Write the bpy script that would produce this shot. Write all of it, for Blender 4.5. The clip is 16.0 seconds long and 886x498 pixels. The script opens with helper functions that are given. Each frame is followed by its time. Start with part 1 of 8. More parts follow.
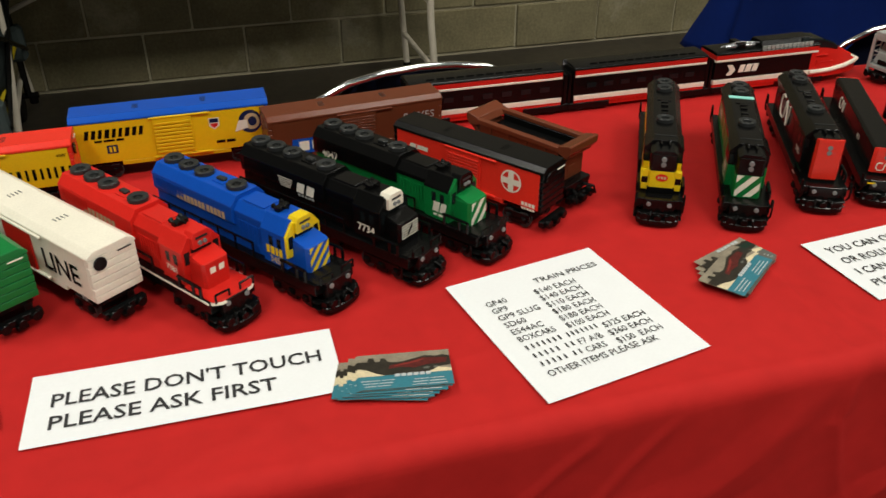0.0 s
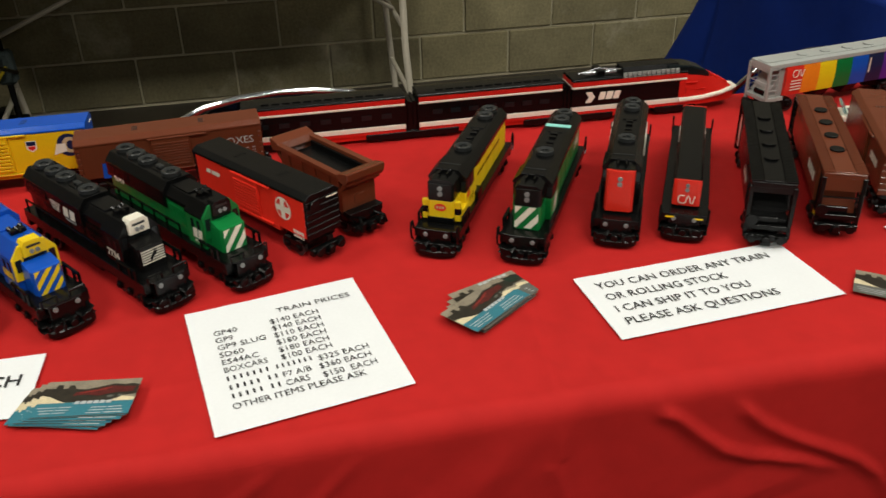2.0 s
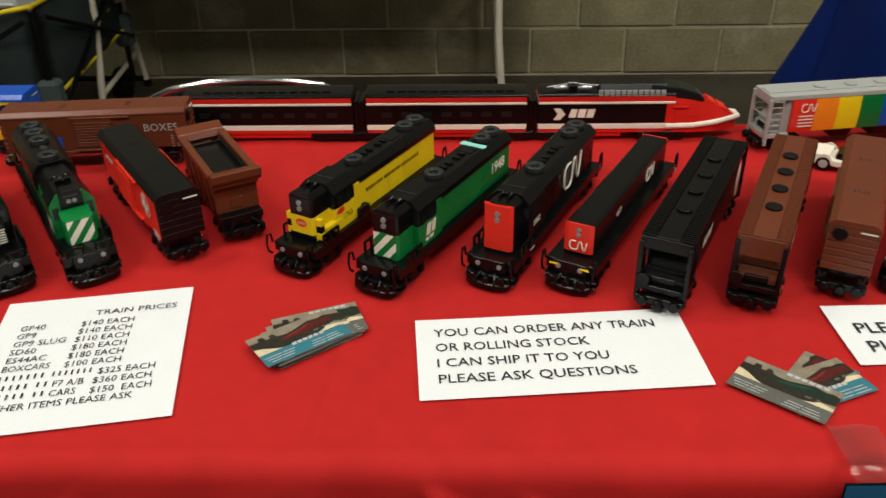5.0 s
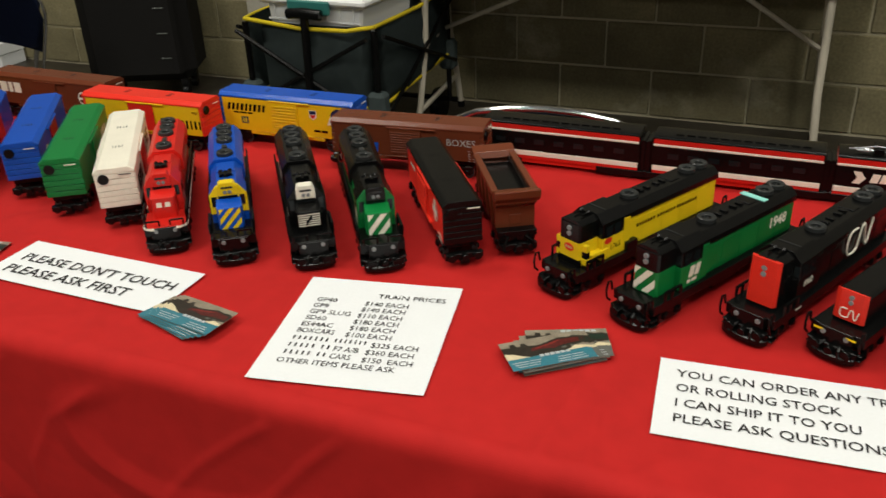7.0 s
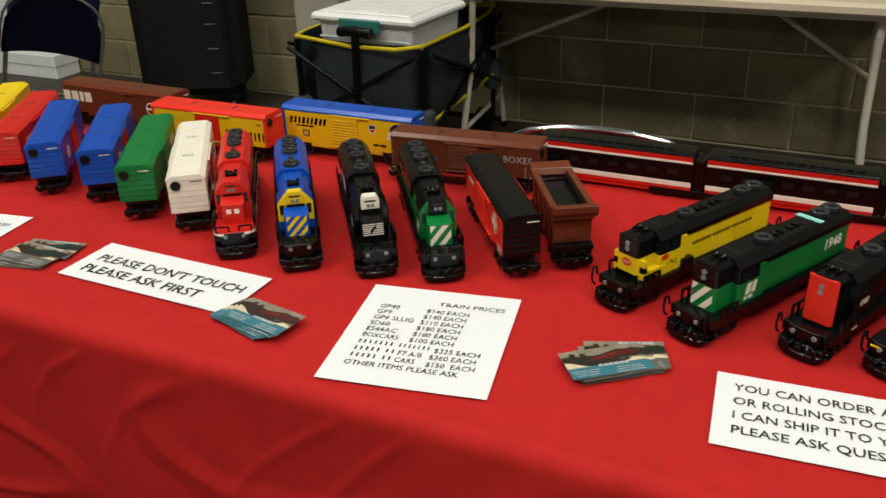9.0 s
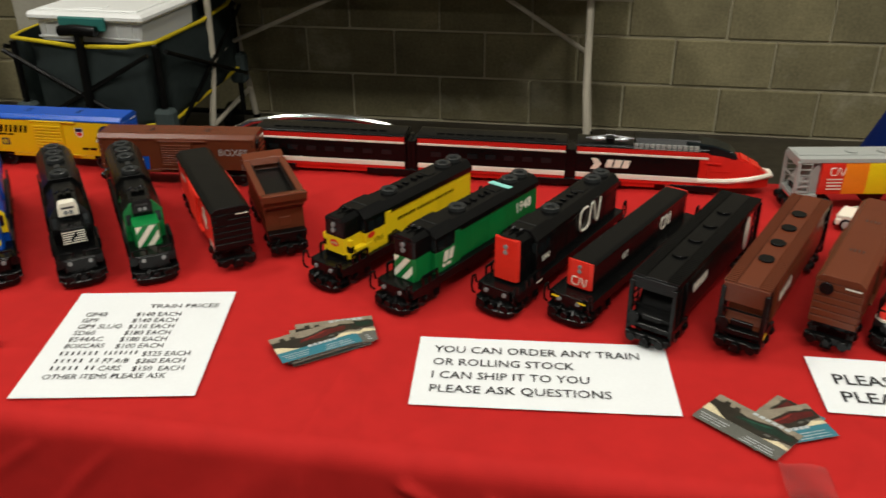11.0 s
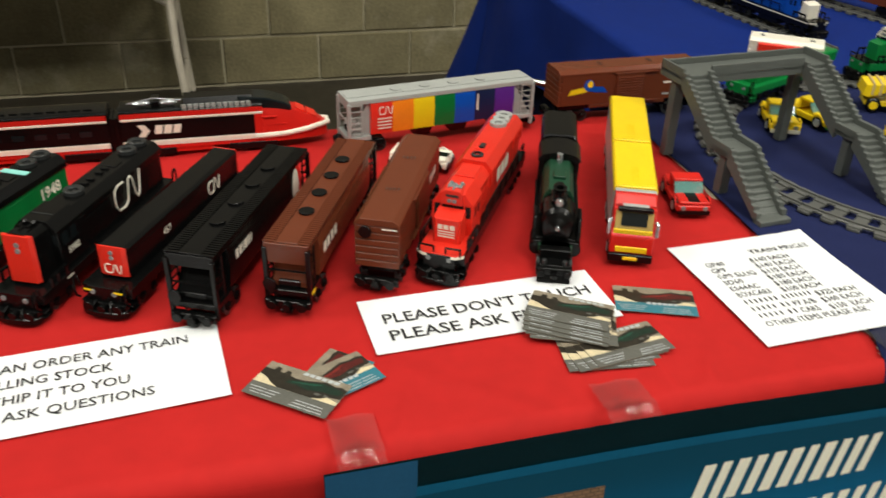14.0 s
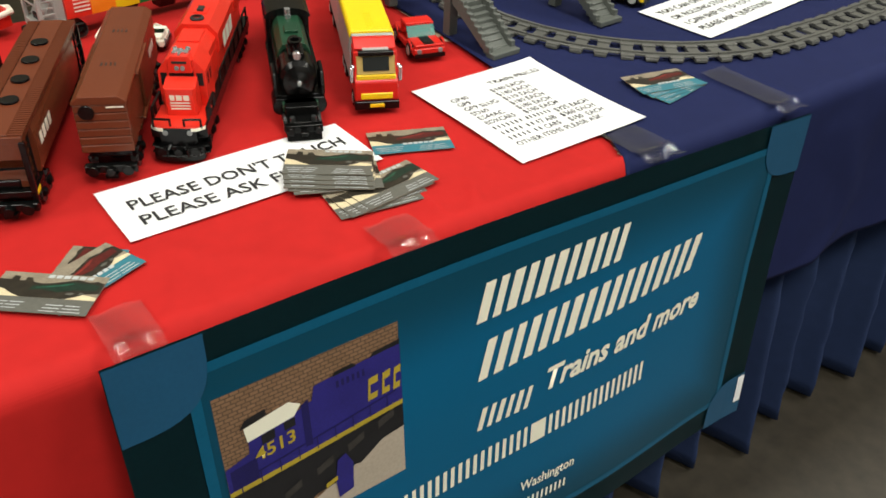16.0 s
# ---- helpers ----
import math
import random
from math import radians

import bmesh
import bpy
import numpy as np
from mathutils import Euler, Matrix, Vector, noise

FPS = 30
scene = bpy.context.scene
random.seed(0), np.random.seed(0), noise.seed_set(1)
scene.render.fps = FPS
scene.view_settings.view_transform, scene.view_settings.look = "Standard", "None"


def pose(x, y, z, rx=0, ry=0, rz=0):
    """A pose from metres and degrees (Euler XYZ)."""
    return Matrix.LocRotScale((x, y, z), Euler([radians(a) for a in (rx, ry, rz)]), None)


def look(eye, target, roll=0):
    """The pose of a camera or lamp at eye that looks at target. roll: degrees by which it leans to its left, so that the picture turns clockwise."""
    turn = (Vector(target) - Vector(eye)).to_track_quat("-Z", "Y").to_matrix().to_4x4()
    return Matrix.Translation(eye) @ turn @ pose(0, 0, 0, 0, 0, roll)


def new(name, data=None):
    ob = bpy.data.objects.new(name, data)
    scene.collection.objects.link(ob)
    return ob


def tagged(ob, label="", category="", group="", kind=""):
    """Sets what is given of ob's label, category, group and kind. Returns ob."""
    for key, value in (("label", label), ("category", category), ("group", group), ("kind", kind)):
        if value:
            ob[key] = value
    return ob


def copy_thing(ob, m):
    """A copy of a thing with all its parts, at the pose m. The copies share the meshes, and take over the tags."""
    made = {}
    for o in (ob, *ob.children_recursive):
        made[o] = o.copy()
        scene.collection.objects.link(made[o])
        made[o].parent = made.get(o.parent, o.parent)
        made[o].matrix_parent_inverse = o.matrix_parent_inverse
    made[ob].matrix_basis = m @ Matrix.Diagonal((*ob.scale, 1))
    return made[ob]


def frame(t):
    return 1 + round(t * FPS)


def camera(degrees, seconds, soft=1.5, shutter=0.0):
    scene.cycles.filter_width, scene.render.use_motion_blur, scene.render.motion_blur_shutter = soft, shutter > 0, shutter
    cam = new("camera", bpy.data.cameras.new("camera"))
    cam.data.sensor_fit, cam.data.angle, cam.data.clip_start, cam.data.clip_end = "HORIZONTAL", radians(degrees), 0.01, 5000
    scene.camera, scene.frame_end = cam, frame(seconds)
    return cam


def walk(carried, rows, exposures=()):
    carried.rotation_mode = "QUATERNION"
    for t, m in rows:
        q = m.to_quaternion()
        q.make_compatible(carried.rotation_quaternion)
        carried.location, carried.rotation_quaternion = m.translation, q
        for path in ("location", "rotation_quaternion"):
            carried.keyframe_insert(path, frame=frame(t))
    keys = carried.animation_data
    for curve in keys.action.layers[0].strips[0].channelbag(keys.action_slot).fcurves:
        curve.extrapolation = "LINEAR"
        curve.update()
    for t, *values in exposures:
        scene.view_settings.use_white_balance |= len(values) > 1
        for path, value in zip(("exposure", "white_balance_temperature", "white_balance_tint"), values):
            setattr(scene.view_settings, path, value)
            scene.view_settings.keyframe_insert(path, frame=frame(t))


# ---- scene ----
cam = camera(55.4, 16.0, shutter=0.35)
PATH = [
    (0, (-0.66, -0.509, 1.275), (-0.191, 1.131, 0.23), -0.1),
    (0.5, (-0.6, -0.51, 1.277), (-0.153, 1.138, 0.235), -1.6),
    (1, (-0.482, -0.536, 1.273), (-0.156, 1.161, 0.265), -1.9),
    (1.5, (-0.375, -0.554, 1.266), (-0.061, 1.147, 0.262), -1.5),
    (2, (-0.311, -0.574, 1.266), (0.017, 1.13, 0.271), -1.5),
    (2.5, (-0.275, -0.591, 1.273), (0.118, 1.101, 0.283), -1.1),
    (3, (-0.223, -0.578, 1.269), (0.229, 1.11, 0.298), -0.4),
    (3.2, (-0.189, -0.56, 1.263), (0.278, 1.125, 0.292), 0.2),
    (5.3, (0.07, -0.501, 1.254), (-0.098, 1.211, 0.234), -1.0),
    (5.5, (0.086, -0.506, 1.259), (-0.153, 1.2, 0.243), -0.9),
    (6, (0.096, -0.52, 1.265), (-0.345, 1.16, 0.273), -2.0),
    (6.5, (0.087, -0.534, 1.268), (-0.506, 1.117, 0.307), -2.0),
    (7, (0.072, -0.548, 1.269), (-0.632, 1.076, 0.338), -2.2),
    (7.5, (0.059, -0.564, 1.274), (-0.711, 1.042, 0.365), -2.1),
    (8, (0.048, -0.58, 1.276), (-0.766, 1.013, 0.383), -2.0),
    (8.2, (0.044, -0.588, 1.277), (-0.788, 1.001, 0.392), -2.0),
    (10.3, (0.109, -0.597, 1.276), (-0.406, 1.106, 0.363), -1.1),
    (10.5, (0.122, -0.595, 1.277), (-0.337, 1.124, 0.363), -1.1),
    (11, (0.152, -0.585, 1.278), (-0.151, 1.166, 0.361), -0.5),
    (11.5, (0.183, -0.583, 1.28), (0.025, 1.187, 0.362), -0.1),
    (12, (0.207, -0.573, 1.279), (0.18, 1.201, 0.356), 0.5),
    (12.5, (0.242, -0.566, 1.278), (0.32, 1.203, 0.349), 0.7),
    (13, (0.265, -0.559, 1.274), (0.446, 1.196, 0.332), 1.3),
    (13.5, (0.286, -0.547, 1.271), (0.599, 1.181, 0.314), 1.8),
    (14, (0.287, -0.527, 1.263), (0.762, 1.136, 0.26), 2.0),
    (14.5, (0.284, -0.52, 1.245), (0.949, 1.035, 0.179), 2.3),
    (15, (0.278, -0.524, 1.225), (1.111, 0.911, 0.108), 2.9),
    (15.5, (0.266, -0.524, 1.212), (1.203, 0.832, 0.079), 3.0),
    (16, (0.271, -0.522, 1.198), (1.243, 0.779, 0.031), 2.8),
]
walk(cam, [(t, look(eye, target, roll)) for t, eye, target, roll in PATH],
     exposures=[(0.0, 0.0), (11.5, 0.0), (12.5, 0.13), (14.5, 0.31), (15.5, 0.42), (16.0, 0.46)])

# ---- light: a closed exhibition hall lit by assumed ceiling panels out of view ----
HALL = (-9.0, 9.0, -17.0, 3.12, 6.0)
world = bpy.data.worlds.new("hall_world")
scene.world = world
world.use_nodes = True
world.node_tree.nodes["Background"].inputs[0].default_value = (0.9, 0.95, 1.0, 1)
world.node_tree.nodes["Background"].inputs[1].default_value = 0.02
LAMP_W = 108.0


# ---- materials ----
def mat_base(name):
    m = bpy.data.materials.new(name)
    m.use_nodes = True
    nt = m.node_tree
    return m, nt, nt.nodes["Principled BSDF"]


def varied(nt, color, amount, scale, detail=4.0, coords="Object"):
    """A base colour that wanders a little in lightness, at two scales."""
    tc = nt.nodes.new("ShaderNodeTexCoord")
    big = nt.nodes.new("ShaderNodeTexNoise")
    big.inputs["Scale"].default_value = scale
    big.inputs["Detail"].default_value = detail
    fine = nt.nodes.new("ShaderNodeTexNoise")
    fine.inputs["Scale"].default_value = scale * 14
    add = nt.nodes.new("ShaderNodeMath")
    add.operation = "ADD"
    ramp = nt.nodes.new("ShaderNodeMapRange")
    ramp.inputs[1].default_value, ramp.inputs[2].default_value = 0.6, 1.4
    ramp.inputs[3].default_value, ramp.inputs[4].default_value = 1 - amount, 1 + amount
    mul = nt.nodes.new("ShaderNodeMix")
    mul.data_type, mul.blend_type = "RGBA", "MULTIPLY"
    mul.inputs[0].default_value = 1
    mul.inputs[6].default_value = (*color, 1)
    for n in (big, fine):
        nt.links.new(tc.outputs[coords], n.inputs["Vector"])
    nt.links.new(big.outputs[0], add.inputs[0])
    nt.links.new(fine.outputs[0], add.inputs[1])
    nt.links.new(add.outputs[0], ramp.inputs[0])
    nt.links.new(ramp.outputs[0], mul.inputs[7])
    return tc, mul.outputs[2]


def bumped(nt, bsdf, tc, scale, strength, distance, coords="Object"):
    n = nt.nodes.new("ShaderNodeTexNoise")
    n.inputs["Scale"].default_value = scale
    n.inputs["Detail"].default_value = 3
    b = nt.nodes.new("ShaderNodeBump")
    b.inputs["Strength"].default_value = strength
    b.inputs["Distance"].default_value = distance
    nt.links.new(tc.outputs[coords], n.inputs["Vector"])
    nt.links.new(n.outputs[0], b.inputs["Height"])
    nt.links.new(b.outputs[0], bsdf.inputs["Normal"])


def surface(name, color, rough=0.5, metal=0.0, var=0.08, scale=12.0, bump=0.15, bscale=60.0, bdist=0.001, spec=0.5):
    m, nt, b = mat_base(name)
    tc, out = varied(nt, color, var, scale)
    nt.links.new(out, b.inputs["Base Color"])
    b.inputs["Roughness"].default_value = rough
    b.inputs["Metallic"].default_value = metal
    b.inputs["Specular IOR Level"].default_value = spec
    if bump:
        bumped(nt, b, tc, bscale, bump, bdist)
    return m


def plastic(name, color, rough=0.28, spec=0.28):
    """Moulded ABS bricks: fairly glossy, faint waviness, each piece slightly off the next."""
    m, nt, b = mat_base(name)
    tc, out = varied(nt, color, 0.07, 30.0)
    info = nt.nodes.new("ShaderNodeObjectInfo")
    rng = nt.nodes.new("ShaderNodeMapRange")
    rng.inputs[3].default_value, rng.inputs[4].default_value = 0.92, 1.06
    mul = nt.nodes.new("ShaderNodeMix")
    mul.data_type, mul.blend_type = "RGBA", "MULTIPLY"
    mul.inputs[0].default_value = 1
    nt.links.new(info.outputs["Random"], rng.inputs[0])
    nt.links.new(out, mul.inputs[6])
    nt.links.new(rng.outputs[0], mul.inputs[7])
    nt.links.new(mul.outputs[2], b.inputs["Base Color"])
    b.inputs["Roughness"].default_value = rough
    b.inputs["Specular IOR Level"].default_value = spec
    bumped(nt, b, tc, 140.0, 0.12, 0.0006)
    return m


def cloth(name, color, rough=0.75, sheen=0.03):
    """Plain woven polyester with a fine thread relief."""
    m, nt, b = mat_base(name)
    tc, out = varied(nt, color, 0.10, 3.0)
    nt.links.new(out, b.inputs["Base Color"])
    b.inputs["Roughness"].default_value = rough
    b.inputs["Specular IOR Level"].default_value = 0.12
    b.inputs["Sheen Weight"].default_value = sheen
    b.inputs["Sheen Tint"].default_value = (*color, 1)
    waves = []
    for d in ("X", "Y"):
        w = nt.nodes.new("ShaderNodeTexWave")
        w.bands_direction = d
        w.inputs["Scale"].default_value = 260
        w.inputs["Distortion"].default_value = 0.6
        nt.links.new(tc.outputs["Object"], w.inputs["Vector"])
        waves.append(w)
    add = nt.nodes.new("ShaderNodeMath")
    add.operation = "ADD"
    nt.links.new(waves[0].outputs["Fac"], add.inputs[0])
    nt.links.new(waves[1].outputs["Fac"], add.inputs[1])
    bp = nt.nodes.new("ShaderNodeBump")
    bp.inputs["Strength"].default_value = 0.12
    bp.inputs["Distance"].default_value = 0.0005
    nt.links.new(add.outputs[0], bp.inputs["Height"])
    nt.links.new(bp.outputs[0], b.inputs["Normal"])
    return m


def clear(name, color, rough, alpha):
    m, nt, b = mat_base(name)
    b.inputs["Base Color"].default_value = (*color, 1)
    b.inputs["Roughness"].default_value = rough
    b.inputs["Alpha"].default_value = alpha
    return m


P = {
    "black": plastic("black_plastic", (0.0030, 0.0031, 0.0031), 0.27, 0.24),
    "dark": plastic("dark_grey_plastic", (0.024, 0.026, 0.026), 0.3, 0.3),
    "grey": plastic("light_grey_plastic", (0.36, 0.375, 0.355)),
    "stone": plastic("stone_grey_plastic", (0.105, 0.107, 0.098), 0.32),
    "red": plastic("red_plastic", (0.60, 0.018, 0.012)),
    "bright": plastic("bright_red_plastic", (0.72, 0.03, 0.016)),
    "yellow": plastic("yellow_plastic", (0.80, 0.57, 0.010)),
    "blue": plastic("blue_plastic", (0.004, 0.070, 0.42)),
    "green": plastic("green_plastic", (0.004, 0.165, 0.036)),
    "lime": plastic("lime_plastic", (0.36, 0.60, 0.03)),
    "forest": plastic("dark_green_plastic", (0.012, 0.05, 0.026)),
    "white": plastic("white_plastic", (0.80, 0.76, 0.64)),
    "brown": plastic("reddish_brown_plastic", (0.128, 0.0325, 0.0138), 0.27),
    "tan": plastic("tan_plastic", (0.55, 0.42, 0.24)),
    "orange": plastic("orange_plastic", (0.85, 0.22, 0.012)),
    "purple": plastic("purple_plastic", (0.10, 0.02, 0.25)),
    "navy": plastic("navy_plastic", (0.01, 0.016, 0.06)),
    "teal": plastic("pale_teal_tape", (0.25, 0.62, 0.55), 0.6),
    "clear": plastic("clear_lens_plastic", (0.20, 0.21, 0.21), 0.12),
    "chrome": surface("chrome_steel", (0.75, 0.76, 0.78), 0.17, 1.0, 0.03, 8.0, 0.0),
    "petrol": plastic("dark_teal_plastic", (0.03, 0.16, 0.14), 0.4),
    "slate": plastic("bluish_grey_plastic", (0.105, 0.115, 0.105), 0.35),
    "silver": surface("silver_plastic", (0.55, 0.56, 0.58), 0.25, 0.8, 0.05, 40.0, 0.0),
    "ochre": plastic("warm_yellow_plastic", (0.74, 0.46, 0.008)),
    "amber": plastic("pale_amber_plastic", (0.42, 0.30, 0.10), 0.12),
    "window": plastic("smoked_window_plastic", (0.008, 0.011, 0.012), 0.10, 0.3),
}
PAPER = surface("white_paper", (0.77, 0.79, 0.80), 0.75, 0, 0.025, 20.0, 0.1, 400.0, 0.0004, 0.3)
INK = surface("black_ink", (0.02, 0.02, 0.022), 0.7, 0, 0.2, 200.0, 0.0)
RED_CLOTH = cloth("red_tablecloth_fabric", (0.445, 0.0162, 0.0148))
NAVY_CLOTH = cloth("navy_tablecloth_fabric", (0.012, 0.017, 0.066))
BLUE_CLOTH = cloth("royal_blue_tablecloth_fabric", (0.0045, 0.020, 0.155))
SKIRT_CLOTH = cloth("slate_blue_skirt_fabric", (0.020, 0.034, 0.088))
CHAIR_CLOTH = cloth("navy_vinyl_upholstery", (0.012, 0.018, 0.045), 0.5, 0.05)
STEEL_PAINT = surface("beige_painted_steel", (0.55, 0.50, 0.40), 0.45, 0, 0.1, 20.0, 0.1)
TABLETOP = surface("beige_moulded_tabletop", (0.62, 0.52, 0.38), 0.5, 0, 0.06, 8.0, 0.2, 120.0)
CEILING = surface("dark_painted_ceiling", (0.11, 0.11, 0.105), 0.9, 0, 0.05, 1.0, 0.2, 10.0)
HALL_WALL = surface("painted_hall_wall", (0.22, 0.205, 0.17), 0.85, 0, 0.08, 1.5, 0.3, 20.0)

# pale only to bounce soft fill under the back table; this wall stays unseen
FILL_WALL = surface("pale_fill_wall", (0.62, 0.60, 0.53), 0.85, 0, 0.06, 1.5, 0.3, 20.0)


def block_material():
    """Ground-faced concrete block: mottled, pitted, stained, each block a little different."""
    m, nt, b = mat_base("concrete_block")
    tc, out = varied(nt, (0.222, 0.192, 0.102), 0.32, 6.0, 9.0, "Object")
    info = nt.nodes.new("ShaderNodeObjectInfo")
    rng = nt.nodes.new("ShaderNodeMapRange")
    rng.inputs[3].default_value, rng.inputs[4].default_value = 0.82, 1.14
    mul = nt.nodes.new("ShaderNodeMix")
    mul.data_type, mul.blend_type = "RGBA", "MULTIPLY"
    mul.inputs[0].default_value = 1
    nt.links.new(info.outputs["Random"], rng.inputs[0])
    nt.links.new(out, mul.inputs[6])
    nt.links.new(rng.outputs[0], mul.inputs[7])
    geo = nt.nodes.new("ShaderNodeNewGeometry")
    # broad damp stains that run across the joints
    damp = nt.nodes.new("ShaderNodeTexNoise")
    damp.inputs["Scale"].default_value = 1.4
    damp.inputs["Detail"].default_value = 8
    damp.inputs["Roughness"].default_value = 0.62
    wet = nt.nodes.new("ShaderNodeMapRange")
    wet.inputs[1].default_value, wet.inputs[2].default_value = 0.36, 0.62
    wet.inputs[3].default_value, wet.inputs[4].default_value = 0.66, 1.10
    soaked = nt.nodes.new("ShaderNodeMix")
    soaked.data_type, soaked.blend_type = "RGBA", "MULTIPLY"
    soaked.inputs[0].default_value = 1
    nt.links.new(geo.outputs["Position"], damp.inputs["Vector"])
    nt.links.new(damp.outputs[0], wet.inputs[0])
    nt.links.new(mul.outputs[2], soaked.inputs[6])
    nt.links.new(wet.outputs[0], soaked.inputs[7])
    # pale scuffs
    scuff = nt.nodes.new("ShaderNodeTexNoise")
    scuff.inputs["Scale"].default_value = 3.1
    scuff.inputs["Detail"].default_value = 9
    scuff.inputs["Roughness"].default_value = 0.7
    ramp = nt.nodes.new("ShaderNodeMapRange")
    ramp.inputs[1].default_value, ramp.inputs[2].default_value = 0.57, 0.72
    ramp.inputs[4].default_value = 0.5
    mix = nt.nodes.new("ShaderNodeMix")
    mix.data_type = "RGBA"
    mix.inputs[7].default_value = (0.38, 0.35, 0.25, 1)
    nt.links.new(geo.outputs["Position"], scuff.inputs["Vector"])
    nt.links.new(scuff.outputs[0], ramp.inputs[0])
    nt.links.new(ramp.outputs[0], mix.inputs[0])
    nt.links.new(soaked.outputs[2], mix.inputs[6])
    nt.links.new(mix.outputs[2], b.inputs["Base Color"])
    b.inputs["Roughness"].default_value = 0.88
    bumped(nt, b, tc, 55.0, 0.28, 0.003)
    return m


def floor_material():
    """Sealed dark concrete with stains and a dull polish."""
    m, nt, b = mat_base("sealed_concrete_floor")
    tc, out = varied(nt, (0.032, 0.027, 0.019), 0.5, 2.2, 12.0)
    nt.links.new(out, b.inputs["Base Color"])
    n = nt.nodes.new("ShaderNodeTexNoise")
    n.inputs["Scale"].default_value = 4
    n.inputs["Detail"].default_value = 6
    r = nt.nodes.new("ShaderNodeMapRange")
    r.inputs[3].default_value, r.inputs[4].default_value = 0.28, 0.6
    nt.links.new(tc.outputs["Object"], n.inputs["Vector"])
    nt.links.new(n.outputs[0], r.inputs[0])
    nt.links.new(r.outputs[0], b.inputs["Roughness"])
    bumped(nt, b, tc, 40.0, 0.15, 0.002)
    return m


BLOCK = block_material()
MORTAR = surface("grey_mortar", (0.43, 0.39, 0.265), 0.95, 0, 0.15, 10.0, 0.5, 150.0, 0.002)
FLOOR = floor_material()
def packing_tape():
    """Thin clear film: see-through, faintly dusty, with a sharp gloss."""
    m, nt, b = mat_base("clear_packing_tape")
    b.inputs["Base Color"].default_value = (0.5, 0.5, 0.5, 1)
    b.inputs["Roughness"].default_value = 0.6
    b.inputs["Specular IOR Level"].default_value = 0.0
    out = [n for n in nt.nodes if n.type == "OUTPUT_MATERIAL"][0]
    see = nt.nodes.new("ShaderNodeBsdfTransparent")
    dusty = nt.nodes.new("ShaderNodeMixShader")
    dusty.inputs[0].default_value = 0.035
    gloss = nt.nodes.new("ShaderNodeBsdfGlossy")
    gloss.inputs["Roughness"].default_value = 0.09
    fres = nt.nodes.new("ShaderNodeFresnel")
    fres.inputs["IOR"].default_value = 1.55
    film_ = nt.nodes.new("ShaderNodeMixShader")
    nt.links.new(see.outputs[0], dusty.inputs[1])
    nt.links.new(b.outputs[0], dusty.inputs[2])
    nt.links.new(fres.outputs[0], film_.inputs[0])
    nt.links.new(dusty.outputs[0], film_.inputs[1])
    nt.links.new(gloss.outputs[0], film_.inputs[2])
    nt.links.new(film_.outputs[0], out.inputs["Surface"])
    return m


TAPE = packing_tape()
GLASS = clear("clear_pane_plastic", (0.16, 0.40, 0.36), 0.05, 0.5)
BIN = clear("frosted_bin_plastic", (0.75, 0.77, 0.78), 0.35, 0.75)


# ---- mesh helpers ----
def box_into(bm, x0, x1, y0, y1, z0, z1, bev=0.0):
    r = bmesh.ops.create_cube(bm, size=1.0)
    vs = r["verts"]
    for v in vs:
        v.co = Vector((x0 + (v.co.x + 0.5) * (x1 - x0), y0 + (v.co.y + 0.5) * (y1 - y0), z0 + (v.co.z + 0.5) * (z1 - z0)))
    if bev:
        es = list({e for v in vs for e in v.link_edges})
        bmesh.ops.bevel(bm, geom=es, offset=bev, segments=1, affect="EDGES", clamp_overlap=True)


def B(*boxes, bev=0.0006):
    bm = bmesh.new()
    for b in boxes:
        box_into(bm, *b, bev=bev)
    return bm


def prism(profile, a0, a1, axis="y", bev=0.0):
    """A closed outline swept from a0 to a1. Axis y: the outline is (x, z); axis x: (y, z); axis z: (x, y)."""
    bm = bmesh.new()
    put = {"y": lambda p, a: (p[0], a, p[1]), "x": lambda p, a: (a, p[0], p[1]), "z": lambda p, a: (p[0], p[1], a)}[axis]
    lo = [bm.verts.new(put(p, a0)) for p in profile]
    hi = [bm.verts.new(put(p, a1)) for p in profile]
    n = len(profile)
    for i in range(n):
        bm.faces.new((lo[i], lo[(i + 1) % n], hi[(i + 1) % n], hi[i]))
    bm.faces.new(lo[::-1])
    bm.faces.new(hi)
    bmesh.ops.recalc_face_normals(bm, faces=bm.faces)
    if bev:
        bmesh.ops.bevel(bm, geom=list(bm.edges), offset=bev, segments=1, affect="EDGES", clamp_overlap=True)
    return bm


TURN = {"z": Matrix(), "x": Matrix.Rotation(math.pi / 2, 4, "Y"), "y": Matrix.Rotation(-math.pi / 2, 4, "X")}


def lathe(profile, at=(0, 0, 0), axis="z", seg=18, bm=None):
    """Turned body: profile of (radius, height) along the axis."""
    bm = bm or bmesh.new()
    m = Matrix.Translation(at) @ TURN[axis]
    rings = []
    for r, h in profile:
        if r < 1e-6:
            rings.append([bm.verts.new(m @ Vector((0, 0, h)))])
        else:
            rings.append([bm.verts.new(m @ Vector((r * math.cos(a), r * math.sin(a), h))) for a in (2 * math.pi * k / seg for k in range(seg))])
    fs = []
    for a, b in zip(rings, rings[1:]):
        for k in range(seg):
            q = [a[k % len(a)], a[(k + 1) % len(a)], b[(k + 1) % len(b)], b[k % len(b)]]
            q = list(dict.fromkeys(q))
            if len(q) > 2:
                fs.append(bm.faces.new(q))
    for ring in (rings[0], rings[-1]):
        if len(ring) > 2:
            fs.append(bm.faces.new(ring))
    bmesh.ops.recalc_face_normals(bm, faces=fs)
    return bm


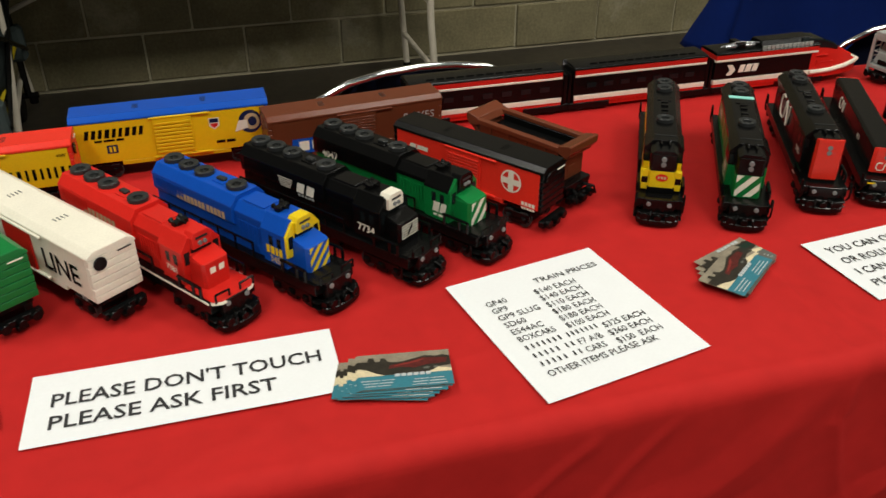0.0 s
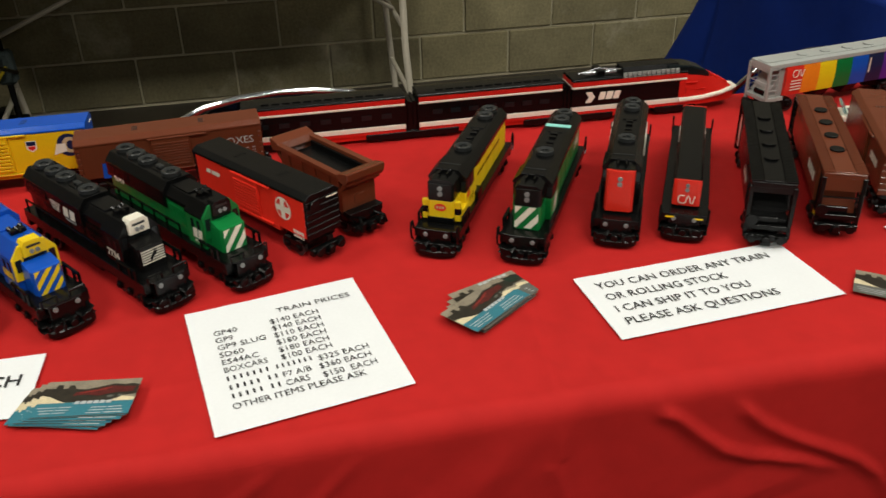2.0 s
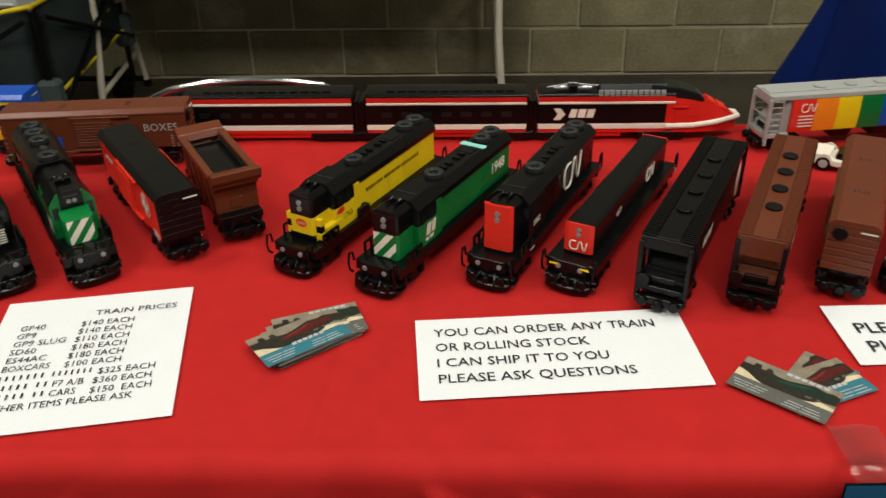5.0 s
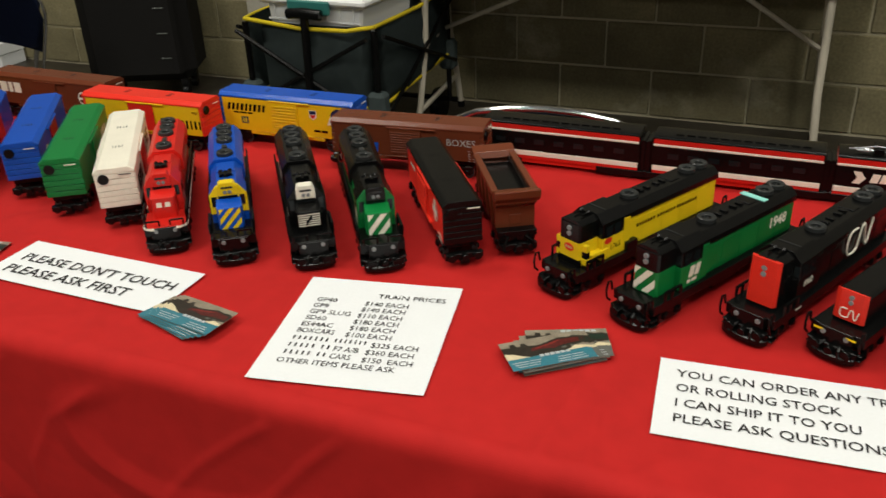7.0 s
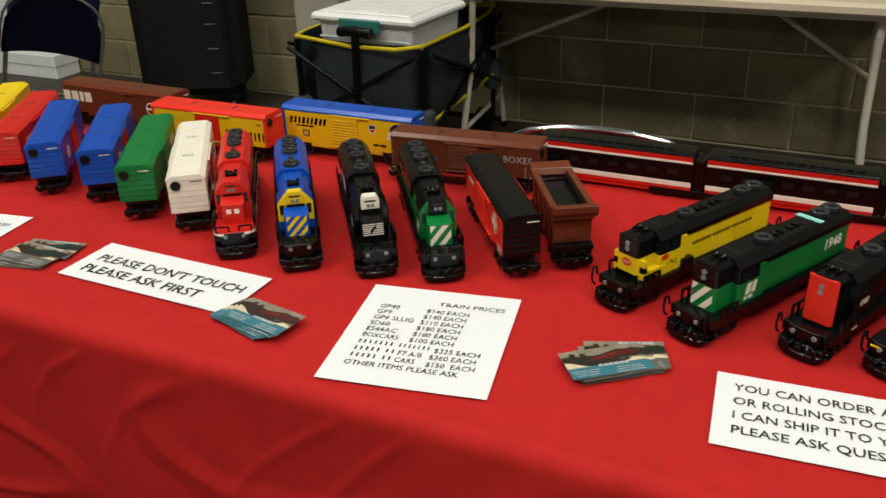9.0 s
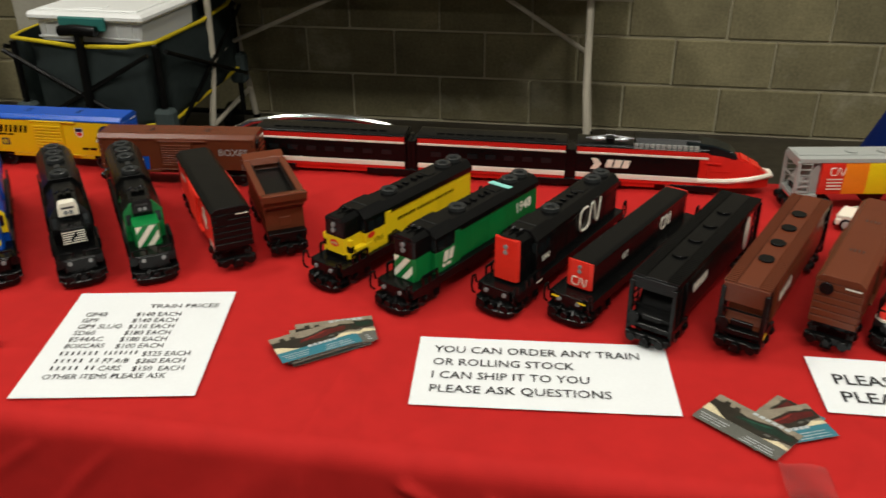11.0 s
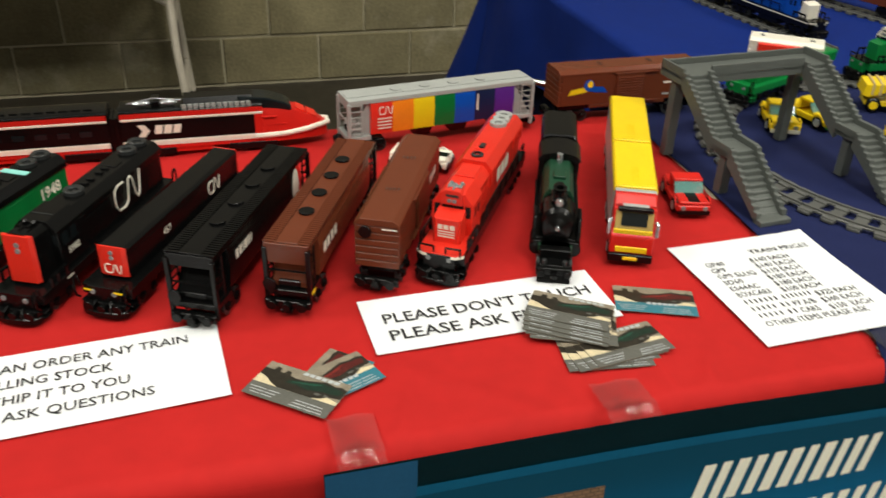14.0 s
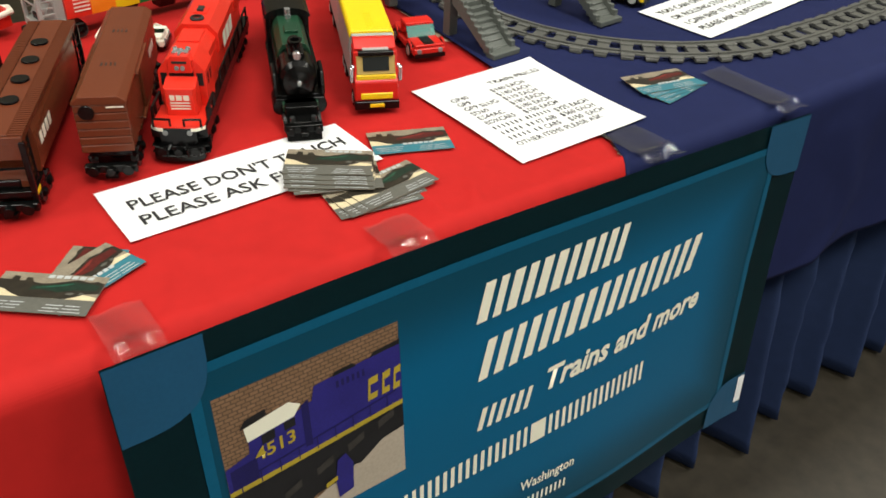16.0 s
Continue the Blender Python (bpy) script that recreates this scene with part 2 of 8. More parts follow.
def puck(r, h, at=(0, 0, 0), axis="z", seg=16, bm=None):
    c = min(r, h) * 0.12
    return lathe([(0, 0), (r - c, 0), (r, c), (r, h - c), (r - c, h), (0, h)], at, axis, seg, bm)


def tube(points, r, seg=6, bm=None, closed=False):
    bm = bm or bmesh.new()
    pts = [Vector(p) for p in points]
    n = len(pts)
    rings = []
    up = None
    for i, p in enumerate(pts):
        a = pts[i - 1] if (i or closed) else p
        b = pts[(i + 1) % n] if (i < n - 1 or closed) else p
        d = (b - a).normalized()
        if up is None:
            up = d.orthogonal().normalized()
        up = (up - d * up.dot(d)).normalized()
        side = d.cross(up)
        rings.append([bm.verts.new(p + r * (math.cos(t) * up + math.sin(t) * side)) for t in (2 * math.pi * k / seg for k in range(seg))])
    fs = []
    last = n if closed else n - 1
    for i in range(last):
        a, b = rings[i], rings[(i + 1) % n]
        for k in range(seg):
            fs.append(bm.faces.new((a[k], a[(k + 1) % seg], b[(k + 1) % seg], b[k])))
    if not closed:
        fs += [bm.faces.new(rings[0][::-1]), bm.faces.new(rings[-1])]
    bmesh.ops.recalc_face_normals(bm, faces=fs)
    return bm


def smooth(bm, angle=40):
    for f in bm.faces:
        f.smooth = True
    for e in bm.edges:
        if len(e.link_faces) == 2 and e.calc_face_angle(0) > radians(angle):
            e.smooth = False
    return bm


def mesh_of(name, bm, material):
    me = bpy.data.meshes.new(name)
    bm.to_mesh(me)
    bm.free()
    me.materials.append(material)
    return me


def part(name, bm, material, parent, label=""):
    ob = new(name, mesh_of(name, bm, material))
    ob.parent = parent
    return tagged(ob, label)


def piece(name, me, parent, m=None):
    ob = new(name, me)
    ob.parent = parent
    if m is not None:
        ob.matrix_basis = m
    return ob


def thing(name, label, category, m=None, group="", kind=""):
    ob = new(name)
    ob.empty_display_size = 0.02
    if m is not None:
        ob.matrix_basis = m
    return tagged(ob, label, category, group, kind)


def solid(name, bm, material, label, category, m=None, group="", kind=""):
    """A thing that is one mesh."""
    ob = new(name, mesh_of(name, bm, material))
    if m is not None:
        ob.matrix_basis = m
    return tagged(ob, label, category, group, kind)


SHARED = {}


def shared(key, build, material):
    if (key, material.name) not in SHARED:
        SHARED[key, material.name] = mesh_of(key, build(), material)
    return SHARED[key, material.name]


# ---- lettering ----
def letters(parent, text, size, m, material, name="lettering", align="CENTER", stretch=1.0, slant=0.0, bold=0.0):
    cu = bpy.data.curves.new("type", "FONT")
    cu.body, cu.size, cu.align_x, cu.align_y = text, size, align, "CENTER"
    cu.resolution_u, cu.shear, cu.offset = 2, slant, bold
    ob = bpy.data.objects.new("type", cu)
    me = bpy.data.meshes.new_from_object(ob)
    me.transform(m @ Matrix.Diagonal((stretch, 1, 1, 1)))
    me.materials.clear()
    me.materials.append(material)
    bpy.data.objects.remove(ob)
    bpy.data.curves.remove(cu)
    t = new(name, me)
    t.parent = parent
    return t


def on_side(s, x, y, z):
    """Writing on a vehicle's flank: s = 1 the +x side, -1 the other."""
    return Matrix(((0, 0, s, s * x), (s, 0, 0, y), (0, 1, 0, z), (0, 0, 0, 1)))


def on_front(x, y, z):
    return Matrix(((1, 0, 0, x), (0, 0, -1, y), (0, 1, 0, z), (0, 0, 0, 1)))


def bars(parent, m, widths, height, gap, material, name="lettering", slant=0.0):
    """Plain slanted bars in place of a name: widths from the middle outwards, in the plane of m."""
    total = sum(widths) + gap * (len(widths) - 1)
    x = -total / 2
    bm = bmesh.new()
    for w in widths:
        q = [bm.verts.new(m @ Vector(p)) for p in ((x, -height / 2, 0), (x + w, -height / 2, 0), (x + w + slant * height, height / 2, 0), (x + slant * height, height / 2, 0))]
        bm.faces.new(q)
        x += w + gap
    return part(name, bm, material, parent)


def decal(parent, m, w, h, material, name="decal", seg=0, label=""):
    bm = bmesh.new()
    if seg:
        pts = [(w / 2 * math.cos(2 * math.pi * k / seg), h / 2 * math.sin(2 * math.pi * k / seg), 0) for k in range(seg)]
    else:
        pts = [(-w / 2, -h / 2, 0), (w / 2, -h / 2, 0), (w / 2, h / 2, 0), (-w / 2, h / 2, 0)]
    bm.faces.new([bm.verts.new(m @ Vector(p)) for p in pts])
    return part(name, bm, material, parent, label)


def polygon(parent, m, pts, material, name="decal", label=""):
    bm = bmesh.new()
    bm.faces.new([bm.verts.new(m @ Vector((*p, 0))) for p in pts])
    return part(name, bm, material, parent, label)


# ---- hall ----
X0, X1, Y0, Y1, CZ = HALL
Z = 0.75                     # height of the tabletops
solid("floor", B((X0, X1, Y0, Y1 + 0.3, -0.1, 0.0), bev=0), FLOOR, "dark sealed concrete hall floor with stains", "floor", kind="structure")
solid("ceiling", B((X0, X1, Y0, Y1 + 0.3, CZ, CZ + 0.1), bev=0), CEILING, "dark painted hall ceiling high above", "ceiling", kind="structure")
solid("wall_west", B((X0 - 0.2, X0, Y0, Y1 + 0.3, 0, CZ), bev=0), HALL_WALL, "painted hall side wall", "wall", kind="structure")
solid("wall_east", B((X1, X1 + 0.2, Y0, Y1 + 0.3, 0, CZ), bev=0), HALL_WALL, "painted hall side wall", "wall", kind="structure")
# unseen south wall, added as a broad low reflector
solid("wall_south", B((X0, X1, Y0 - 0.2, Y0, 0, CZ), bev=0), FILL_WALL, "unseen pale hall wall added to bounce fill light at the tables", "wall", kind="structure")
wall_north = solid("wall_north", B((X0, X1, Y1 + 0.012, Y1 + 0.3, 0, 1.657), bev=0), MORTAR, "bare concrete block wall with pale mortar joints", "wall", kind="structure")
# out of view; darker than the mortar so glossy black roofs mirror less light
solid("wall_north_upper", B((X0, X1, Y1 + 0.006, Y1 + 0.3, 1.657, CZ), bev=0), HALL_WALL, "unseen upper hall wall above the blocks, darkened to dim reflections", "wall", kind="structure")

# row at y -14.5: added fill, lights the south wall and under the back table
for lx, ly in ((-3.0, -2.7), (1.0, -2.7), (5.0, -2.7), (-3.0, 1.0), (1.0, 1.0), (5.0, 1.0), (-4.0, -14.5), (0.0, -14.5), (4.0, -14.5)):
    lamp_data = bpy.data.lights.new("hall_light", "AREA")
    lamp_data.shape, lamp_data.size, lamp_data.size_y = "RECTANGLE", 1.3, 1.3
    # west back lamp is boosted to brighten the left of the block wall
    lamp_data.energy = LAMP_W * (1.35 if ly < -8 else 1.46 if ly < 0 else 0.60 if lx > -2 else 0.95)
    lamp_data.color = (1.0, 0.97, 0.87)
    lamp = new("hall_light", lamp_data)
    lamp.matrix_basis = pose(lx, ly, CZ - 0.32)
    housing = thing("ceiling_light", "white metal high-bay hall light assumed out of view under the ceiling", "light", pose(lx, ly, CZ - 0.3), "hall lights")
    part("housing", prism([(-0.67, 0), (0.67, 0), (0.40, 0.14), (-0.40, 0.14)], -0.67, 0.67, "y"), CEILING, housing)
    for sx in (-0.4, 0.4):
        part("hanger", tube([(0, sx, 0.14), (0, sx, 0.3)], 0.008), P["silver"], housing)

# ---- show table with its red and navy cloths ----
TX0, TX1, TY1, SEAM = -2.05, 2.75, 0.745, 0.975
table = thing("folding_table", "long folding table hidden under tablecloths", "table", pose(0, 0, 0))
part("tabletop", B((TX0 + 0.01, TX1 - 0.01, 0.012, TY1 - 0.012, Z - 0.04, Z - 0.008), bev=0.004), TABLETOP, table)
for lx in (-1.8, -0.2, 0.95, 2.5):
    for ly in (0.12, 0.62):
        part("leg", tube([(lx, ly, 0), (lx, ly, Z - 0.04)], 0.014, 8), STEEL_PAINT, table)


def fold(x, d, seed, amp):
    """How far a hanging cloth bulges at a place along the table, d below its edge."""
    a = noise.noise(Vector((x * 3.1 + seed, d * 0.8, seed))) * 0.9 + noise.noise(Vector((x * 8.0 + seed, d * 1.6, 3.0 + seed))) * 0.45
    return amp * a * min(1.0, d / 0.22)


# pressed fold lines and puckers on the top (from, to, height, half width), and drawn ridges on the front (x, depth)
CREASES = ((-0.072, 0.22, -0.092, 0.0, 0.0026, 0.006), (-0.060, 0.15, -0.045, 0.0, 0.0016, 0.005), (0.689, 0.113, 0.676, 0.0, 0.0024, 0.006),
           (0.752, 0.085, 0.700, 0.0, 0.0026, 0.007), (0.735, 0.06, 0.715, 0.0, 0.002, 0.005), (0.44, 0.10, 0.40, 0.0, 0.002, 0.007), (-0.66, 0.10, -0.60, 0.0, 0.002, 0.008),
           (-1.2, 0.30, -1.0, 0.02, 0.002, 0.010), (0.05, 0.085, -0.02, 0.0, 0.0016, 0.008))
RIDGES = (((0.005, 0.0), (0.027, 0.012), (0.051, 0.036), (0.081, 0.062), (0.117, 0.080), (0.173, 0.096), (0.24, 0.13)),
          ((0.095, 0.01), (0.12, 0.036), (0.15, 0.058), (0.203, 0.086), (0.245, 0.112), (0.277, 0.140), (0.31, 0.19)),
          ((-0.09, 0.0), (-0.095, 0.05), (-0.07, 0.14), (-0.02, 0.26)), ((-0.36, 0.0), (-0.40, 0.03), (-0.47, 0.09), (-0.53, 0.16), (-0.60, 0.27)),
          ((-0.28, 0.0), (-0.33, 0.05), (-0.42, 0.16), (-0.50, 0.32)), ((-0.60, 0.02), (-0.68, 0.08), (-0.73, 0.16), (-0.75, 0.30)),
          ((-0.72, 0.0), (-0.80, 0.05), (-0.84, 0.10), (-0.90, 0.24)), ((-0.86, 0.03), (-0.93, 0.09), (-1.0, 0.2), (-1.05, 0.4)))


def along(px, py, ax, ay, bx, by):
    """Distance from a point to a segment, and how far along it lies."""
    dx, dy = bx - ax, by - ay
    t = max(0.0, min(1.0, ((px - ax) * dx + (py - ay) * dy) / (dx * dx + dy * dy)))
    return math.hypot(px - ax - t * dx, py - ay - t * dy), t


def seam_x(y):
    """Where the navy cloth's edge lies on the red one; it wanders a little."""
    return 0.905 + 0.029 * max(0.0, min(1.0, y / 0.06)) + 0.013 * max(0.0, min(1.0, (y - 0.28) / 0.2)) + 0.002 * noise.noise(Vector((y * 9, 2.0, 0.0)))


def creased(x, y):
    z = 0.0
    for ax, ay, bx, by, hgt, wid in CREASES:
        if abs(x - (ax + bx) / 2) < 0.2:
            d, t = along(x, y, ax, ay, bx, by)
            if d < 3 * wid:
                z += hgt * math.exp(-(d / wid) ** 2) * min(1.0, t * 3)
    return z


def ridged(x, d):
    """A drawn fold: steep on its upper side, dying out slowly below, like cloth pulled towards the tape."""
    out = 0.0
    for rank, line_ in enumerate(RIDGES):
        if not min(p[0] for p in line_) - 0.06 < x < max(p[0] for p in line_) + 0.06:
            continue
        best, above, end = 9.0, True, 1.0
        n = len(line_) - 1
        for k, (a, b) in enumerate(zip(line_, line_[1:])):
            q, t = along(x, d, *a, *b)
            if q < best:
                best = q
                above = ((b[0] - a[0]) * (d - a[1]) - (b[1] - a[1]) * (x - a[0])) * (1 if b[0] > a[0] else -1) < 0
                end = min(1.0, (n - k - t) / 1.2, (k + t) * 2 + 0.3)
        out = max(out, (0.0078 if rank < 2 else 0.0034) * end * math.exp(-(best / (0.0036 if above else 0.0105)) ** 2))
    return out


def tablecloth(x0, x1, y0, y1, drop, seed, amp, quiet=None, step=0.011, wrinkle=0.0016, back=0.25, r=0.024, hem=0.0):
    """One sheet: down the back, over the top, round the front edge and down, with folds and creases."""
    nx = int((x1 - x0) / step) + 1
    path = []                                       # (y, z offset from the top, depth below the front edge)
    for k in range(8):
        path.append((y1 + 0.004, -back * (1 - k / 8) - r, -1))
    for k in range(4):
        a = math.pi / 2 * k / 4
        path.append((y1 - r + r * math.cos(a), -r + r * math.sin(a), -1))
    ny = int((y1 - y0 - 2 * r) / step)
    for k in range(ny + 1):
        path.append((y1 - r - (y1 - y0 - 2 * r) * k / ny, 0, -1))
    for k in range(1, 6):
        a = math.pi / 2 * k / 5
        path.append((y0 + r - r * math.sin(a), -r + r * math.cos(a), 0.0))
    nd = int(drop / (0.0045 if step < 0.006 else 0.007))
    for k in range(1, nd + 1):
        path.append((y0, -r - drop * k / nd, drop * k / nd))
    verts = []
    for i in range(nx + 1):
        x = x0 + (x1 - x0) * i / nx
        q = 1.0 if quiet is None else min(1.0, max(0.06, abs(x - quiet[0]) / 0.25 if x < quiet[0] else (abs(x - quiet[1]) / 0.1 if x > quiet[1] else 0)))
        for y, z, d in path:
            zz, yy, xx = z, y, x
            if d < 0 and z == 0:
                ridge = noise.noise(Vector((x * 2.2 + seed, y * 2.6, 1.7)))
                crease = max(0.0, 1 - abs(noise.noise(Vector((x * 3.5 + 1.2 * y + seed, y * 5.0 - x, 6.0)))) * 9)
                edge = min(1.0, max(0.0, (y1 - y) / 0.05), max(0.0, (y - y0) / 0.03))
                zz = -wrinkle * (0.45 + 0.55 * ridge) + wrinkle * 0.9 * crease * edge - 0.0012 + (creased(x, y) - 0.006 * max(0.0, min(1.0, (x - seam_x(y) + 0.016) / 0.016)) if seed < 5 else 0.0)
            if d >= 0:
                f = fold(x, d, seed, amp) * q
                tuck = max(0.0, 1 - abs(noise.noise(Vector((x * 2.3 + d * 3.6 + seed, d * 4.2 - x * 1.4, 9.0)))) * 7) * 0.006 * min(1, d / 0.05) * q
                gather = 0.0055 * noise.noise(Vector((x * 16 + seed, d * 4.0 + x * 3, 4.0))) * math.exp(-((d - 0.05) / 0.07) ** 2) * q
                yy = y + gather - abs(amp) * 0.35 * min(1, d / 0.2) * q + f - tuck - (ridged(x, d) if seed < 5 else 0.0)
                zz += 0.004 * noise.noise(Vector((x * 2.0, 5.0, seed))) * (1 if d == 0 else 1)
                xx = x + 0.25 * f
                if hem:
                    zz += hem * noise.noise(Vector((x * 2.5, 1.0, seed))) * d / drop
            if seed > 5:
                xx += (seam_x(y) - x0) * max(0.0, 1 - (x - x0) / 0.2)
            verts.append((xx, yy, Z + zz))
    m = len(path)
    faces = [(i * m + j, i * m + j + 1, (i + 1) * m + j + 1, (i + 1) * m + j) for i in range(nx) for j in range(m - 1)]
    me = bpy.data.meshes.new("tablecloth")
    me.from_pydata(verts, [], faces)
    me.polygons.foreach_set("use_smooth", [True] * len(faces))
    return me


def lay_cloth(name, me, material, label):
    me.materials.append(material)
    ob = tagged(new(name, me), label, "tablecloth")
    mod = ob.modifiers.new("thickness", "SOLIDIFY")
    mod.thickness, mod.offset = 0.0008, -1
    return ob


lay_cloth("tablecloth", tablecloth(TX0, SEAM, 0.0, TY1, 0.52, 2.3, 0.014, (0.30, 3.0), step=0.0048), RED_CLOTH,
          "bright red polyester tablecloth, creased, hanging in soft folds")
lay_cloth("tablecloth", tablecloth(0.892, TX1, -0.001, 0.83, 0.285, 7.9, 0.022, (0.0, 1.26), wrinkle=0.0022), NAVY_CLOTH,
          "dark navy tablecloth covering the table's end")


def skirt(x0, x1, y, z0, z1, n, amp):
    """One length of gathered skirting: deep uneven pleats from under the cloth to the floor."""
    verts, faces = [], []
    cols = n * 18
    for i in range(cols + 1):
        u = i / cols
        x = x0 + (x1 - x0) * u
        w = noise.noise(Vector((x * 4.7, 2.0, 0.0))) * 1.5
        deep = 0.75 + 0.5 * noise.noise(Vector((x * 6.1, 7.0, 0.0)))
        for j in range(21):
            v = j / 20
            a = amp * deep * (0.35 + 0.65 * v ** 0.7)
            ph = 2 * math.pi * u * n + w + 0.5 * v * noise.noise(Vector((x * 3, 11.0, v)))
            wr = 0.005 * noise.noise(Vector((x * 18 + v * 4, v * 12, 3.0)))
            tubey = 2 * abs(math.sin(ph / 2)) ** 0.8 - 1
            verts.append((x + 0.012 * math.sin(ph + 0.6), y - a * tubey - 0.03 * v + wr, z1 + (z0 - z1) * v + 0.012 * v * noise.noise(Vector((x * 5, 4.0, 0.0)))))
    for i in range(cols):
        for j in range(20):
            faces.append((i * 21 + j, i * 21 + j + 1, i * 21 + j + 22, i * 21 + j + 21))
    me = bpy.data.meshes.new("pleated_panel")
    me.from_pydata(verts, [], faces)
    me.polygons.foreach_set("use_smooth", [True] * len(faces))
    me.materials.append(SKIRT_CLOTH)
    return me


sk = thing("table_skirt", "slate blue pleated table skirt reaching the floor", "table skirt")
for x0, x1 in ((0.97, 1.545), (1.545, 2.12), (2.12, 2.70)):
    panel = new("pleated_panel", skirt(x0, x1, 0.080, 0.012, 0.6, 5, 0.070))
    panel.parent = sk
    mod = panel.modifiers.new("thickness", "SOLIDIFY")
    mod.thickness = 0.001

# ---- second table in royal blue, behind ----
table_b = thing("folding_table", "folding table under a royal blue cloth", "table")
part("tabletop", B((1.19, 2.3, 0.86, 1.99, Z - 0.04, Z - 0.008), bev=0.004), TABLETOP, table_b)
for lx in (1.35, 2.2):
    for ly in (1.1, 1.85):
        part("leg", tube([(lx, ly, 0), (lx, ly, Z - 0.04)], 0.014, 8), STEEL_PAINT, table_b)


def draped(x0, x1, y0, y1, drop, seed, amp):
    """A cloth over a rectangular top: straight drops on the sides, the spare cloth of each corner hanging out as a fin."""
    r = 0.03
    rim = []                                        # (x, y, outward x, outward y, how much of a corner)
    nx, ny, nc = 44, 44, 12
    sides = (((x0 + r, y0), (x1 - r, y0), (0, -1), nx), ((x1, y0 + r), (x1, y1 - r), (1, 0), ny), ((x1 - r, y1), (x0 + r, y1), (0, 1), nx), ((x0, y1 - r), (x0, y0 + r), (-1, 0), ny))
    centres = ((x1 - r, y0 + r), (x1 - r, y1 - r), (x0 + r, y1 - r), (x0 + r, y0 + r))
    for k, (a, b, n, cnt) in enumerate(sides):
        for i in range(cnt):
            t = i / cnt
            rim.append((a[0] + (b[0] - a[0]) * t, a[1] + (b[1] - a[1]) * t, n[0], n[1], 0.0))
        a0 = math.atan2(n[1], n[0])
        for i in range(nc):
            an = a0 + math.pi / 2 * i / nc
            rim.append((centres[k][0] + r * math.cos(an), centres[k][1] + r * math.sin(an), math.cos(an), math.sin(an), math.sin(math.pi * i / nc)))
    m = len(rim)
    cx, cy = (x0 + x1) / 2, (y0 + y1) / 2
    verts, rows = [(cx, cy, Z)], []
    for k in range(1, 14):
        f = k / 13 * 0.995
        rows.append([(cx + (x - cx) * f, cy + (y - cy) * f, Z + 0.0012 * noise.noise(Vector((x * 5 * f, y * 5 * f, 0)))) for x, y, u, v, c in rim])
    nd = 22
    for k in range(1, nd + 1):
        row = []
        for i, (x, y, u, v, c) in enumerate(rim):
            d = drop * (1 + 0.16 * c) * (k / nd) ** 1.2
            swell = 0.05 * d / drop + amp * noise.noise(Vector((x * 5 + seed, y * 5, d * 2.0))) * min(1, d / 0.12)
            sx, sy = (0.42, 1.12) if c else (1, 1)
            out = swell + c * c * 0.46 * d
            hem = 0.012 * noise.noise(Vector((x * 3, y * 3, seed)))
            fall = d - 0.010 * (1 - math.exp(-d / 0.01)) + hem * d / drop
            row.append((x + u * out * sx + u * 0.008, y + v * out * sy + v * 0.008, Z - 0.002 - fall))
        rows.append(row)
    for row in rows:
        verts += row
    faces = [(0, 1 + i, 1 + (i + 1) % m) for i in range(m)]
    for k in range(len(rows) - 1):
        for i in range(m):
            a, b = 1 + k * m + i, 1 + k * m + (i + 1) % m
            faces.append((a, a + m, b + m, b))
    me = bpy.data.meshes.new("tablecloth")
    me.from_pydata(verts, [], faces)
    me.polygons.foreach_set("use_smooth", [True] * len(faces))
    return me


lay_cloth("tablecloth", draped(1.140, 2.35, 0.83, 2.02, 0.42, 4.4, 0.03), BLUE_CLOTH, "royal blue tablecloth hanging to pointed corners")

# ---- printed sheets ----


def sheet(cx, cy, w, h, deg, label, lift=0.0, curl=0.002, seed=0.0, group="paper notices"):
    """A sheet of paper on the cloth, its corners lifting a little."""
    ob = thing("paper_notice", label, "paper sign", pose(cx, cy, Z + 0.0006 + lift, 0, 0, deg), group)
    bm = bmesh.new()
    nx, ny = 12, 10
    g = []
    for i in range(nx + 1):
        for j in range(ny + 1):
            u, v = i / nx - 0.5, j / ny - 0.5
            g.append(bm.verts.new((u * w, v * h, paper_z(u, v, curl, seed))))
    for i in range(nx):
        for j in range(ny):
            a = i * (ny + 1) + j
            bm.faces.new((g[a], g[a + ny + 1], g[a + ny + 2], g[a + 1]))
    pg = part("page", bm, PAPER, ob)
    th = pg.modifiers.new("thickness", "SOLIDIFY")
    th.thickness, th.offset = 0.0002, -1
    return ob


def paper_z(u, v, curl, seed):
    return 0.0003 + curl * ((2 * u) ** 4 * 0.5 + (2 * v) ** 4 * 0.5) * (0.5 + 0.5 * math.sin(3 * u + 5 * v + seed))


def line(ob, text, x, y, size, align="LEFT", stretch=1.0, z=0.0012, bold=0.0, width=0.0):
    t = letters(ob, text, size, Matrix.Translation((0, 0, 0)), INK, "text_line", align, stretch, 0, bold)
    if width:
        k = width / max(v.co.x for v in t.data.vertices)
        t.data.transform(Matrix.Diagonal((k, 1, 1, 1)))
    t.data.transform(Matrix.Translation((x, y, z)))
    return t


NOTICE_TOUCH = "white paper notice with bold black capitals"
PRICES = ((("GP40", 0.0), ("$140 EACH", 1)), (("GP9", 0.0), ("$140 EACH", 1)), (("GP9 SLUG", 0), ("$110 EACH", 1)), (("SD60", 0), ("$180 EACH", 1)),
          (("ES44AC", 0), ("$180 EACH", 1)), (("BOXCARS", 0), ("$100 EACH", 1)))


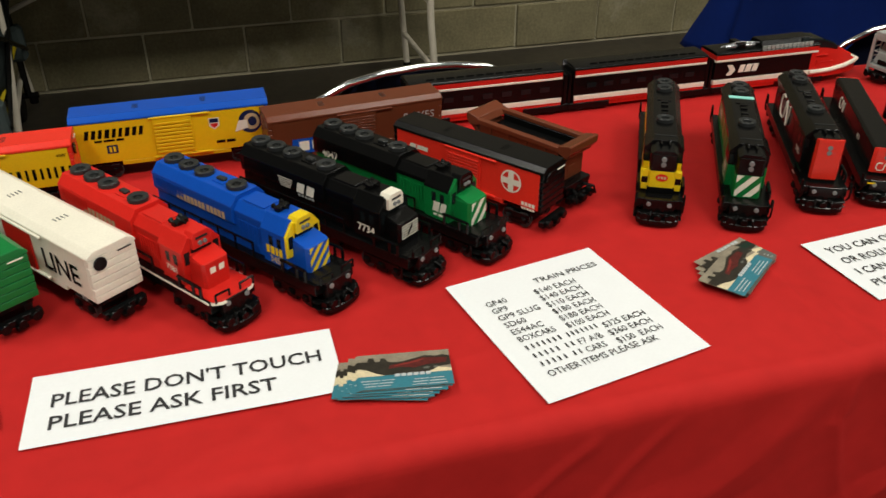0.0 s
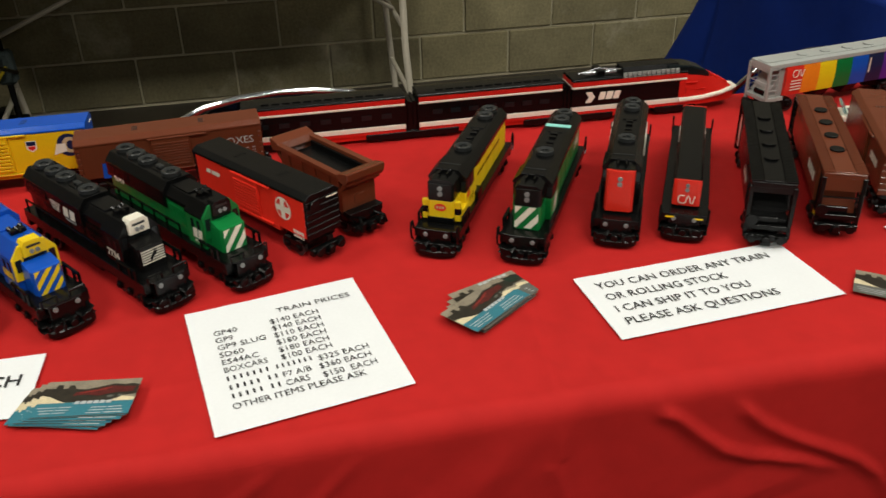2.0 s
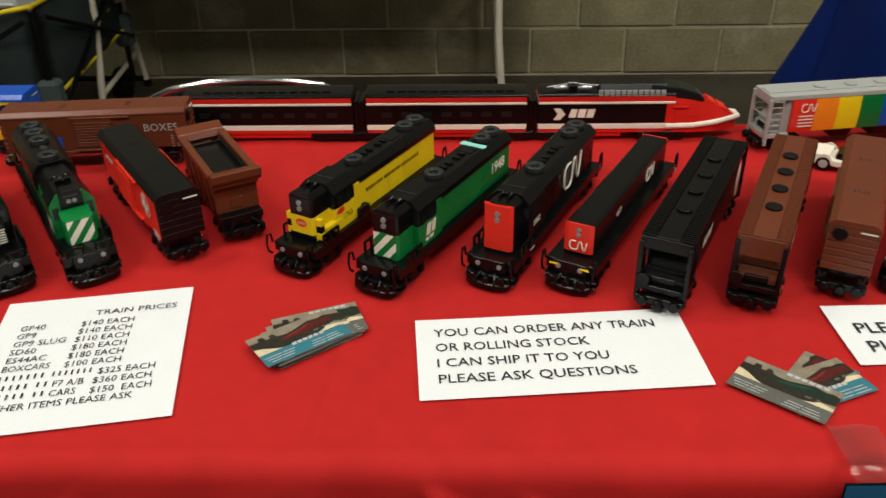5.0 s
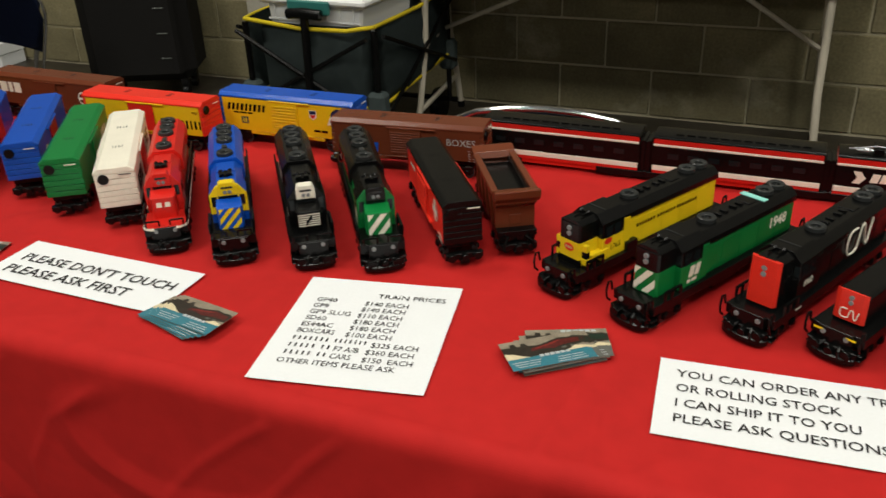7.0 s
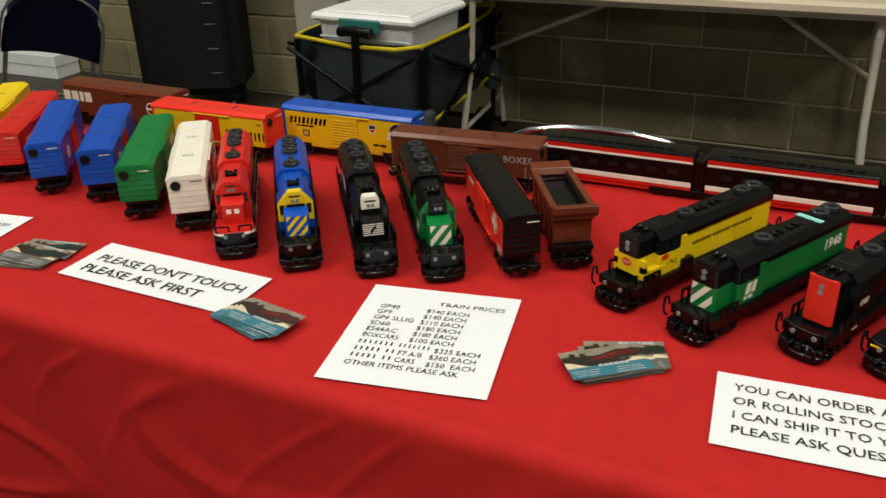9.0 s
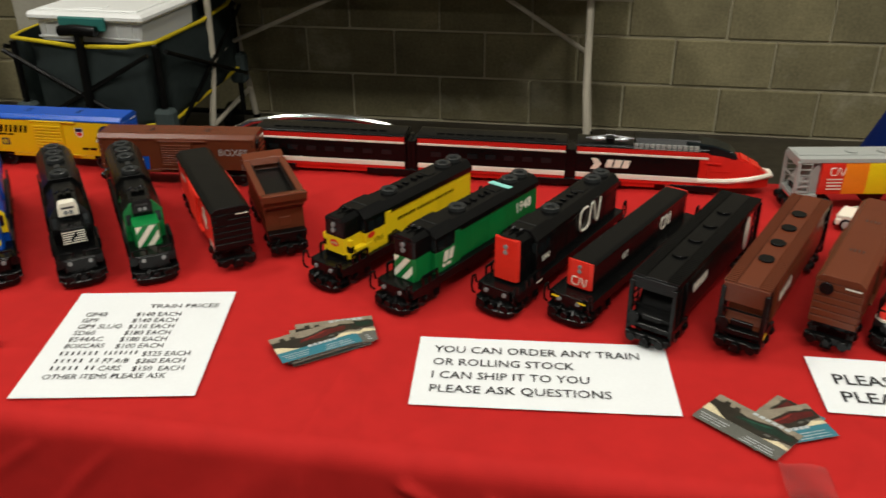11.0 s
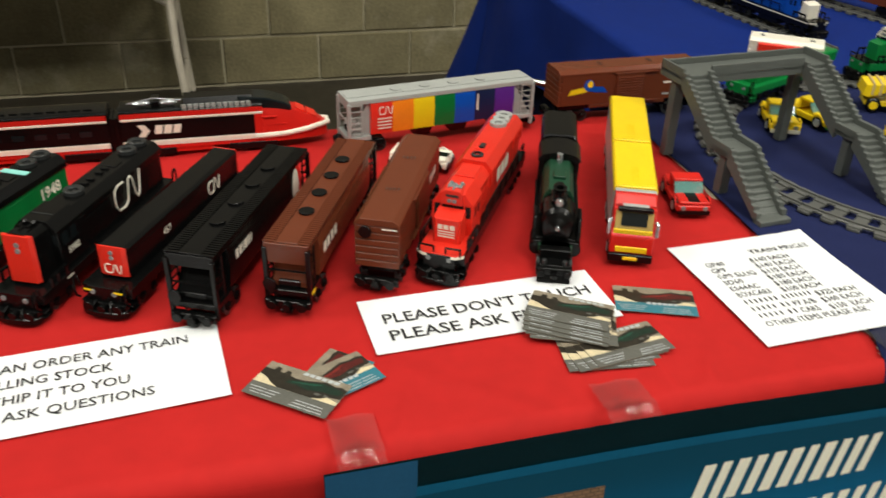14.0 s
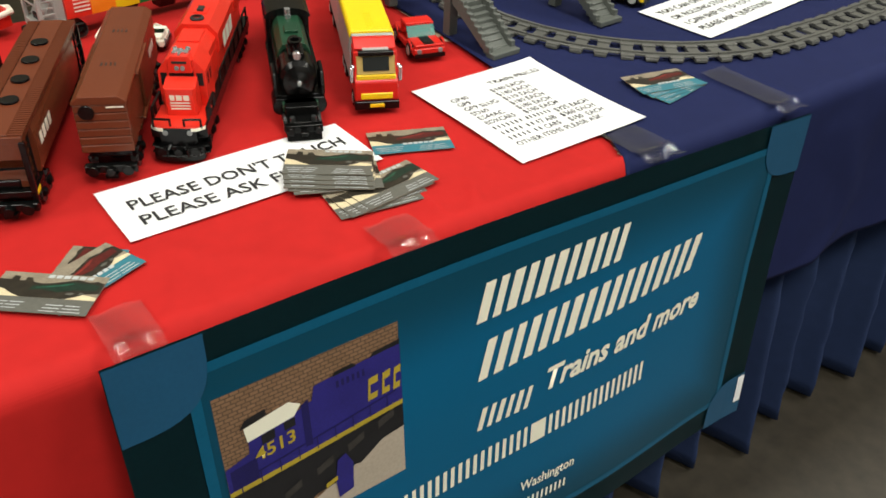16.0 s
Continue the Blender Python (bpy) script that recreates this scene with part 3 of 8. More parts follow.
def price_sheet(cx, cy, w, h, deg, seed, lift=0.0, curl=0.0006):
    ob = sheet(cx, cy, w, h, deg, "white price list sheet with small black lettering", lift, curl, seed)
    s = 0.0128

    def row_y(v):
        return h * (v - 0.012 - 0.041 * (v + 0.262))
    line(ob, "TRAIN PRICES", -w * 0.008, row_y(0.376), s, width=w * 0.435)
    for k, row in enumerate(PRICES):
        y = row_y(0.292 - 0.0660 * k)
        line(ob, row[0][0], -w * 0.380, y, s, width=w * 0.033 * len(row[0][0]))
        line(ob, row[1][0], -w * 0.066 - w * 0.003 * k, y - h * 0.006, s, width=w * 0.278)

    def name_bars(y, widths):
        x = -0.386
        for n, q in widths:
            bars(ob, Matrix.Translation((w * (x + q / 2), y, 0.0012)), [w * q / n * 0.30] * n, s * 0.56, w * q / n * 0.70, INK, "text_line")
            x += q + 0.022

    name_bars(row_y(-0.108), ((7, 0.235), (7, 0.205)))
    line(ob, "$325 EACH", w * 0.098, row_y(-0.124), s, width=w * 0.278)
    name_bars(row_y(-0.178), ((5, 0.175), (2, 0.07)))
    line(ob, "F7 A/B", -w * 0.105, row_y(-0.186), s, width=w * 0.15)
    line(ob, "$360 EACH", w * 0.085, row_y(-0.192), s, width=w * 0.282)
    name_bars(row_y(-0.246), ((5, 0.175), (2, 0.07)))
    line(ob, "CARS", -w * 0.105, row_y(-0.254), s, width=w * 0.125)
    line(ob, "$150  EACH", w * 0.085, row_y(-0.262), s, width=w * 0.292)
    line(ob, "OTHER ITEMS PLEASE ASK", -w * 0.388, row_y(-0.326), s, width=w * 0.685)
    return ob


def touch_sheet(cx, cy, w, h, deg, seed, dy=0.0):
    ob = sheet(cx, cy, w, h, deg, NOTICE_TOUCH, 0, 0.0006, seed)
    line(ob, "PLEASE DON'T TOUCH", -w * 0.432, h * 0.105 + dy, w * 0.091, bold=0.0003, width=w * 0.878)
    line(ob, "PLEASE ASK FIRST", -w * 0.430, -h * 0.205 + dy, w * 0.091, bold=0.0003, width=w * 0.715)
    return ob


def order_sheet(cx, cy, w, h, deg, seed):
    ob = sheet(cx, cy, w, h, deg, "white paper notice with four lines of capitals", 0, 0.0006, seed)
    for k, (t, e) in enumerate((("YOU CAN ORDER ANY TRAIN", 0.822), ("OR ROLLING STOCK", 0.560), ("I CAN SHIP IT TO YOU", 0.613), ("PLEASE ASK QUESTIONS", 0.690))):
        line(ob, t, -w * 0.434, h * (0.300 - 0.1935 * k), w * 0.066, bold=0.0001, width=w * e)
    return ob


price_sheet(-0.332, 0.147, 0.191, 0.2115, 10.5, 0.4)
order_sheet(0.1295, 0.154, 0.271, 0.1235, 4.9, 1.7)
touch_sheet(-0.723, 0.1460, 0.284, 0.0995, -0.3, 2.0, -0.003)
touch_sheet(0.5455, 0.187, 0.272, 0.097, 2.3, 0.7, -0.0025)
price_sheet(0.8985, 0.165, 0.192, 0.2075, 1.5, 3.1, 0.0, 0.0035)
price_sheet(-1.128, 0.10, 0.191, 0.2115, 9.0, 5.0)
order_sheet(1.402, 0.280, 0.282, 0.130, 7.3, 2.2)
touch_sheet(1.757, 0.367, 0.272, 0.097, 3.0, 1.1)

# ---- business cards ----
CARD_TEAL = surface("card_teal_ink", (0.03, 0.17, 0.22), 0.4, 0, 0.15, 200.0, 0.0)
CARD_GREY = surface("card_grey_ink", (0.11, 0.11, 0.095), 0.4, 0, 0.2, 200.0, 0.0)
CARD_CREAM = surface("card_cream_photo", (0.62, 0.53, 0.34), 0.4, 0, 0.3, 90.0, 0.0)
CARD_GLEAM_RED = surface("card_gleaming_red_photo", (0.20, 0.022, 0.016), 0.4, 0, 0.5, 160.0, 0.0)
CARD_GLEAM_GREEN = surface("card_gleaming_green_photo", (0.014, 0.075, 0.045), 0.4, 0, 0.5, 160.0, 0.0)
CARD_SKY = surface("card_pale_photo", (0.24, 0.205, 0.15), 0.4, 0, 0.35, 70.0, 0.0)
CARD_DARK = surface("card_dark_photo", (0.022, 0.018, 0.012), 0.4, 0, 0.7, 120.0, 0.0)
CARD_RED = surface("card_red_photo", (0.085, 0.010, 0.008), 0.4, 0, 0.7, 160.0, 0.0)
CARD_GREEN = surface("card_green_photo", (0.008, 0.026, 0.016), 0.4, 0, 0.6, 160.0, 0.0)
CARD_PRINT = surface("card_white_print", (0.45, 0.48, 0.48), 0.5, 0, 0.1, 100.0, 0.0)
CW, CH = 0.089, 0.051


def make_card(green):
    ob = thing("business_card", "business card with %s engine photo and %s band" % (("dark green", "grey") if green else ("dark red", "teal")), "card", group="business cards")
    part("card", B((-CW / 2, CW / 2, -CH / 2, CH / 2, 0, 0.0004), bev=0), CARD_SKY, ob)

    def patch(pts, level, material, name):
        """A printed patch; its points run from -1 to 1 across the card."""
        polygon(ob, Matrix.Translation((0, 0, 0.0004 + 0.00008 * level)), [(x * CW / 2, y * CH / 2) for x, y in pts], material, name)
    patch([(-1, -1), (1, -1), (1, -0.26), (-1, -0.26)], 1, CARD_GREY if green else CARD_TEAL, "band")
    patch([(-1, -0.26), (1, -0.26), (1, -0.10), (0.7, 0.02), (-0.4, -0.02), (-0.62, 0.12), (-1, 0.20)], 1, CARD_CREAM, "photo_path")
    ground = [(-1, 0.22), (-0.80, 0.10), (-0.60, -0.12), (-0.42, -0.26), (0.42, -0.26), (0.60, -0.14), (0.74, 0.04), (1, 0.10), (1, 0.62), (0.84, 0.72), (0.70, 0.66), (0.46, 0.74), (0.20, 0.60), (0.0, 0.50), (-0.16, 0.46), (-0.34, 0.52), (-0.40, 0.74), (-0.50, 0.74), (-0.52, 0.56), (-0.62, 0.56), (-0.64, 0.78), (-0.76, 0.80), (-0.78, 0.58), (-1, 0.60)]
    patch(ground, 2, CARD_DARK, "photo_ground")
    k = CARD_GREEN if green else CARD_RED
    patch([(-0.34, 0.10), (-0.10, 0.16), (0.22, 0.06), (0.50, 0.20), (0.90, 0.24), (0.94, 0.52), (0.62, 0.58), (0.40, 0.62), (0.14, 0.46), (-0.14, 0.36), (-0.30, 0.30)], 3, k, "photo_engine")
    patch([(-0.22, 0.22), (0.20, 0.34), (0.44, 0.50), (0.42, 0.56), (0.12, 0.40), (-0.20, 0.28)], 4, CARD_GLEAM_GREEN if green else CARD_GLEAM_RED, "photo_gleam")
    patch([(0.40, -0.04), (0.50, -0.06), (0.56, 0.04), (0.48, 0.08), (0.40, 0.04)], 4, CARD_GREY, "photo_wheel")
    patch([(0.62, -0.02), (0.70, -0.02), (0.72, 0.08), (0.64, 0.10)], 4, CARD_GREY, "photo_wheel")
    for n, (x, y, w) in enumerate(((0.30, 0.84, 0.9),) if green else ((0.16, -0.30, 0.8),)):
        q = w * CW / 2
        bars(ob, Matrix.Translation((x * CW / 2, y * CH / 2, 0.0009)), [q * 0.13] * 6, 0.0042, q * 0.035, CARD_PRINT, "lettering", 0.12)
    for r in range(3):
        bars(ob, Matrix.Translation((-0.026, -CH * (0.27 + 0.075 * r), 0.0009)), [0.018 - 0.004 * r, 0.012], 0.0011, 0.0016, CARD_PRINT, "lettering")
        bars(ob, Matrix.Translation((0.022, -CH * (0.30 + 0.075 * r), 0.0009)), [0.014, 0.012 + 0.003 * r], 0.0011, 0.0016, CARD_PRINT, "lettering")
    return ob


card_a, card_b = make_card(False), make_card(True)
used = [False, False]


def lay_pile(cards, lift=0.0, seed=1):
    """A loose pile, lowest first: (x, y, turn, green); each lies a card's thickness above the one below, slightly bent up."""
    rnd = random.Random(seed)
    for k, (x, y, deg, green) in enumerate(cards):
        m = pose(x, y, Z + 0.0003 + lift + 0.0011 * k, rnd.uniform(-0.7, 0.7), rnd.uniform(-0.7, 0.7), deg)
        src = card_b if green else card_a
        if not used[green]:
            used[green] = True
            src.matrix_basis = m
        else:
            copy_thing(src, m)


def between(a, b, n, seed, greens=()):
    """Cards that slide and turn step by step from one place to another."""
    rnd = random.Random(seed)
    out = []
    for k in range(n):
        f = k / (n - 1)
        j = 0.0022 if 0 < k < n - 1 else 0.0
        out.append((a[0] + (b[0] - a[0]) * f + rnd.uniform(-j, j), a[1] + (b[1] - a[1]) * f + rnd.uniform(-j, j), a[2] + (b[2] - a[2]) * f + (rnd.uniform(-2, 2) if j else 0), k in greens))
    return out


lay_pile(between((-0.547, 0.0974, -17.0), (-0.5240, 0.0998, -9.4), 8, 3), 0.0012, 3)
lay_pile([(-0.1151, 0.1727, 37.8, True), (-0.118, 0.173, 34, False), (-0.113, 0.179, 30, True), (-0.1105, 0.1855, 26, True), (-0.1072, 0.1926, 22.3, True), (-0.1150, 0.1710, 38.5, True), (-0.1215, 0.1690, 36, False), (-0.1244, 0.1661, 37.5, False)], 0.0, 5)
lay_pile([(0.359, 0.1055, 50, False), (0.3622, 0.1030, 23.2, False), (0.3290, 0.0972, -38.7, True)], 0.0, 8)
lay_pile([(0.6360, 0.0870, -6.0, True), (0.6420, 0.0900, 3.0, True), (0.6520, 0.0925, 6.0, True), (0.6600, 0.0935, 8.0, True)], 0.0, 13)
lay_pile([(0.6191, 0.1291, -22.2, True), (0.6170, 0.1325, -27, True), (0.6150, 0.1330, -33, True), (0.6180, 0.1380, -35, True), (0.6200, 0.1450, -33, True), (0.6235, 0.1530, -34, True)], 0.0045, 11)
lay_pile([(0.7303, 0.1632, -20.2, False)], 0.0005, 14)
lay_pile([(1.0956, 0.1121, 9.9, False), (1.0945, 0.1160, 4, False), (1.0920, 0.1210, -4, False), (1.0891, 0.1267, -10.2, False)], 0.0, 15)
lay_pile([(-0.9436, 0.1097, 14, True), (-0.9425, 0.1125, 9, True), (-0.9330, 0.1450, 12, True), (-0.9400, 0.1170, 4, True), (-0.9365, 0.1226, -1, True)], 0.0, 16)

# ---- banner taped to the front edge ----
BX0, BX1, BZ1, BZ0 = 0.337, 1.200, 0.757, 0.264
BAN_DARK = surface("banner_dark_teal_print", (0.004, 0.026, 0.034), 0.3, 0, 0.12, 20.0, 0.05, spec=0.3)
BAN_BAND = surface("banner_blue_print", (0.003, 0.085, 0.165), 0.3, 0, 0.08, 20.0, 0.05, spec=0.3)
BAN_CORNER = surface("banner_corner_print", (0.012, 0.072, 0.150), 0.3, 0, 0.08, 20.0, 0.05, spec=0.3)
BAN_CREAM = surface("banner_cream_print", (0.82, 0.80, 0.66), 0.35, 0, 0.05, 60.0, 0.0)
BAN_PHOTO_BLUE = surface("banner_photo_blue", (0.022, 0.018, 0.17), 0.35, 0, 0.2, 40.0, 0.0)
BAN_PHOTO_DARK = surface("banner_photo_dark", (0.012, 0.012, 0.014), 0.35, 0, 0.3, 40.0, 0.0)
BAN_PHOTO_FLOOR = surface("banner_photo_floor", (0.42, 0.36, 0.29), 0.35, 0, 0.12, 20.0, 0.0)
BAN_PHOTO_GREY = surface("banner_photo_grey", (0.035, 0.032, 0.030), 0.35, 0, 0.4, 60.0, 0.0)
BAN_GOLD = surface("banner_photo_gold", (0.40, 0.30, 0.03), 0.35, 0, 0.1, 20.0, 0.0)


def banner_field():
    m, nt, b = mat_base("banner_field_print")
    tc = nt.nodes.new("ShaderNodeTexCoord")
    sep = nt.nodes.new("ShaderNodeSeparateXYZ")
    nt.links.new(tc.outputs["Object"], sep.inputs[0])

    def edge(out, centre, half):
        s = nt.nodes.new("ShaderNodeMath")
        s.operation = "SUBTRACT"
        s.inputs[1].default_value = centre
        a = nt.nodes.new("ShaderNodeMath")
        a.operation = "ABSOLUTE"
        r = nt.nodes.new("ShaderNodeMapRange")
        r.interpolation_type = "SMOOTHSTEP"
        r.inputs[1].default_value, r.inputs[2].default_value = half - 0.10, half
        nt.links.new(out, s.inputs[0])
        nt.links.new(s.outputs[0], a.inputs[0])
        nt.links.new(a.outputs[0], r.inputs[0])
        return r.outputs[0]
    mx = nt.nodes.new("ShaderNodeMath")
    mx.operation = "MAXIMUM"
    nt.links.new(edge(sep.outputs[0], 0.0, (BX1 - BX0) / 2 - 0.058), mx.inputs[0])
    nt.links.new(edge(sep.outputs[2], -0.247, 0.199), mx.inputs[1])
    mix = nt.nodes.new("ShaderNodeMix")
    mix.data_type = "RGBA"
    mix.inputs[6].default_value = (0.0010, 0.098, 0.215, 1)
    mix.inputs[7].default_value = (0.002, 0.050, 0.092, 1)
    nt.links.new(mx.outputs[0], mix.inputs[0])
    nt.links.new(mix.outputs[2], b.inputs["Base Color"])
    b.inputs["Roughness"].default_value = 0.3
    b.inputs["Specular IOR Level"].default_value = 0.3
    return m


BAN_FIELD = banner_field()
BH = 0.494
banner = thing("banner", "glossy blue vinyl banner with cream lettering, taped to the table edge", "banner", pose((BX0 + BX1) / 2, -0.021, BZ1 + 0.001, -4.8, 0, 0))
HW = (BX1 - BX0) / 2


def ban_sag(x, z):
    """The banner's top wavers and its lower part swells."""
    return -0.006 * math.sin((x + HW) * 5.2) * min(1, -z / 0.2) - 0.004 * math.sin(x * 13) * min(1, max(0, -z) / 0.4)


def ban_top(x):
    return -0.010 * max(0.0, (x + 0.1) / HW) ** 2 - 0.002 * math.sin(x * 9)


def ban_bm(x0, x1, z0, z1, off, nx=40, nz=20):
    bm = bmesh.new()
    g = []
    for i in range(nx + 1):
        for j in range(nz + 1):
            x, z = x0 + (x1 - x0) * i / nx, z0 + (z1 - z0) * j / nz
            g.append(bm.verts.new((x, ban_sag(x, z) - off, z + ban_top(x))))
    for i in range(nx):
        for j in range(nz):
            a = i * (nz + 1) + j
            bm.faces.new((g[a], g[a + nz + 1], g[a + nz + 2], g[a + 1]))
    return bm


def ban_shape(pts, off):
    """A flat printed shape that follows the banner."""
    bm = bmesh.new()
    bm.faces.new([bm.verts.new((x, 0, z)) for x, z in pts])
    lo, hi = min(p[0] for p in pts), max(p[0] for p in pts)
    k = math.ceil(lo / 0.03) * 0.03
    while k < hi:
        bmesh.ops.bisect_plane(bm, geom=bm.verts[:] + bm.edges[:] + bm.faces[:], plane_co=(k, 0, 0), plane_no=(1, 0, 0))
        k += 0.03
    for v in bm.verts:
        v.co = Vector((v.co.x, ban_sag(v.co.x, v.co.z) - off, v.co.z + ban_top(v.co.x)))
    return bm


vinyl = ban_bm(-HW, HW, -BH, 0, 0.0)
bmesh.ops.solidify(vinyl, geom=list(vinyl.faces), thickness=0.0008)
part("vinyl_sheet", smooth(vinyl), BAN_DARK, banner)
inner = []
for sx, sz, cx, cz in ((1, 0, HW - 0.058, -0.034), (1, 1, HW - 0.058, -BH + 0.046), (-1, 1, -HW + 0.062, -BH + 0.046), (-1, 0, -HW + 0.062, -0.034)):
    inner.append((cx, cz))
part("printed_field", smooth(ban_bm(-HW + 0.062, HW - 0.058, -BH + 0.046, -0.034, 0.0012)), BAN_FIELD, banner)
for a, b in ((inner[3], inner[0]), (inner[0], inner[1]), (inner[1], inner[2]), (inner[2], inner[3])):
    x0, x1, z0, z1 = min(a[0], b[0]) - 0.005, max(a[0], b[0]) + 0.005, min(a[1], b[1]) - 0.005, max(a[1], b[1]) + 0.005
    part("printed_border", ban_bm(x0, x1, z0, z1, 0.0017, 40 if x1 - x0 > 0.1 else 2, 20 if z1 - z0 > 0.1 else 2), BAN_BAND, banner)
for sx, sz in ((-1, 0), (1, 0), (1, -1), (-1, -1)):
    cx, cz = sx * (HW - 0.0005), -0.0005 if sz == 0 else -BH + 0.0005
    dz = -1 if sz == 0 else 1
    arc = [(cx, cz)] + [(cx - sx * 0.078 * (math.cos(a) ** 0.6), cz + dz * 0.078 * (math.sin(a) ** 0.6)) for a in (math.pi / 2 * k / 10 for k in range(11))]
    part("printed_corner", ban_shape(arc if sx * dz > 0 else arc[::-1], 0.0022), BAN_CORNER, banner)


def ban_bars(cx, cz, h, widths, gap, slant, rise=0.0):
    """A row of slanted bars, climbing by rise along its length."""
    x = cx
    bm = bmesh.new()
    for w in widths:
        z = cz + rise * (x - cx)
        sub = ban_shape([(x, z), (x + w, z + rise * w), (x + w + slant * h, z + h + rise * w), (x + slant * h, z + h)], 0.0022)
        me = bpy.data.meshes.new("tmp")
        sub.to_mesh(me)
        sub.free()
        bm.from_mesh(me)
        bpy.data.meshes.remove(me)
        x += w + gap
    return bm


def ban_letters(text, x, z, size, slant=0.25, bold=0.0, stretch=1.0, rise=0.0):
    t = letters(banner, text, size, Matrix(((1, 0, 0, x), (0, 0, -1, 0), (0, 1, 0, z), (0, 0, 0, 1))), BAN_CREAM, "lettering", "LEFT", stretch, slant, bold)
    for v in t.data.vertices:
        v.co.y = ban_sag(v.co.x, v.co.z) - 0.0026
        v.co.z += ban_top(v.co.x) + rise * (v.co.x - x)
    return t


LX = 0.681 - (BX0 + BX1) / 2
part("lettering", ban_bars(LX, -0.110, 0.045, [0.013, 0.010, 0.013, 0.011, 0.013, 0.013, 0.010, 0.013, 0.010, 0.011, 0.010], 0.0072, 0.28, 0.035), BAN_CREAM, banner)
part("lettering", ban_bars(LX + 0.002, -0.184, 0.049, [0.012, 0.012, 0.011, 0.012, 0.012, 0.010, 0.013, 0.012, 0.012, 0.011, 0.011, 0.012, 0.010, 0.012, 0.010, 0.011, 0.012], 0.0084, 0.28, 0.060), BAN_CREAM, banner)
part("lettering", ban_bars(LX + 0.002, -0.254, 0.030, [0.007, 0.006, 0.007, 0.006, 0.007, 0.006], 0.0062, 0.25), BAN_CREAM, banner)
ban_letters("Trains and more", LX + 0.093, -0.2275, 0.043, 0.28, 0.0013, 0.92, 0.045)
part("lettering", ban_bars(LX - 0.145, -0.325, 0.030, [0.0050] * 22 + [0.022] + [0.0050] * 16, 0.0052, 0.02, 0.050), BAN_CREAM, banner)
ban_letters("Washington", LX + 0.068, -0.381, 0.022, 0.1, 0.0004, 0.80)
part("lettering", ban_bars(LX + 0.03, -0.418, 0.014, [0.0032] * 16, 0.0040, 0.05), BAN_CREAM, banner)
# printed photograph
PX0, PX1, PZ1, PZ0 = 0.411 - (BX0 + BX1) / 2, 0.591 - (BX0 + BX1) / 2, -0.067, -0.254


def photo(pts, off, material, name="photo_patch"):
    q = [(PX0 + (PX1 - PX0) * u, PZ0 + (PZ1 - PZ0) * v) for u, v in pts]
    part(name, ban_shape(q, off), material, banner)


def brickwork():
    """The printed photograph's backdrop of small tan bricks."""
    m, nt, b = mat_base("banner_photo_brickwork")
    tc = nt.nodes.new("ShaderNodeTexCoord")
    mp = nt.nodes.new("ShaderNodeMapping")
    mp.inputs["Rotation"].default_value = (radians(-90), 0, 0)
    br = nt.nodes.new("ShaderNodeTexBrick")
    br.inputs["Scale"].default_value = 60.0
    br.inputs["Color1"].default_value = (0.25, 0.145, 0.085, 1)
    br.inputs["Color2"].default_value = (0.20, 0.115, 0.065, 1)
    br.inputs["Mortar"].default_value = (0.10, 0.06, 0.035, 1)
    br.inputs["Mortar Size"].default_value = 0.04
    nt.links.new(tc.outputs["Object"], mp.inputs[0])
    nt.links.new(mp.outputs[0], br.inputs["Vector"])
    nt.links.new(br.outputs[0], b.inputs["Base Color"])
    b.inputs["Roughness"].default_value = 0.35
    return m


BAN_SHADE = surface("banner_photo_shade_blue", (0.012, 0.010, 0.085), 0.35, 0, 0.2, 40.0, 0.0)
photo([(0, 0), (1, 0), (1, 1), (0, 1)], 0.0017, brickwork(), "photo_backdrop")
photo([(0.04, 0), (1, 0), (1, 0.37), (0.72, 0.24), (0.36, 0.10)], 0.0020, BAN_PHOTO_FLOOR, "photo_floor")
photo([(0, 0), (0.05, 0.0), (0.16, 0.05), (0.22, 0.03), (0.36, 0.09), (0.44, 0.16), (0.56, 0.17), (0.64, 0.24), (0.72, 0.22), (0.86, 0.31), (1, 0.33), (1, 0.52), (0, 0.40)], 0.0023, BAN_PHOTO_DARK, "photo_running_gear")
photo([(0, 0.42), (1, 0.50), (1, 0.87), (0.62, 0.85), (0.50, 0.84), (0.48, 0.76), (0.40, 0.74), (0.14, 0.74), (0.13, 0.62), (0.0, 0.58)], 0.0026, BAN_PHOTO_BLUE, "photo_engine")
photo([(0.42, 0.50), (0.46, 0.50), (0.46, 0.78), (0.42, 0.76)], 0.0028, BAN_SHADE, "photo_shade")
photo([(0.02, 0.44), (0.16, 0.45), (0.16, 0.58), (0.02, 0.56)], 0.0028, BAN_SHADE, "photo_shade")
photo([(0.50, 0.70), (0.66, 0.71), (0.66, 0.73), (0.50, 0.72)], 0.0028, BAN_PHOTO_BLUE, "photo_hood")
for k in range(6):
    photo([(0.62 + 0.03 * k, 0.77), (0.635 + 0.03 * k, 0.77), (0.635 + 0.03 * k, 0.81), (0.62 + 0.03 * k, 0.81)], 0.0028, BAN_SHADE, "photo_louvre")
photo([(0.60, 0.845), (0.74, 0.85), (0.72, 0.875), (0.62, 0.87)], 0.0029, BAN_PHOTO_DARK, "photo_fan")
photo([(0.82, 0.86), (1.0, 0.87), (1.0, 0.90), (0.84, 0.885)], 0.0029, BAN_PHOTO_DARK, "photo_fan")
photo([(0.0, 0.405), (1, 0.485), (1, 0.515), (0.0, 0.435)], 0.0029, BAN_GOLD, "photo_stripe")
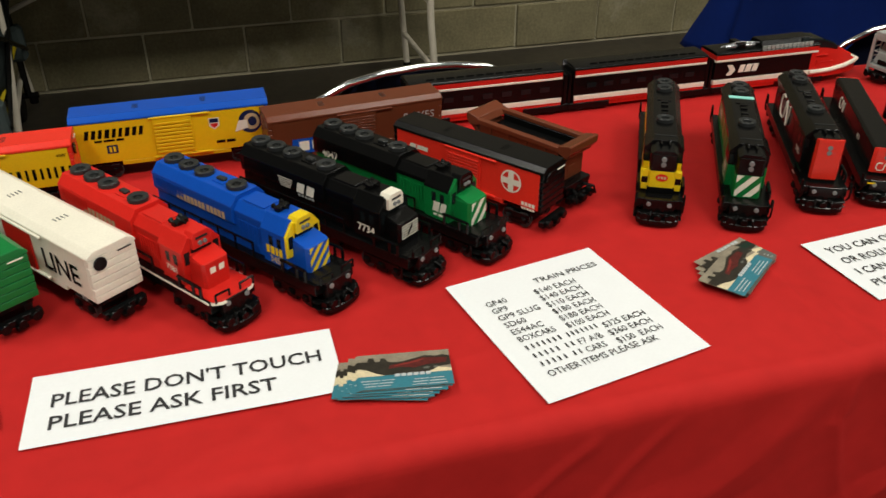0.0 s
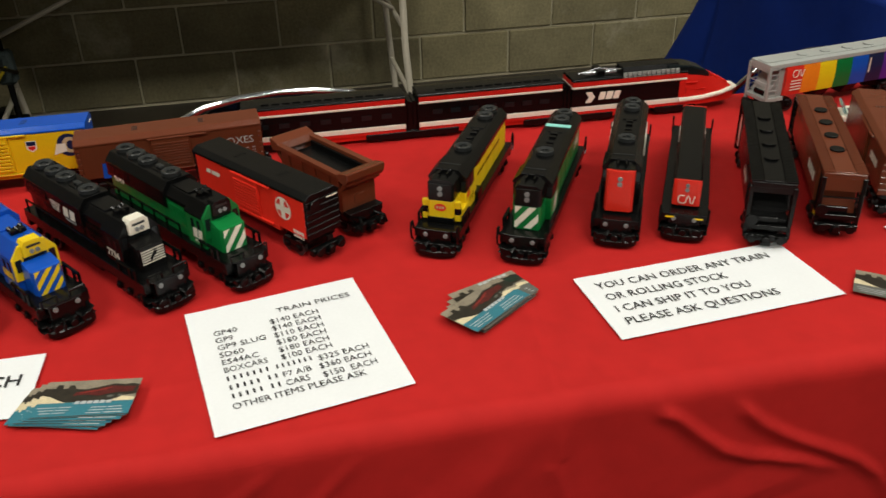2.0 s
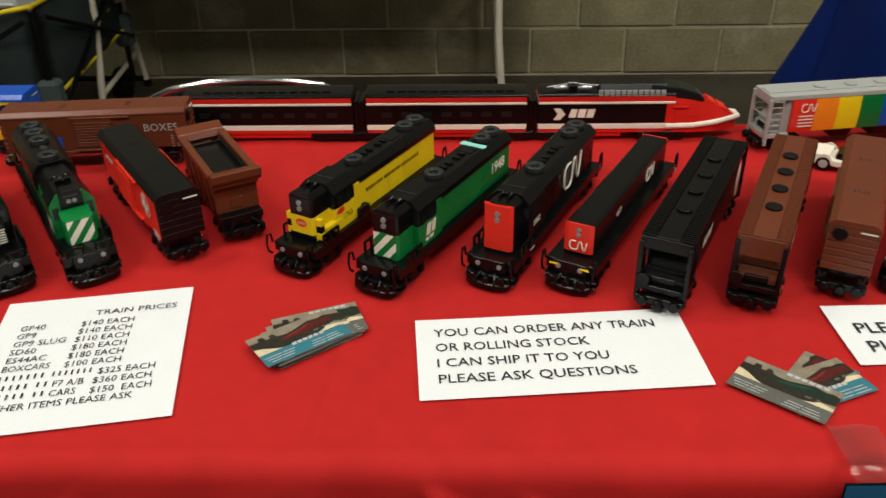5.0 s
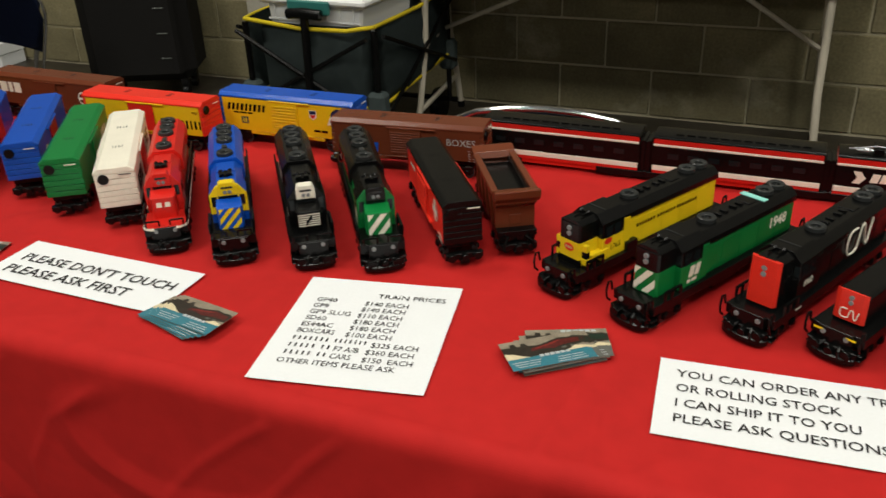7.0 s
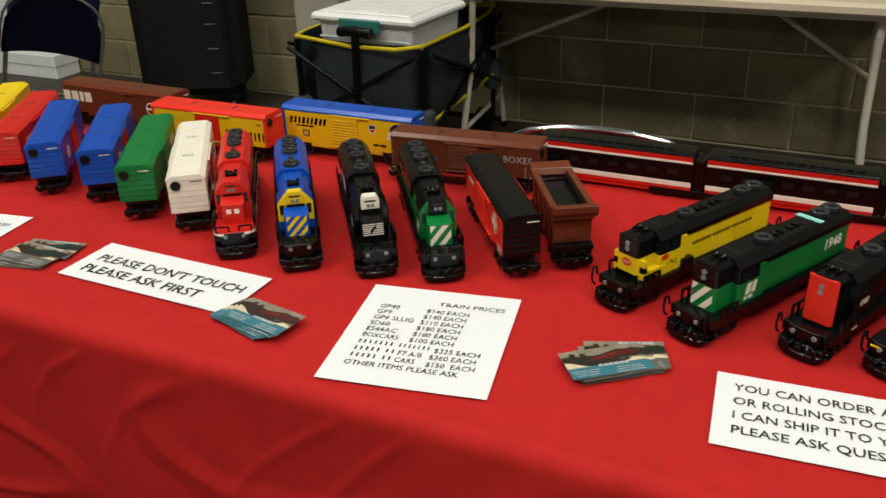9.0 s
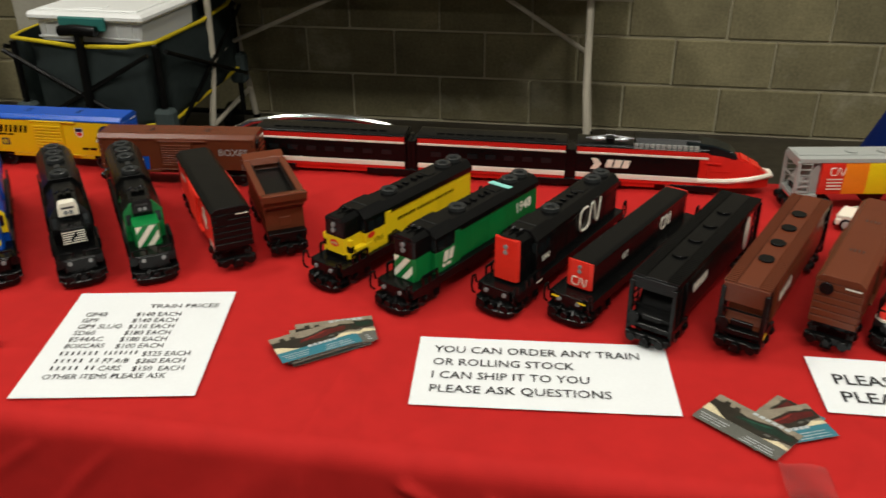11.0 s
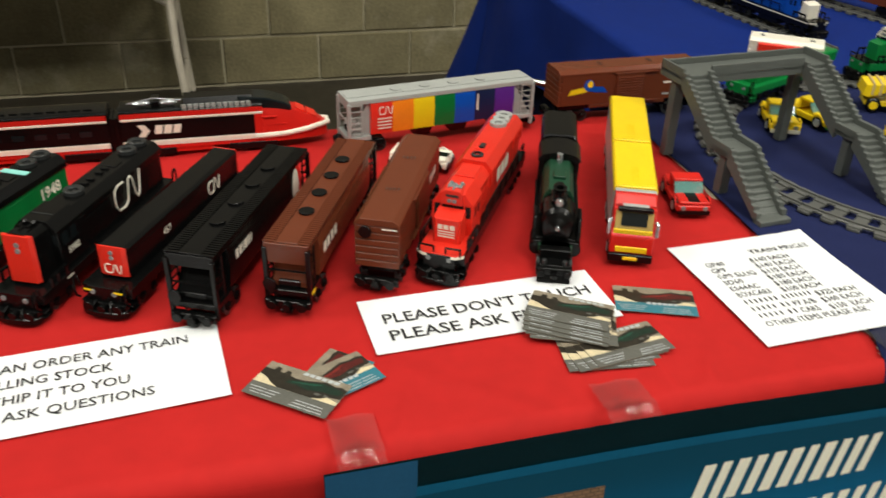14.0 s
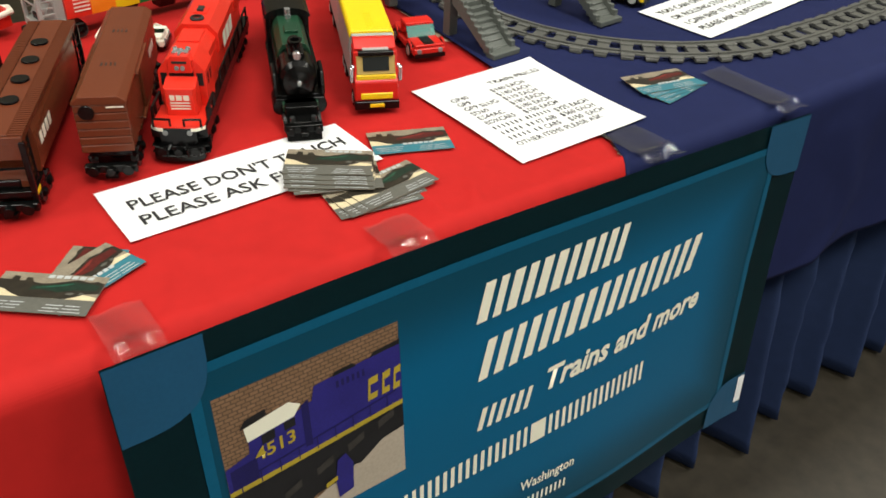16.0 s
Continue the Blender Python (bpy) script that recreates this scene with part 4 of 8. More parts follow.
photo([(0.13, 0.69), (0.38, 0.72), (0.42, 0.775), (0.36, 0.815), (0.12, 0.775)], 0.0029, BAN_CREAM, "photo_roof")
photo([(0.10, 0.775), (0.24, 0.80), (0.24, 0.84), (0.13, 0.82)], 0.0031, BAN_PHOTO_DARK, "photo_horn")
photo([(0.20, 0.64), (0.27, 0.65), (0.27, 0.705), (0.20, 0.695)], 0.0031, BAN_PHOTO_DARK, "photo_window")
photo([(0.32, 0.66), (0.38, 0.665), (0.38, 0.715), (0.32, 0.71)], 0.0031, BAN_PHOTO_DARK, "photo_window")
for u0, u1 in ((0.79, 0.86), (0.875, 0.935), (0.945, 0.999)):
    photo([(u0, 0.60), (u1 - 0.012, 0.605), (u1, 0.745), (u0 + 0.012, 0.735)], 0.0031, BAN_GOLD, "photo_mark")
    photo([(u0 + 0.018, 0.64), (u1, 0.645), (u1, 0.70), (u0 + 0.020, 0.695)], 0.0033, BAN_PHOTO_BLUE, "photo_mark")
photo([(0.57, 0.06), (0.66, 0.08), (0.67, 0.26), (0.63, 0.34), (0.58, 0.32), (0.56, 0.20)], 0.0032, BAN_PHOTO_BLUE, "photo_mark")
photo([(0.50, 0.17), (0.57, 0.19), (0.57, 0.22), (0.50, 0.20)], 0.0033, BAN_GOLD, "photo_mark")
for k in range(9):
    photo([(0.06 + 0.105 * k, 0.41 + 0.012 * k), (0.066 + 0.105 * k, 0.41 + 0.012 * k), (0.066 + 0.105 * k, 0.49 + 0.012 * k), (0.06 + 0.105 * k, 0.49 + 0.012 * k)], 0.0031, BAN_SHADE, "photo_rail_post")
photo([(0.04, 0.475), (0.96, 0.585), (0.96, 0.595), (0.04, 0.485)], 0.0031, BAN_SHADE, "photo_rail")
for k in range(5):
    u = 0.08 + 0.19 * k
    photo([(u, 0.17 + 0.055 * k), (u + 0.10, 0.21 + 0.055 * k), (u + 0.10, 0.26 + 0.055 * k), (u, 0.22 + 0.055 * k)], 0.0026, BAN_PHOTO_GREY, "photo_bogie")
t = letters(banner, "4513", 0.020, Matrix(((1, 0, 0, PX0 + 0.048), (0, 0, -1, 0), (0.1, 1, 0, PZ0 + 0.112), (0, 0, 0, 1))), BAN_GOLD, "lettering", "CENTER", bold=0.0004)
for v in t.data.vertices:
    v.co.y = ban_sag(v.co.x, v.co.z) - 0.0034
    v.co.z += ban_top(v.co.x)
part("barcode_sticker", ban_shape([(HW - 0.016, -0.47), (HW - 0.002, -0.47), (HW - 0.002, -0.42), (HW - 0.016, -0.42)], 0.003), PAPER, banner, "white barcode sticker")


def tape(cx, w, deg, y1):
    """A strip of clear tape, from the cloth over the edge on to the banner."""
    verts = []
    prof = [(y1, Z + 0.0022), (y1 * 0.8, Z + 0.0024), (y1 * 0.6, Z + 0.0026), (y1 * 0.4, Z + 0.0027), (0.012, Z + 0.0028), (0.005, Z + 0.0048), (0.001, Z + 0.0052), (-0.0012, Z + 0.0030), (-0.0034, Z + 0.0008), (-0.008, Z + 0.0004), (-0.013, Z + 0.0012), (-0.018, Z + 0.0044)]
    bm = bmesh.new()
    g = []
    for i in range(13):
        u = i / 12 - 0.5
        for y, z in prof:
            g.append(bm.verts.new((u * w + 0.12 * (0.05 - y) * math.sin(radians(deg)), y - 0.001 * math.sin(i * 0.7), z + 0.0007 * math.sin(i * 0.55 + y * 60) + 0.0009 * noise.noise(Vector((i * 0.30 + cx * 9, y * 60, cx))))))
    n = len(prof)
    for i in range(12):
        for j in range(n - 1):
            bm.faces.new((g[i * n + j], g[i * n + j + 1], g[(i + 1) * n + j + 1], g[(i + 1) * n + j]))
    return solid("tape_strip", smooth(bm, 80), TAPE, "strip of clear packing tape over the cloth's edge", "tape", pose(cx, 0, 0), "tape strips")


for cx, w, dg, yy in ((0.370, 0.042, 10, 0.050), (0.623, 0.05, 8, 0.043), (0.948, 0.054, 14, 0.06), (1.180, 0.044, 0, 0.12)):
    tape(cx, w, dg, yy)


# ---- rolling stock ----
TRAINS = "toy trains on the red cloth"


def heading(fx, fy, rx, ry, z=Z):
    """The pose of a vehicle whose front is at f and rear at r: its own -y looks ahead, origin in the middle."""
    a = math.degrees(math.atan2(rx - fx, ry - fy))
    return pose((fx + rx) / 2, (fy + ry) / 2, z, 0, 0, -a)


def headed(x, y, tx, ty, length, inset=0.006):
    """The pose of an engine whose front lamps are at (x, y) and whose axis runs on to (tx, ty)."""
    a = math.atan2(tx - x, ty - y)
    d = length / 2 - inset
    return pose(x + d * math.sin(a), y + d * math.cos(a), Z, 0, 0, -math.degrees(a))


def wheel_bm():
    return smooth(lathe([(0, -0.004), (0.0055, -0.004), (0.0062, -0.0028), (0.0085, -0.0028), (0.0088, -0.0015), (0.0088, 0.003), (0.010, 0.0034), (0.010, 0.0046), (0, 0.0046)], axis="x", seg=14))


def bogie(root, y, axles=2, w=0.047, mat="black", end=0):
    """A truck: side frames with journal boxes, wheels, and at a car's end its buffer beam and coupling."""
    half = 0.019 if axles == 2 else 0.027
    bm = bmesh.new()
    for s in (-1, 1):
        x0, x1 = sorted((s * (w / 2 - 0.005), s * w / 2))
        box_into(bm, x0, x1, y - half, y + half, 0.0075, 0.0180, 0.0005)
        for k in range(axles):
            yy = y + (k - (axles - 1) / 2) * 0.022
            box_into(bm, min(s * (w / 2 - 0.004), s * (w / 2 + 0.002)), max(s * (w / 2 - 0.004), s * (w / 2 + 0.002)), yy - 0.004, yy + 0.004, 0.006, 0.0135, 0.0005)
            puck(0.003, 0.0022, (s * (w / 2 + 0.001), yy, 0.0095) if s > 0 else (s * (w / 2 + 0.0032), yy, 0.0095), "x", 10, bm)
        box_into(bm, x0, x1, y - 0.008, y + 0.008, 0.0022, 0.011, 0.0005)
    box_into(bm, -w / 2 + 0.004, w / 2 - 0.004, y - half * 0.95, y + half * 0.95, 0.006, 0.020, 0.0005)
    frame_ = part("bogie", bm, P[mat], root)
    me = shared("wheel", wheel_bm, P["dark"])
    for k in range(axles):
        yy = y + (k - (axles - 1) / 2) * 0.022
        for s in (-1, 1):
            piece("wheel", me, frame_, Matrix.Translation((s * 0.0185, yy, 0.0100)) @ (Matrix.Rotation(math.pi, 4, "Z") if s < 0 else Matrix()))
    return frame_


def coupler(root, y, d, w=0.05, plow=False):
    """Buffer beam with two round buffers and a magnet, facing d along y."""
    bm = bmesh.new()
    ya, yb = sorted((y, y + d * 0.008))
    box_into(bm, -w / 2, w / 2, ya, yb, 0.008, 0.0165, 0.0007)
    for s in (-1, 1):
        puck(0.0056, 0.006, (s * 0.0165, y + d * 0.007 - (0 if d > 0 else 0.006), 0.0125), "y", 14, bm)
    puck(0.0045, 0.009, (0, y + d * 0.006 - (0 if d > 0 else 0.009), 0.0125), "y", 14, bm)
    box_into(bm, -0.006, 0.006, min(y, y + d * 0.012), max(y, y + d * 0.012), 0.004, 0.0085, 0.0006)
    if plow:
        # a rounded shovel plough under the beam, with hoses hanging beside it
        rim = [(0.0265 * math.sin(t), y + d * (0.002 + 0.0135 * math.cos(t) ** 0.6)) for t in (radians(-84 + 12 * k) for k in range(15))]
        plan = rim + [(0.0240, y - d * 0.006), (-0.0240, y - d * 0.006)]
        sub = prism(plan, 0.0022, 0.0098, "z", 0.0012)
        tmp = bpy.data.meshes.new("tmp")
        sub.to_mesh(tmp)
        sub.free()
        bm.from_mesh(tmp)
        bpy.data.meshes.remove(tmp)
        for q in (-1, 1):
            tube([(q * 0.008, y + d * 0.006, 0.018), (q * 0.010, y + d * 0.013, 0.015), (q * 0.011, y + d * 0.014, 0.008)], 0.0016, 6, bm)
    return part("coupler", smooth(bm, 30), P["black"], root)


def brake_wheel(root, x, y, z, d=-1, mat="black"):
    bm = lathe([(0.0050, 0), (0.0070, 0), (0.0076, 0.0012), (0.0070, 0.0024), (0.0050, 0.0024)], (x, y - (0.0024 if d < 0 else 0), z), "y", 16)
    for k in range(3):
        a = math.pi * k / 3
        c, s = math.cos(a) * 0.0058, math.sin(a) * 0.0058
        tube([(x - c, y + d * 0.0012, z - s), (x + c, y + d * 0.0012, z + s)], 0.0007, 5, bm)
    return part("brake_wheel", smooth(bm), P[mat], root)


def roof_profile(w, z0, z1):
    return [(-w / 2, z0), (w / 2, z0), (w / 2, z0 + (z1 - z0) * 0.35), (w * 0.36, z1), (-w * 0.36, z1), (-w / 2, z0 + (z1 - z0) * 0.35)]


def boxcar(m, label, L=0.262, body="brown", roof=None, ends=None, door=None, ribbed=False, H=0.0885, W=0.055, base=0.029, wheel=True, group=TRAINS):
    """A boxcar: sides, planked ends, shallow roof with hatches, sliding doors, two bogies."""
    roof, ends, door = roof or body, ends or body, door or body
    ob = thing("toy_boxcar", label, "toy train car", m, group)
    h = L / 2
    zt = H - 0.0085
    for s in (-1, 1):
        x0, x1 = sorted((s * (W / 2 - 0.004), s * W / 2))
        part("side", B((x0, x1, -h + 0.006, h - 0.006, base, zt)), P[body], ob)
        xd0, xd1 = sorted((s * W / 2, s * (W / 2 + 0.0026)))
        bm = B((xd0, xd1, -0.026, 0.026, base + 0.002, zt - 0.002))
        d = part("door", bm, P[door], ob)
        if ribbed:
            rib = shared("door_rib", lambda: B((-0.0015, 0.0015, -0.024, 0.024, 0, 0.0032), bev=0.0004), P[door])
            for k in range(9):
                piece("door_rib", rib, d, Matrix.Translation((s * (W / 2 + 0.0025), 0, base + 0.006 + k * (zt - base - 0.012) / 9)))
        for zr in (base - 0.0005, zt - 0.0018):
            part("door_rail", B((min(s * W / 2, s * (W / 2 + 0.0035)), max(s * W / 2, s * (W / 2 + 0.0035)), -0.05, 0.03, zr, zr + 0.0024)), P[body], d)
        part("sill", B((x0, x1, -h + 0.058, h - 0.058, base - 0.006, base - 0.0002)), P[body], ob)
    n = 6
    for e in (-1, 1):
        for k in range(n):
            z0 = base + k * (zt - base) / n
            y0, y1 = sorted((e * (h - 0.006), e * (h - 0.0004)))
            part("end_plank", B((-W / 2, W / 2, y0, y1, z0 + 0.0003, z0 + (zt - base) / n - 0.0003), bev=0.0007), P[ends], ob)
    rp = prism(roof_profile(W + 0.002, zt, H), -h, h, "y", 0.0007)
    part("roof", rp, P[roof], ob)
    for y in (-0.045, 0.045):
        bm = bmesh.new()
        for k in range(4):
            xx = -0.0066 + k * 0.0044
            box_into(bm, xx - 0.0006, xx + 0.0006, y - 0.004, y + 0.004, H - 0.0005, H + 0.0004)
        part("roof_vent", bm, P["dark"] if roof != "black" else P["black"], ob)
    part("floor_pan", B((-W / 2 + 0.005, W / 2 - 0.005, -h + 0.007, h - 0.007, base - 0.008, base + 0.0015)), P["black"], ob)
    if wheel:
        brake_wheel(ob, -W / 2 + 0.012, -h, zt - 0.007)
    for y in (-h + 0.037, h - 0.037):
        part("bolster", B((-0.018, 0.018, y - 0.010, y + 0.010, 0.015, base - 0.004)), P["black"], ob)
        bogie(ob, y)
    coupler(ob, -h + 0.004, -1)
    coupler(ob, h - 0.004, 1)
    part("end_print", B((0.006, 0.022, -h - 0.0006, -h + 0.002, zt - 0.0030, zt - 0.0018), bev=0), P["white"] if ends not in ("white", "yellow", "ochre") else P["dark"], ob)
    return ob


def rail_set(root, pts, posts, r=0.0011, mat="black"):
    bm = tube(pts, r, 5)
    for a, b in posts:
        tube([a, b], r, 5, bm)
    return part("handrail", bm, P[mat], root)


def fan(root, y, z, r=0.0105, mat="dark", x=0.0):
    bm = lathe([(0.0054, 0.0006), (0.0054, 0.0040), (r - 0.0030, 0.0056), (r - 0.0012, 0.0056), (r, 0.0046), (r, 0)], (x, y, z), "z", 20)
    for k in range(4):
        a = math.pi * k / 4 + 0.3
        tube([(x - 0.0054 * math.cos(a), y - 0.0054 * math.sin(a), z + 0.0024), (x + 0.0054 * math.cos(a), y + 0.0054 * math.sin(a), z + 0.0024)], 0.0006, 4, bm)
    f = part("roof_fan", smooth(bm, 35), P[mat], root)
    part("fan_well", puck(0.0056, 0.0012, (x, y, z), "z", 16), P["black"], f)
    return f


def headlight(root, x, y, z, mat="clear"):
    return part("headlight", smooth(puck(0.0029, 0.003, (x, y - 0.003, z), "y", 14)), P[mat], root)


def louvres(root, s, x, y0, y1, z0, z1, n, mat):
    bm = bmesh.new()
    for k in range(n):
        yy = y0 + (y1 - y0) * k / n
        box_into(bm, min(s * (x - 0.001), s * (x + 0.0011)), max(s * (x - 0.001), s * (x + 0.0011)), yy, yy + (y1 - y0) / n * 0.55, z0, z1, 0.0)
    return part("louvre", bm, P[mat], root)


def six_axle(m, label, hood, nose=None, cab=None, cabroof=None, top=None, L=0.310, brow=None, trim=None, visor=None, sill=False, deck="black", fans=(0.1525, 0.2085, 0.2365, 0.2645), horn_at=0.080, fan_mat="dark", horn_mat="black", group=TRAINS):
    """A modern road switcher: low chamfered nose, cab with sloped roof, long hood with four fans, walkways and rails."""
    nose, cab, top = nose or hood, cab or hood, top or hood
    cabroof = cabroof or cab
    ob = thing("toy_locomotive", label, "toy locomotive", m, group)
    h = L / 2
    D = 0.0355                                      # height of the deck

    def Y(d):
        """Place along the engine, from its front lamps."""
        return -h + 0.006 + d
    part("frame", B((-0.0285, 0.0285, Y(0.008), h - 0.008, 0.0215, D), (-0.0185, 0.0185, Y(0.0005), Y(0.0085), 0.0165, D)), P["black"], ob)
    part("deck", prism([(-0.0190, Y(0.0010)), (0.0190, Y(0.0010)), (0.0265, Y(0.0070)), (0.0265, Y(0.052)), (-0.0265, Y(0.052)), (-0.0265, Y(0.0070))], D, D + 0.0016, "z", 0.0003), P[deck], ob)
    if trim:
        for q in (-1, 1) if sill else ():
            part("sill_stripe", B((min(q * 0.0285, q * 0.0290), max(q * 0.0285, q * 0.0290), Y(0.010), h - 0.02, D - 0.0032, D - 0.0008), bev=0), P[trim], ob)
        for q in (-1, 1):
            part("pilot_stripe", prism([(q * 0.0275, Y(0.0090)), (q * 0.0272, Y(0.0060)), (q * 0.0195, Y(0.0)), (q * 0.0140, Y(-0.0006)), (q * 0.0140, Y(0.0015))], D - 0.0026, D + 0.0003, "z"), P[trim], ob)
    part("fuel_tank", B((-0.022, 0.022, -0.030, 0.034, 0.006, 0.0215), bev=0.002), P["black"], ob)
    for y in (Y(0.050), h - 0.054):
        bogie(ob, y, 3, 0.050)
    coupler(ob, -h + 0.0115, -1, 0.05, True)
    coupler(ob, h - 0.006, 1, 0.05)
    # nose and cab
    yn, yb, yc = Y(0.0275), Y(0.0525), Y(0.090)
    plan = [(-0.0165, yn + 0.0045), (-0.0140, yn), (0.0140, yn), (0.0165, yn + 0.0045), (0.0165, yb), (-0.0165, yb)]
    part("nose", prism(plan, D, 0.0665, "z", 0.0005), P[nose], ob)
    part("nose_top", prism([(yn + 0.0030, 0.0665), (yb, 0.0665), (yb, 0.0718)], -0.0160, 0.0160, "x"), P[nose], ob)
    c = part("cab", B((-0.0240, 0.0240, yb, yc, D, 0.0745)), P[cab], ob)
    for q in (-1, 1):
        for k in range(2):
            y0 = yb + 0.0075 + k * 0.0125
            part("side_window", B((min(q * 0.0225, q * 0.0243), max(q * 0.0225, q * 0.0243), y0, y0 + 0.0062, 0.0585, 0.0700), bev=0), P["window"], c)
    part("cab_roof", prism([(-0.0243, 0.0735), (0.0243, 0.0735), (0.0243, 0.0755), (0.0130, 0.0905), (-0.0130, 0.0905), (-0.0243, 0.0755)], yb + 0.001, yc + 0.001, "y", 0.0005), P[cabroof], ob)
    front = part("cab_front", prism([(-0.0243, 0.050), (0.0243, 0.050), (0.0243, 0.0760), (0.0140, 0.0895), (-0.0140, 0.0895), (-0.0243, 0.0760)], yb - 0.0022, yb + 0.0012, "y", 0.0003), P[visor or cab], ob)
    for q in (-1, 1):
        part("windshield", B((min(q * 0.0150, q * 0.0215), max(q * 0.0150, q * 0.0215), yb - 0.0030, yb - 0.0018, 0.0605, 0.0745), bev=0), P["window"], front)
    part("windshield", B((-0.0125, 0.0125, yb - 0.0030, yb - 0.0018, 0.0700, 0.0765), bev=0), P["window"], front)
    part("brow", prism([(-0.0122, 0.0760), (0.0122, 0.0760), (0.0122, 0.0890), (0.0085, 0.0940), (-0.0085, 0.0940), (-0.0122, 0.0890)], yb - 0.0062, yb + 0.008, "y", 0.0005), P[brow or cab], ob)
    for q in (-0.0030, 0.0030):
        part("lamp_lens", puck(0.0025, 0.002, (q, yb - 0.0080, 0.0815), "y", 10), P["clear"], ob)
    part("number_board", B((-0.0075, 0.0075, yb - 0.0066, yb - 0.0060, 0.0862, 0.0888), bev=0), P["dark"], ob)
    hb = bmesh.new()
    yh0 = Y(horn_at)
    for dx, dy in ((-0.0062, 0.004), (0.0, 0.0), (0.0062, 0.005)):
        lathe([(0.0014, 0), (0.0014, 0.008), (0.0032, 0.013), (0, 0.013)], (dx, yh0 - 0.010 + dy, 0.0945), "y", 8, hb)
    box_into(hb, -0.0085, 0.0085, yh0 - 0.003, yh0 + 0.004, 0.0900, 0.0955, 0.0004)
    part("horn", hb, P[horn_mat], ob)
    # hood
    yr, yh = Y(fans[0] - 0.016), Y(fans[-1] + 0.0145)
    part("hood", B((-0.0205, 0.0205, yc, yh, D, 0.0760)), P[hood], ob)
    part("hood_top", prism([(-0.0212, 0.0745), (0.0212, 0.0745), (0.0212, 0.0795), (0.0130, 0.0893), (-0.0130, 0.0893), (-0.0212, 0.0795)], yc + 0.001, yr, "y", 0.0005), P[top], ob)
    part("hood_top", prism([(-0.0205, 0.0600), (0.0205, 0.0600), (0.0242, 0.0640), (0.0242, 0.0835), (0.0150, 0.0943), (-0.0150, 0.0943), (-0.0242, 0.0835), (-0.0242, 0.0640)], yr, yh, "y", 0.0005), P[top], ob)
    part("hood_hatch", B((-0.0120, 0.0120, yc + 0.006, yr - 0.006, 0.0890, 0.0912)), P[top], ob)
    part("hood_hatch", B((-0.0080, 0.0080, Y(fans[0] + 0.016), Y(fans[0] + 0.034), 0.0940, 0.0956)), P[top], ob)
    for k, d in enumerate(fans):
        fan(ob, Y(d), 0.0940 if k or fan_mat == "dark" else 0.0915, 0.0116 if k or fan_mat == "dark" else 0.0078, fan_mat if k else "dark")
    part("exhaust", B((-0.0035, 0.0035, Y(fans[0] + 0.019), Y(fans[0] + 0.031), 0.0955, 0.0985)), P["dark"], ob)
    for q in (-1, 1):
        louvres(ob, q, 0.0205, yc + 0.006, yr - 0.004, 0.050, 0.070, 8, hood)
        louvres(ob, q, 0.0242, yh - 0.058, yh - 0.006, 0.0690, 0.0810, 14, top)
        for d in (0.010, 0.052, 0.088, 0.124):
            part("hood_door", B((min(q * 0.0204, q * 0.0211), max(q * 0.0204, q * 0.0211), yc + d, yc + d + 0.030, D + 0.004, 0.0585), bev=0.0003), P[hood], ob)
    # rails, steps, lamps
    for q in (-1, 1):
        x = q * 0.0280
        ys = [yc + 0.012 + k * (yh - yc - 0.012) / 6 for k in range(7)]
        rail_set(ob, [(x, y, D + 0.018) for y in ys], [((x, y, D), (x, y, D + 0.018)) for y in ys], 0.0013)
        rail_set(ob, [(x, Y(0.022), D + 0.013), (x, yb + 0.006, D + 0.013)], [((x, y, D), (x, y, D + 0.013)) for y in (Y(0.022), Y(0.034), yb + 0.004)], 0.0019)
        part("step", B((min(q * 0.020, q * 0.0295), max(q * 0.020, q * 0.0295), Y(0.004), Y(0.016), 0.006, 0.0075), (min(q * 0.020, q * 0.0295), max(q * 0.020, q * 0.0295), Y(0.004), Y(0.018), 0.013, 0.0145), (min(q * 0.024, q * 0.0295), max(q * 0.024, q * 0.0295), Y(0.015), Y(0.018), 0.006, 0.0215)), P["black"], ob)
        headlight(ob, q * 0.0122, Y(0.002), 0.0310)
        rail_set(ob, [(q * 0.024, Y(0.004), D + 0.009), (q * 0.007, Y(0.003), D + 0.009)], [((xx, Y(0.0035), D), (xx, Y(0.0035), D + 0.009)) for xx in (q * 0.024, q * 0.007)], 0.0013)
    return ob


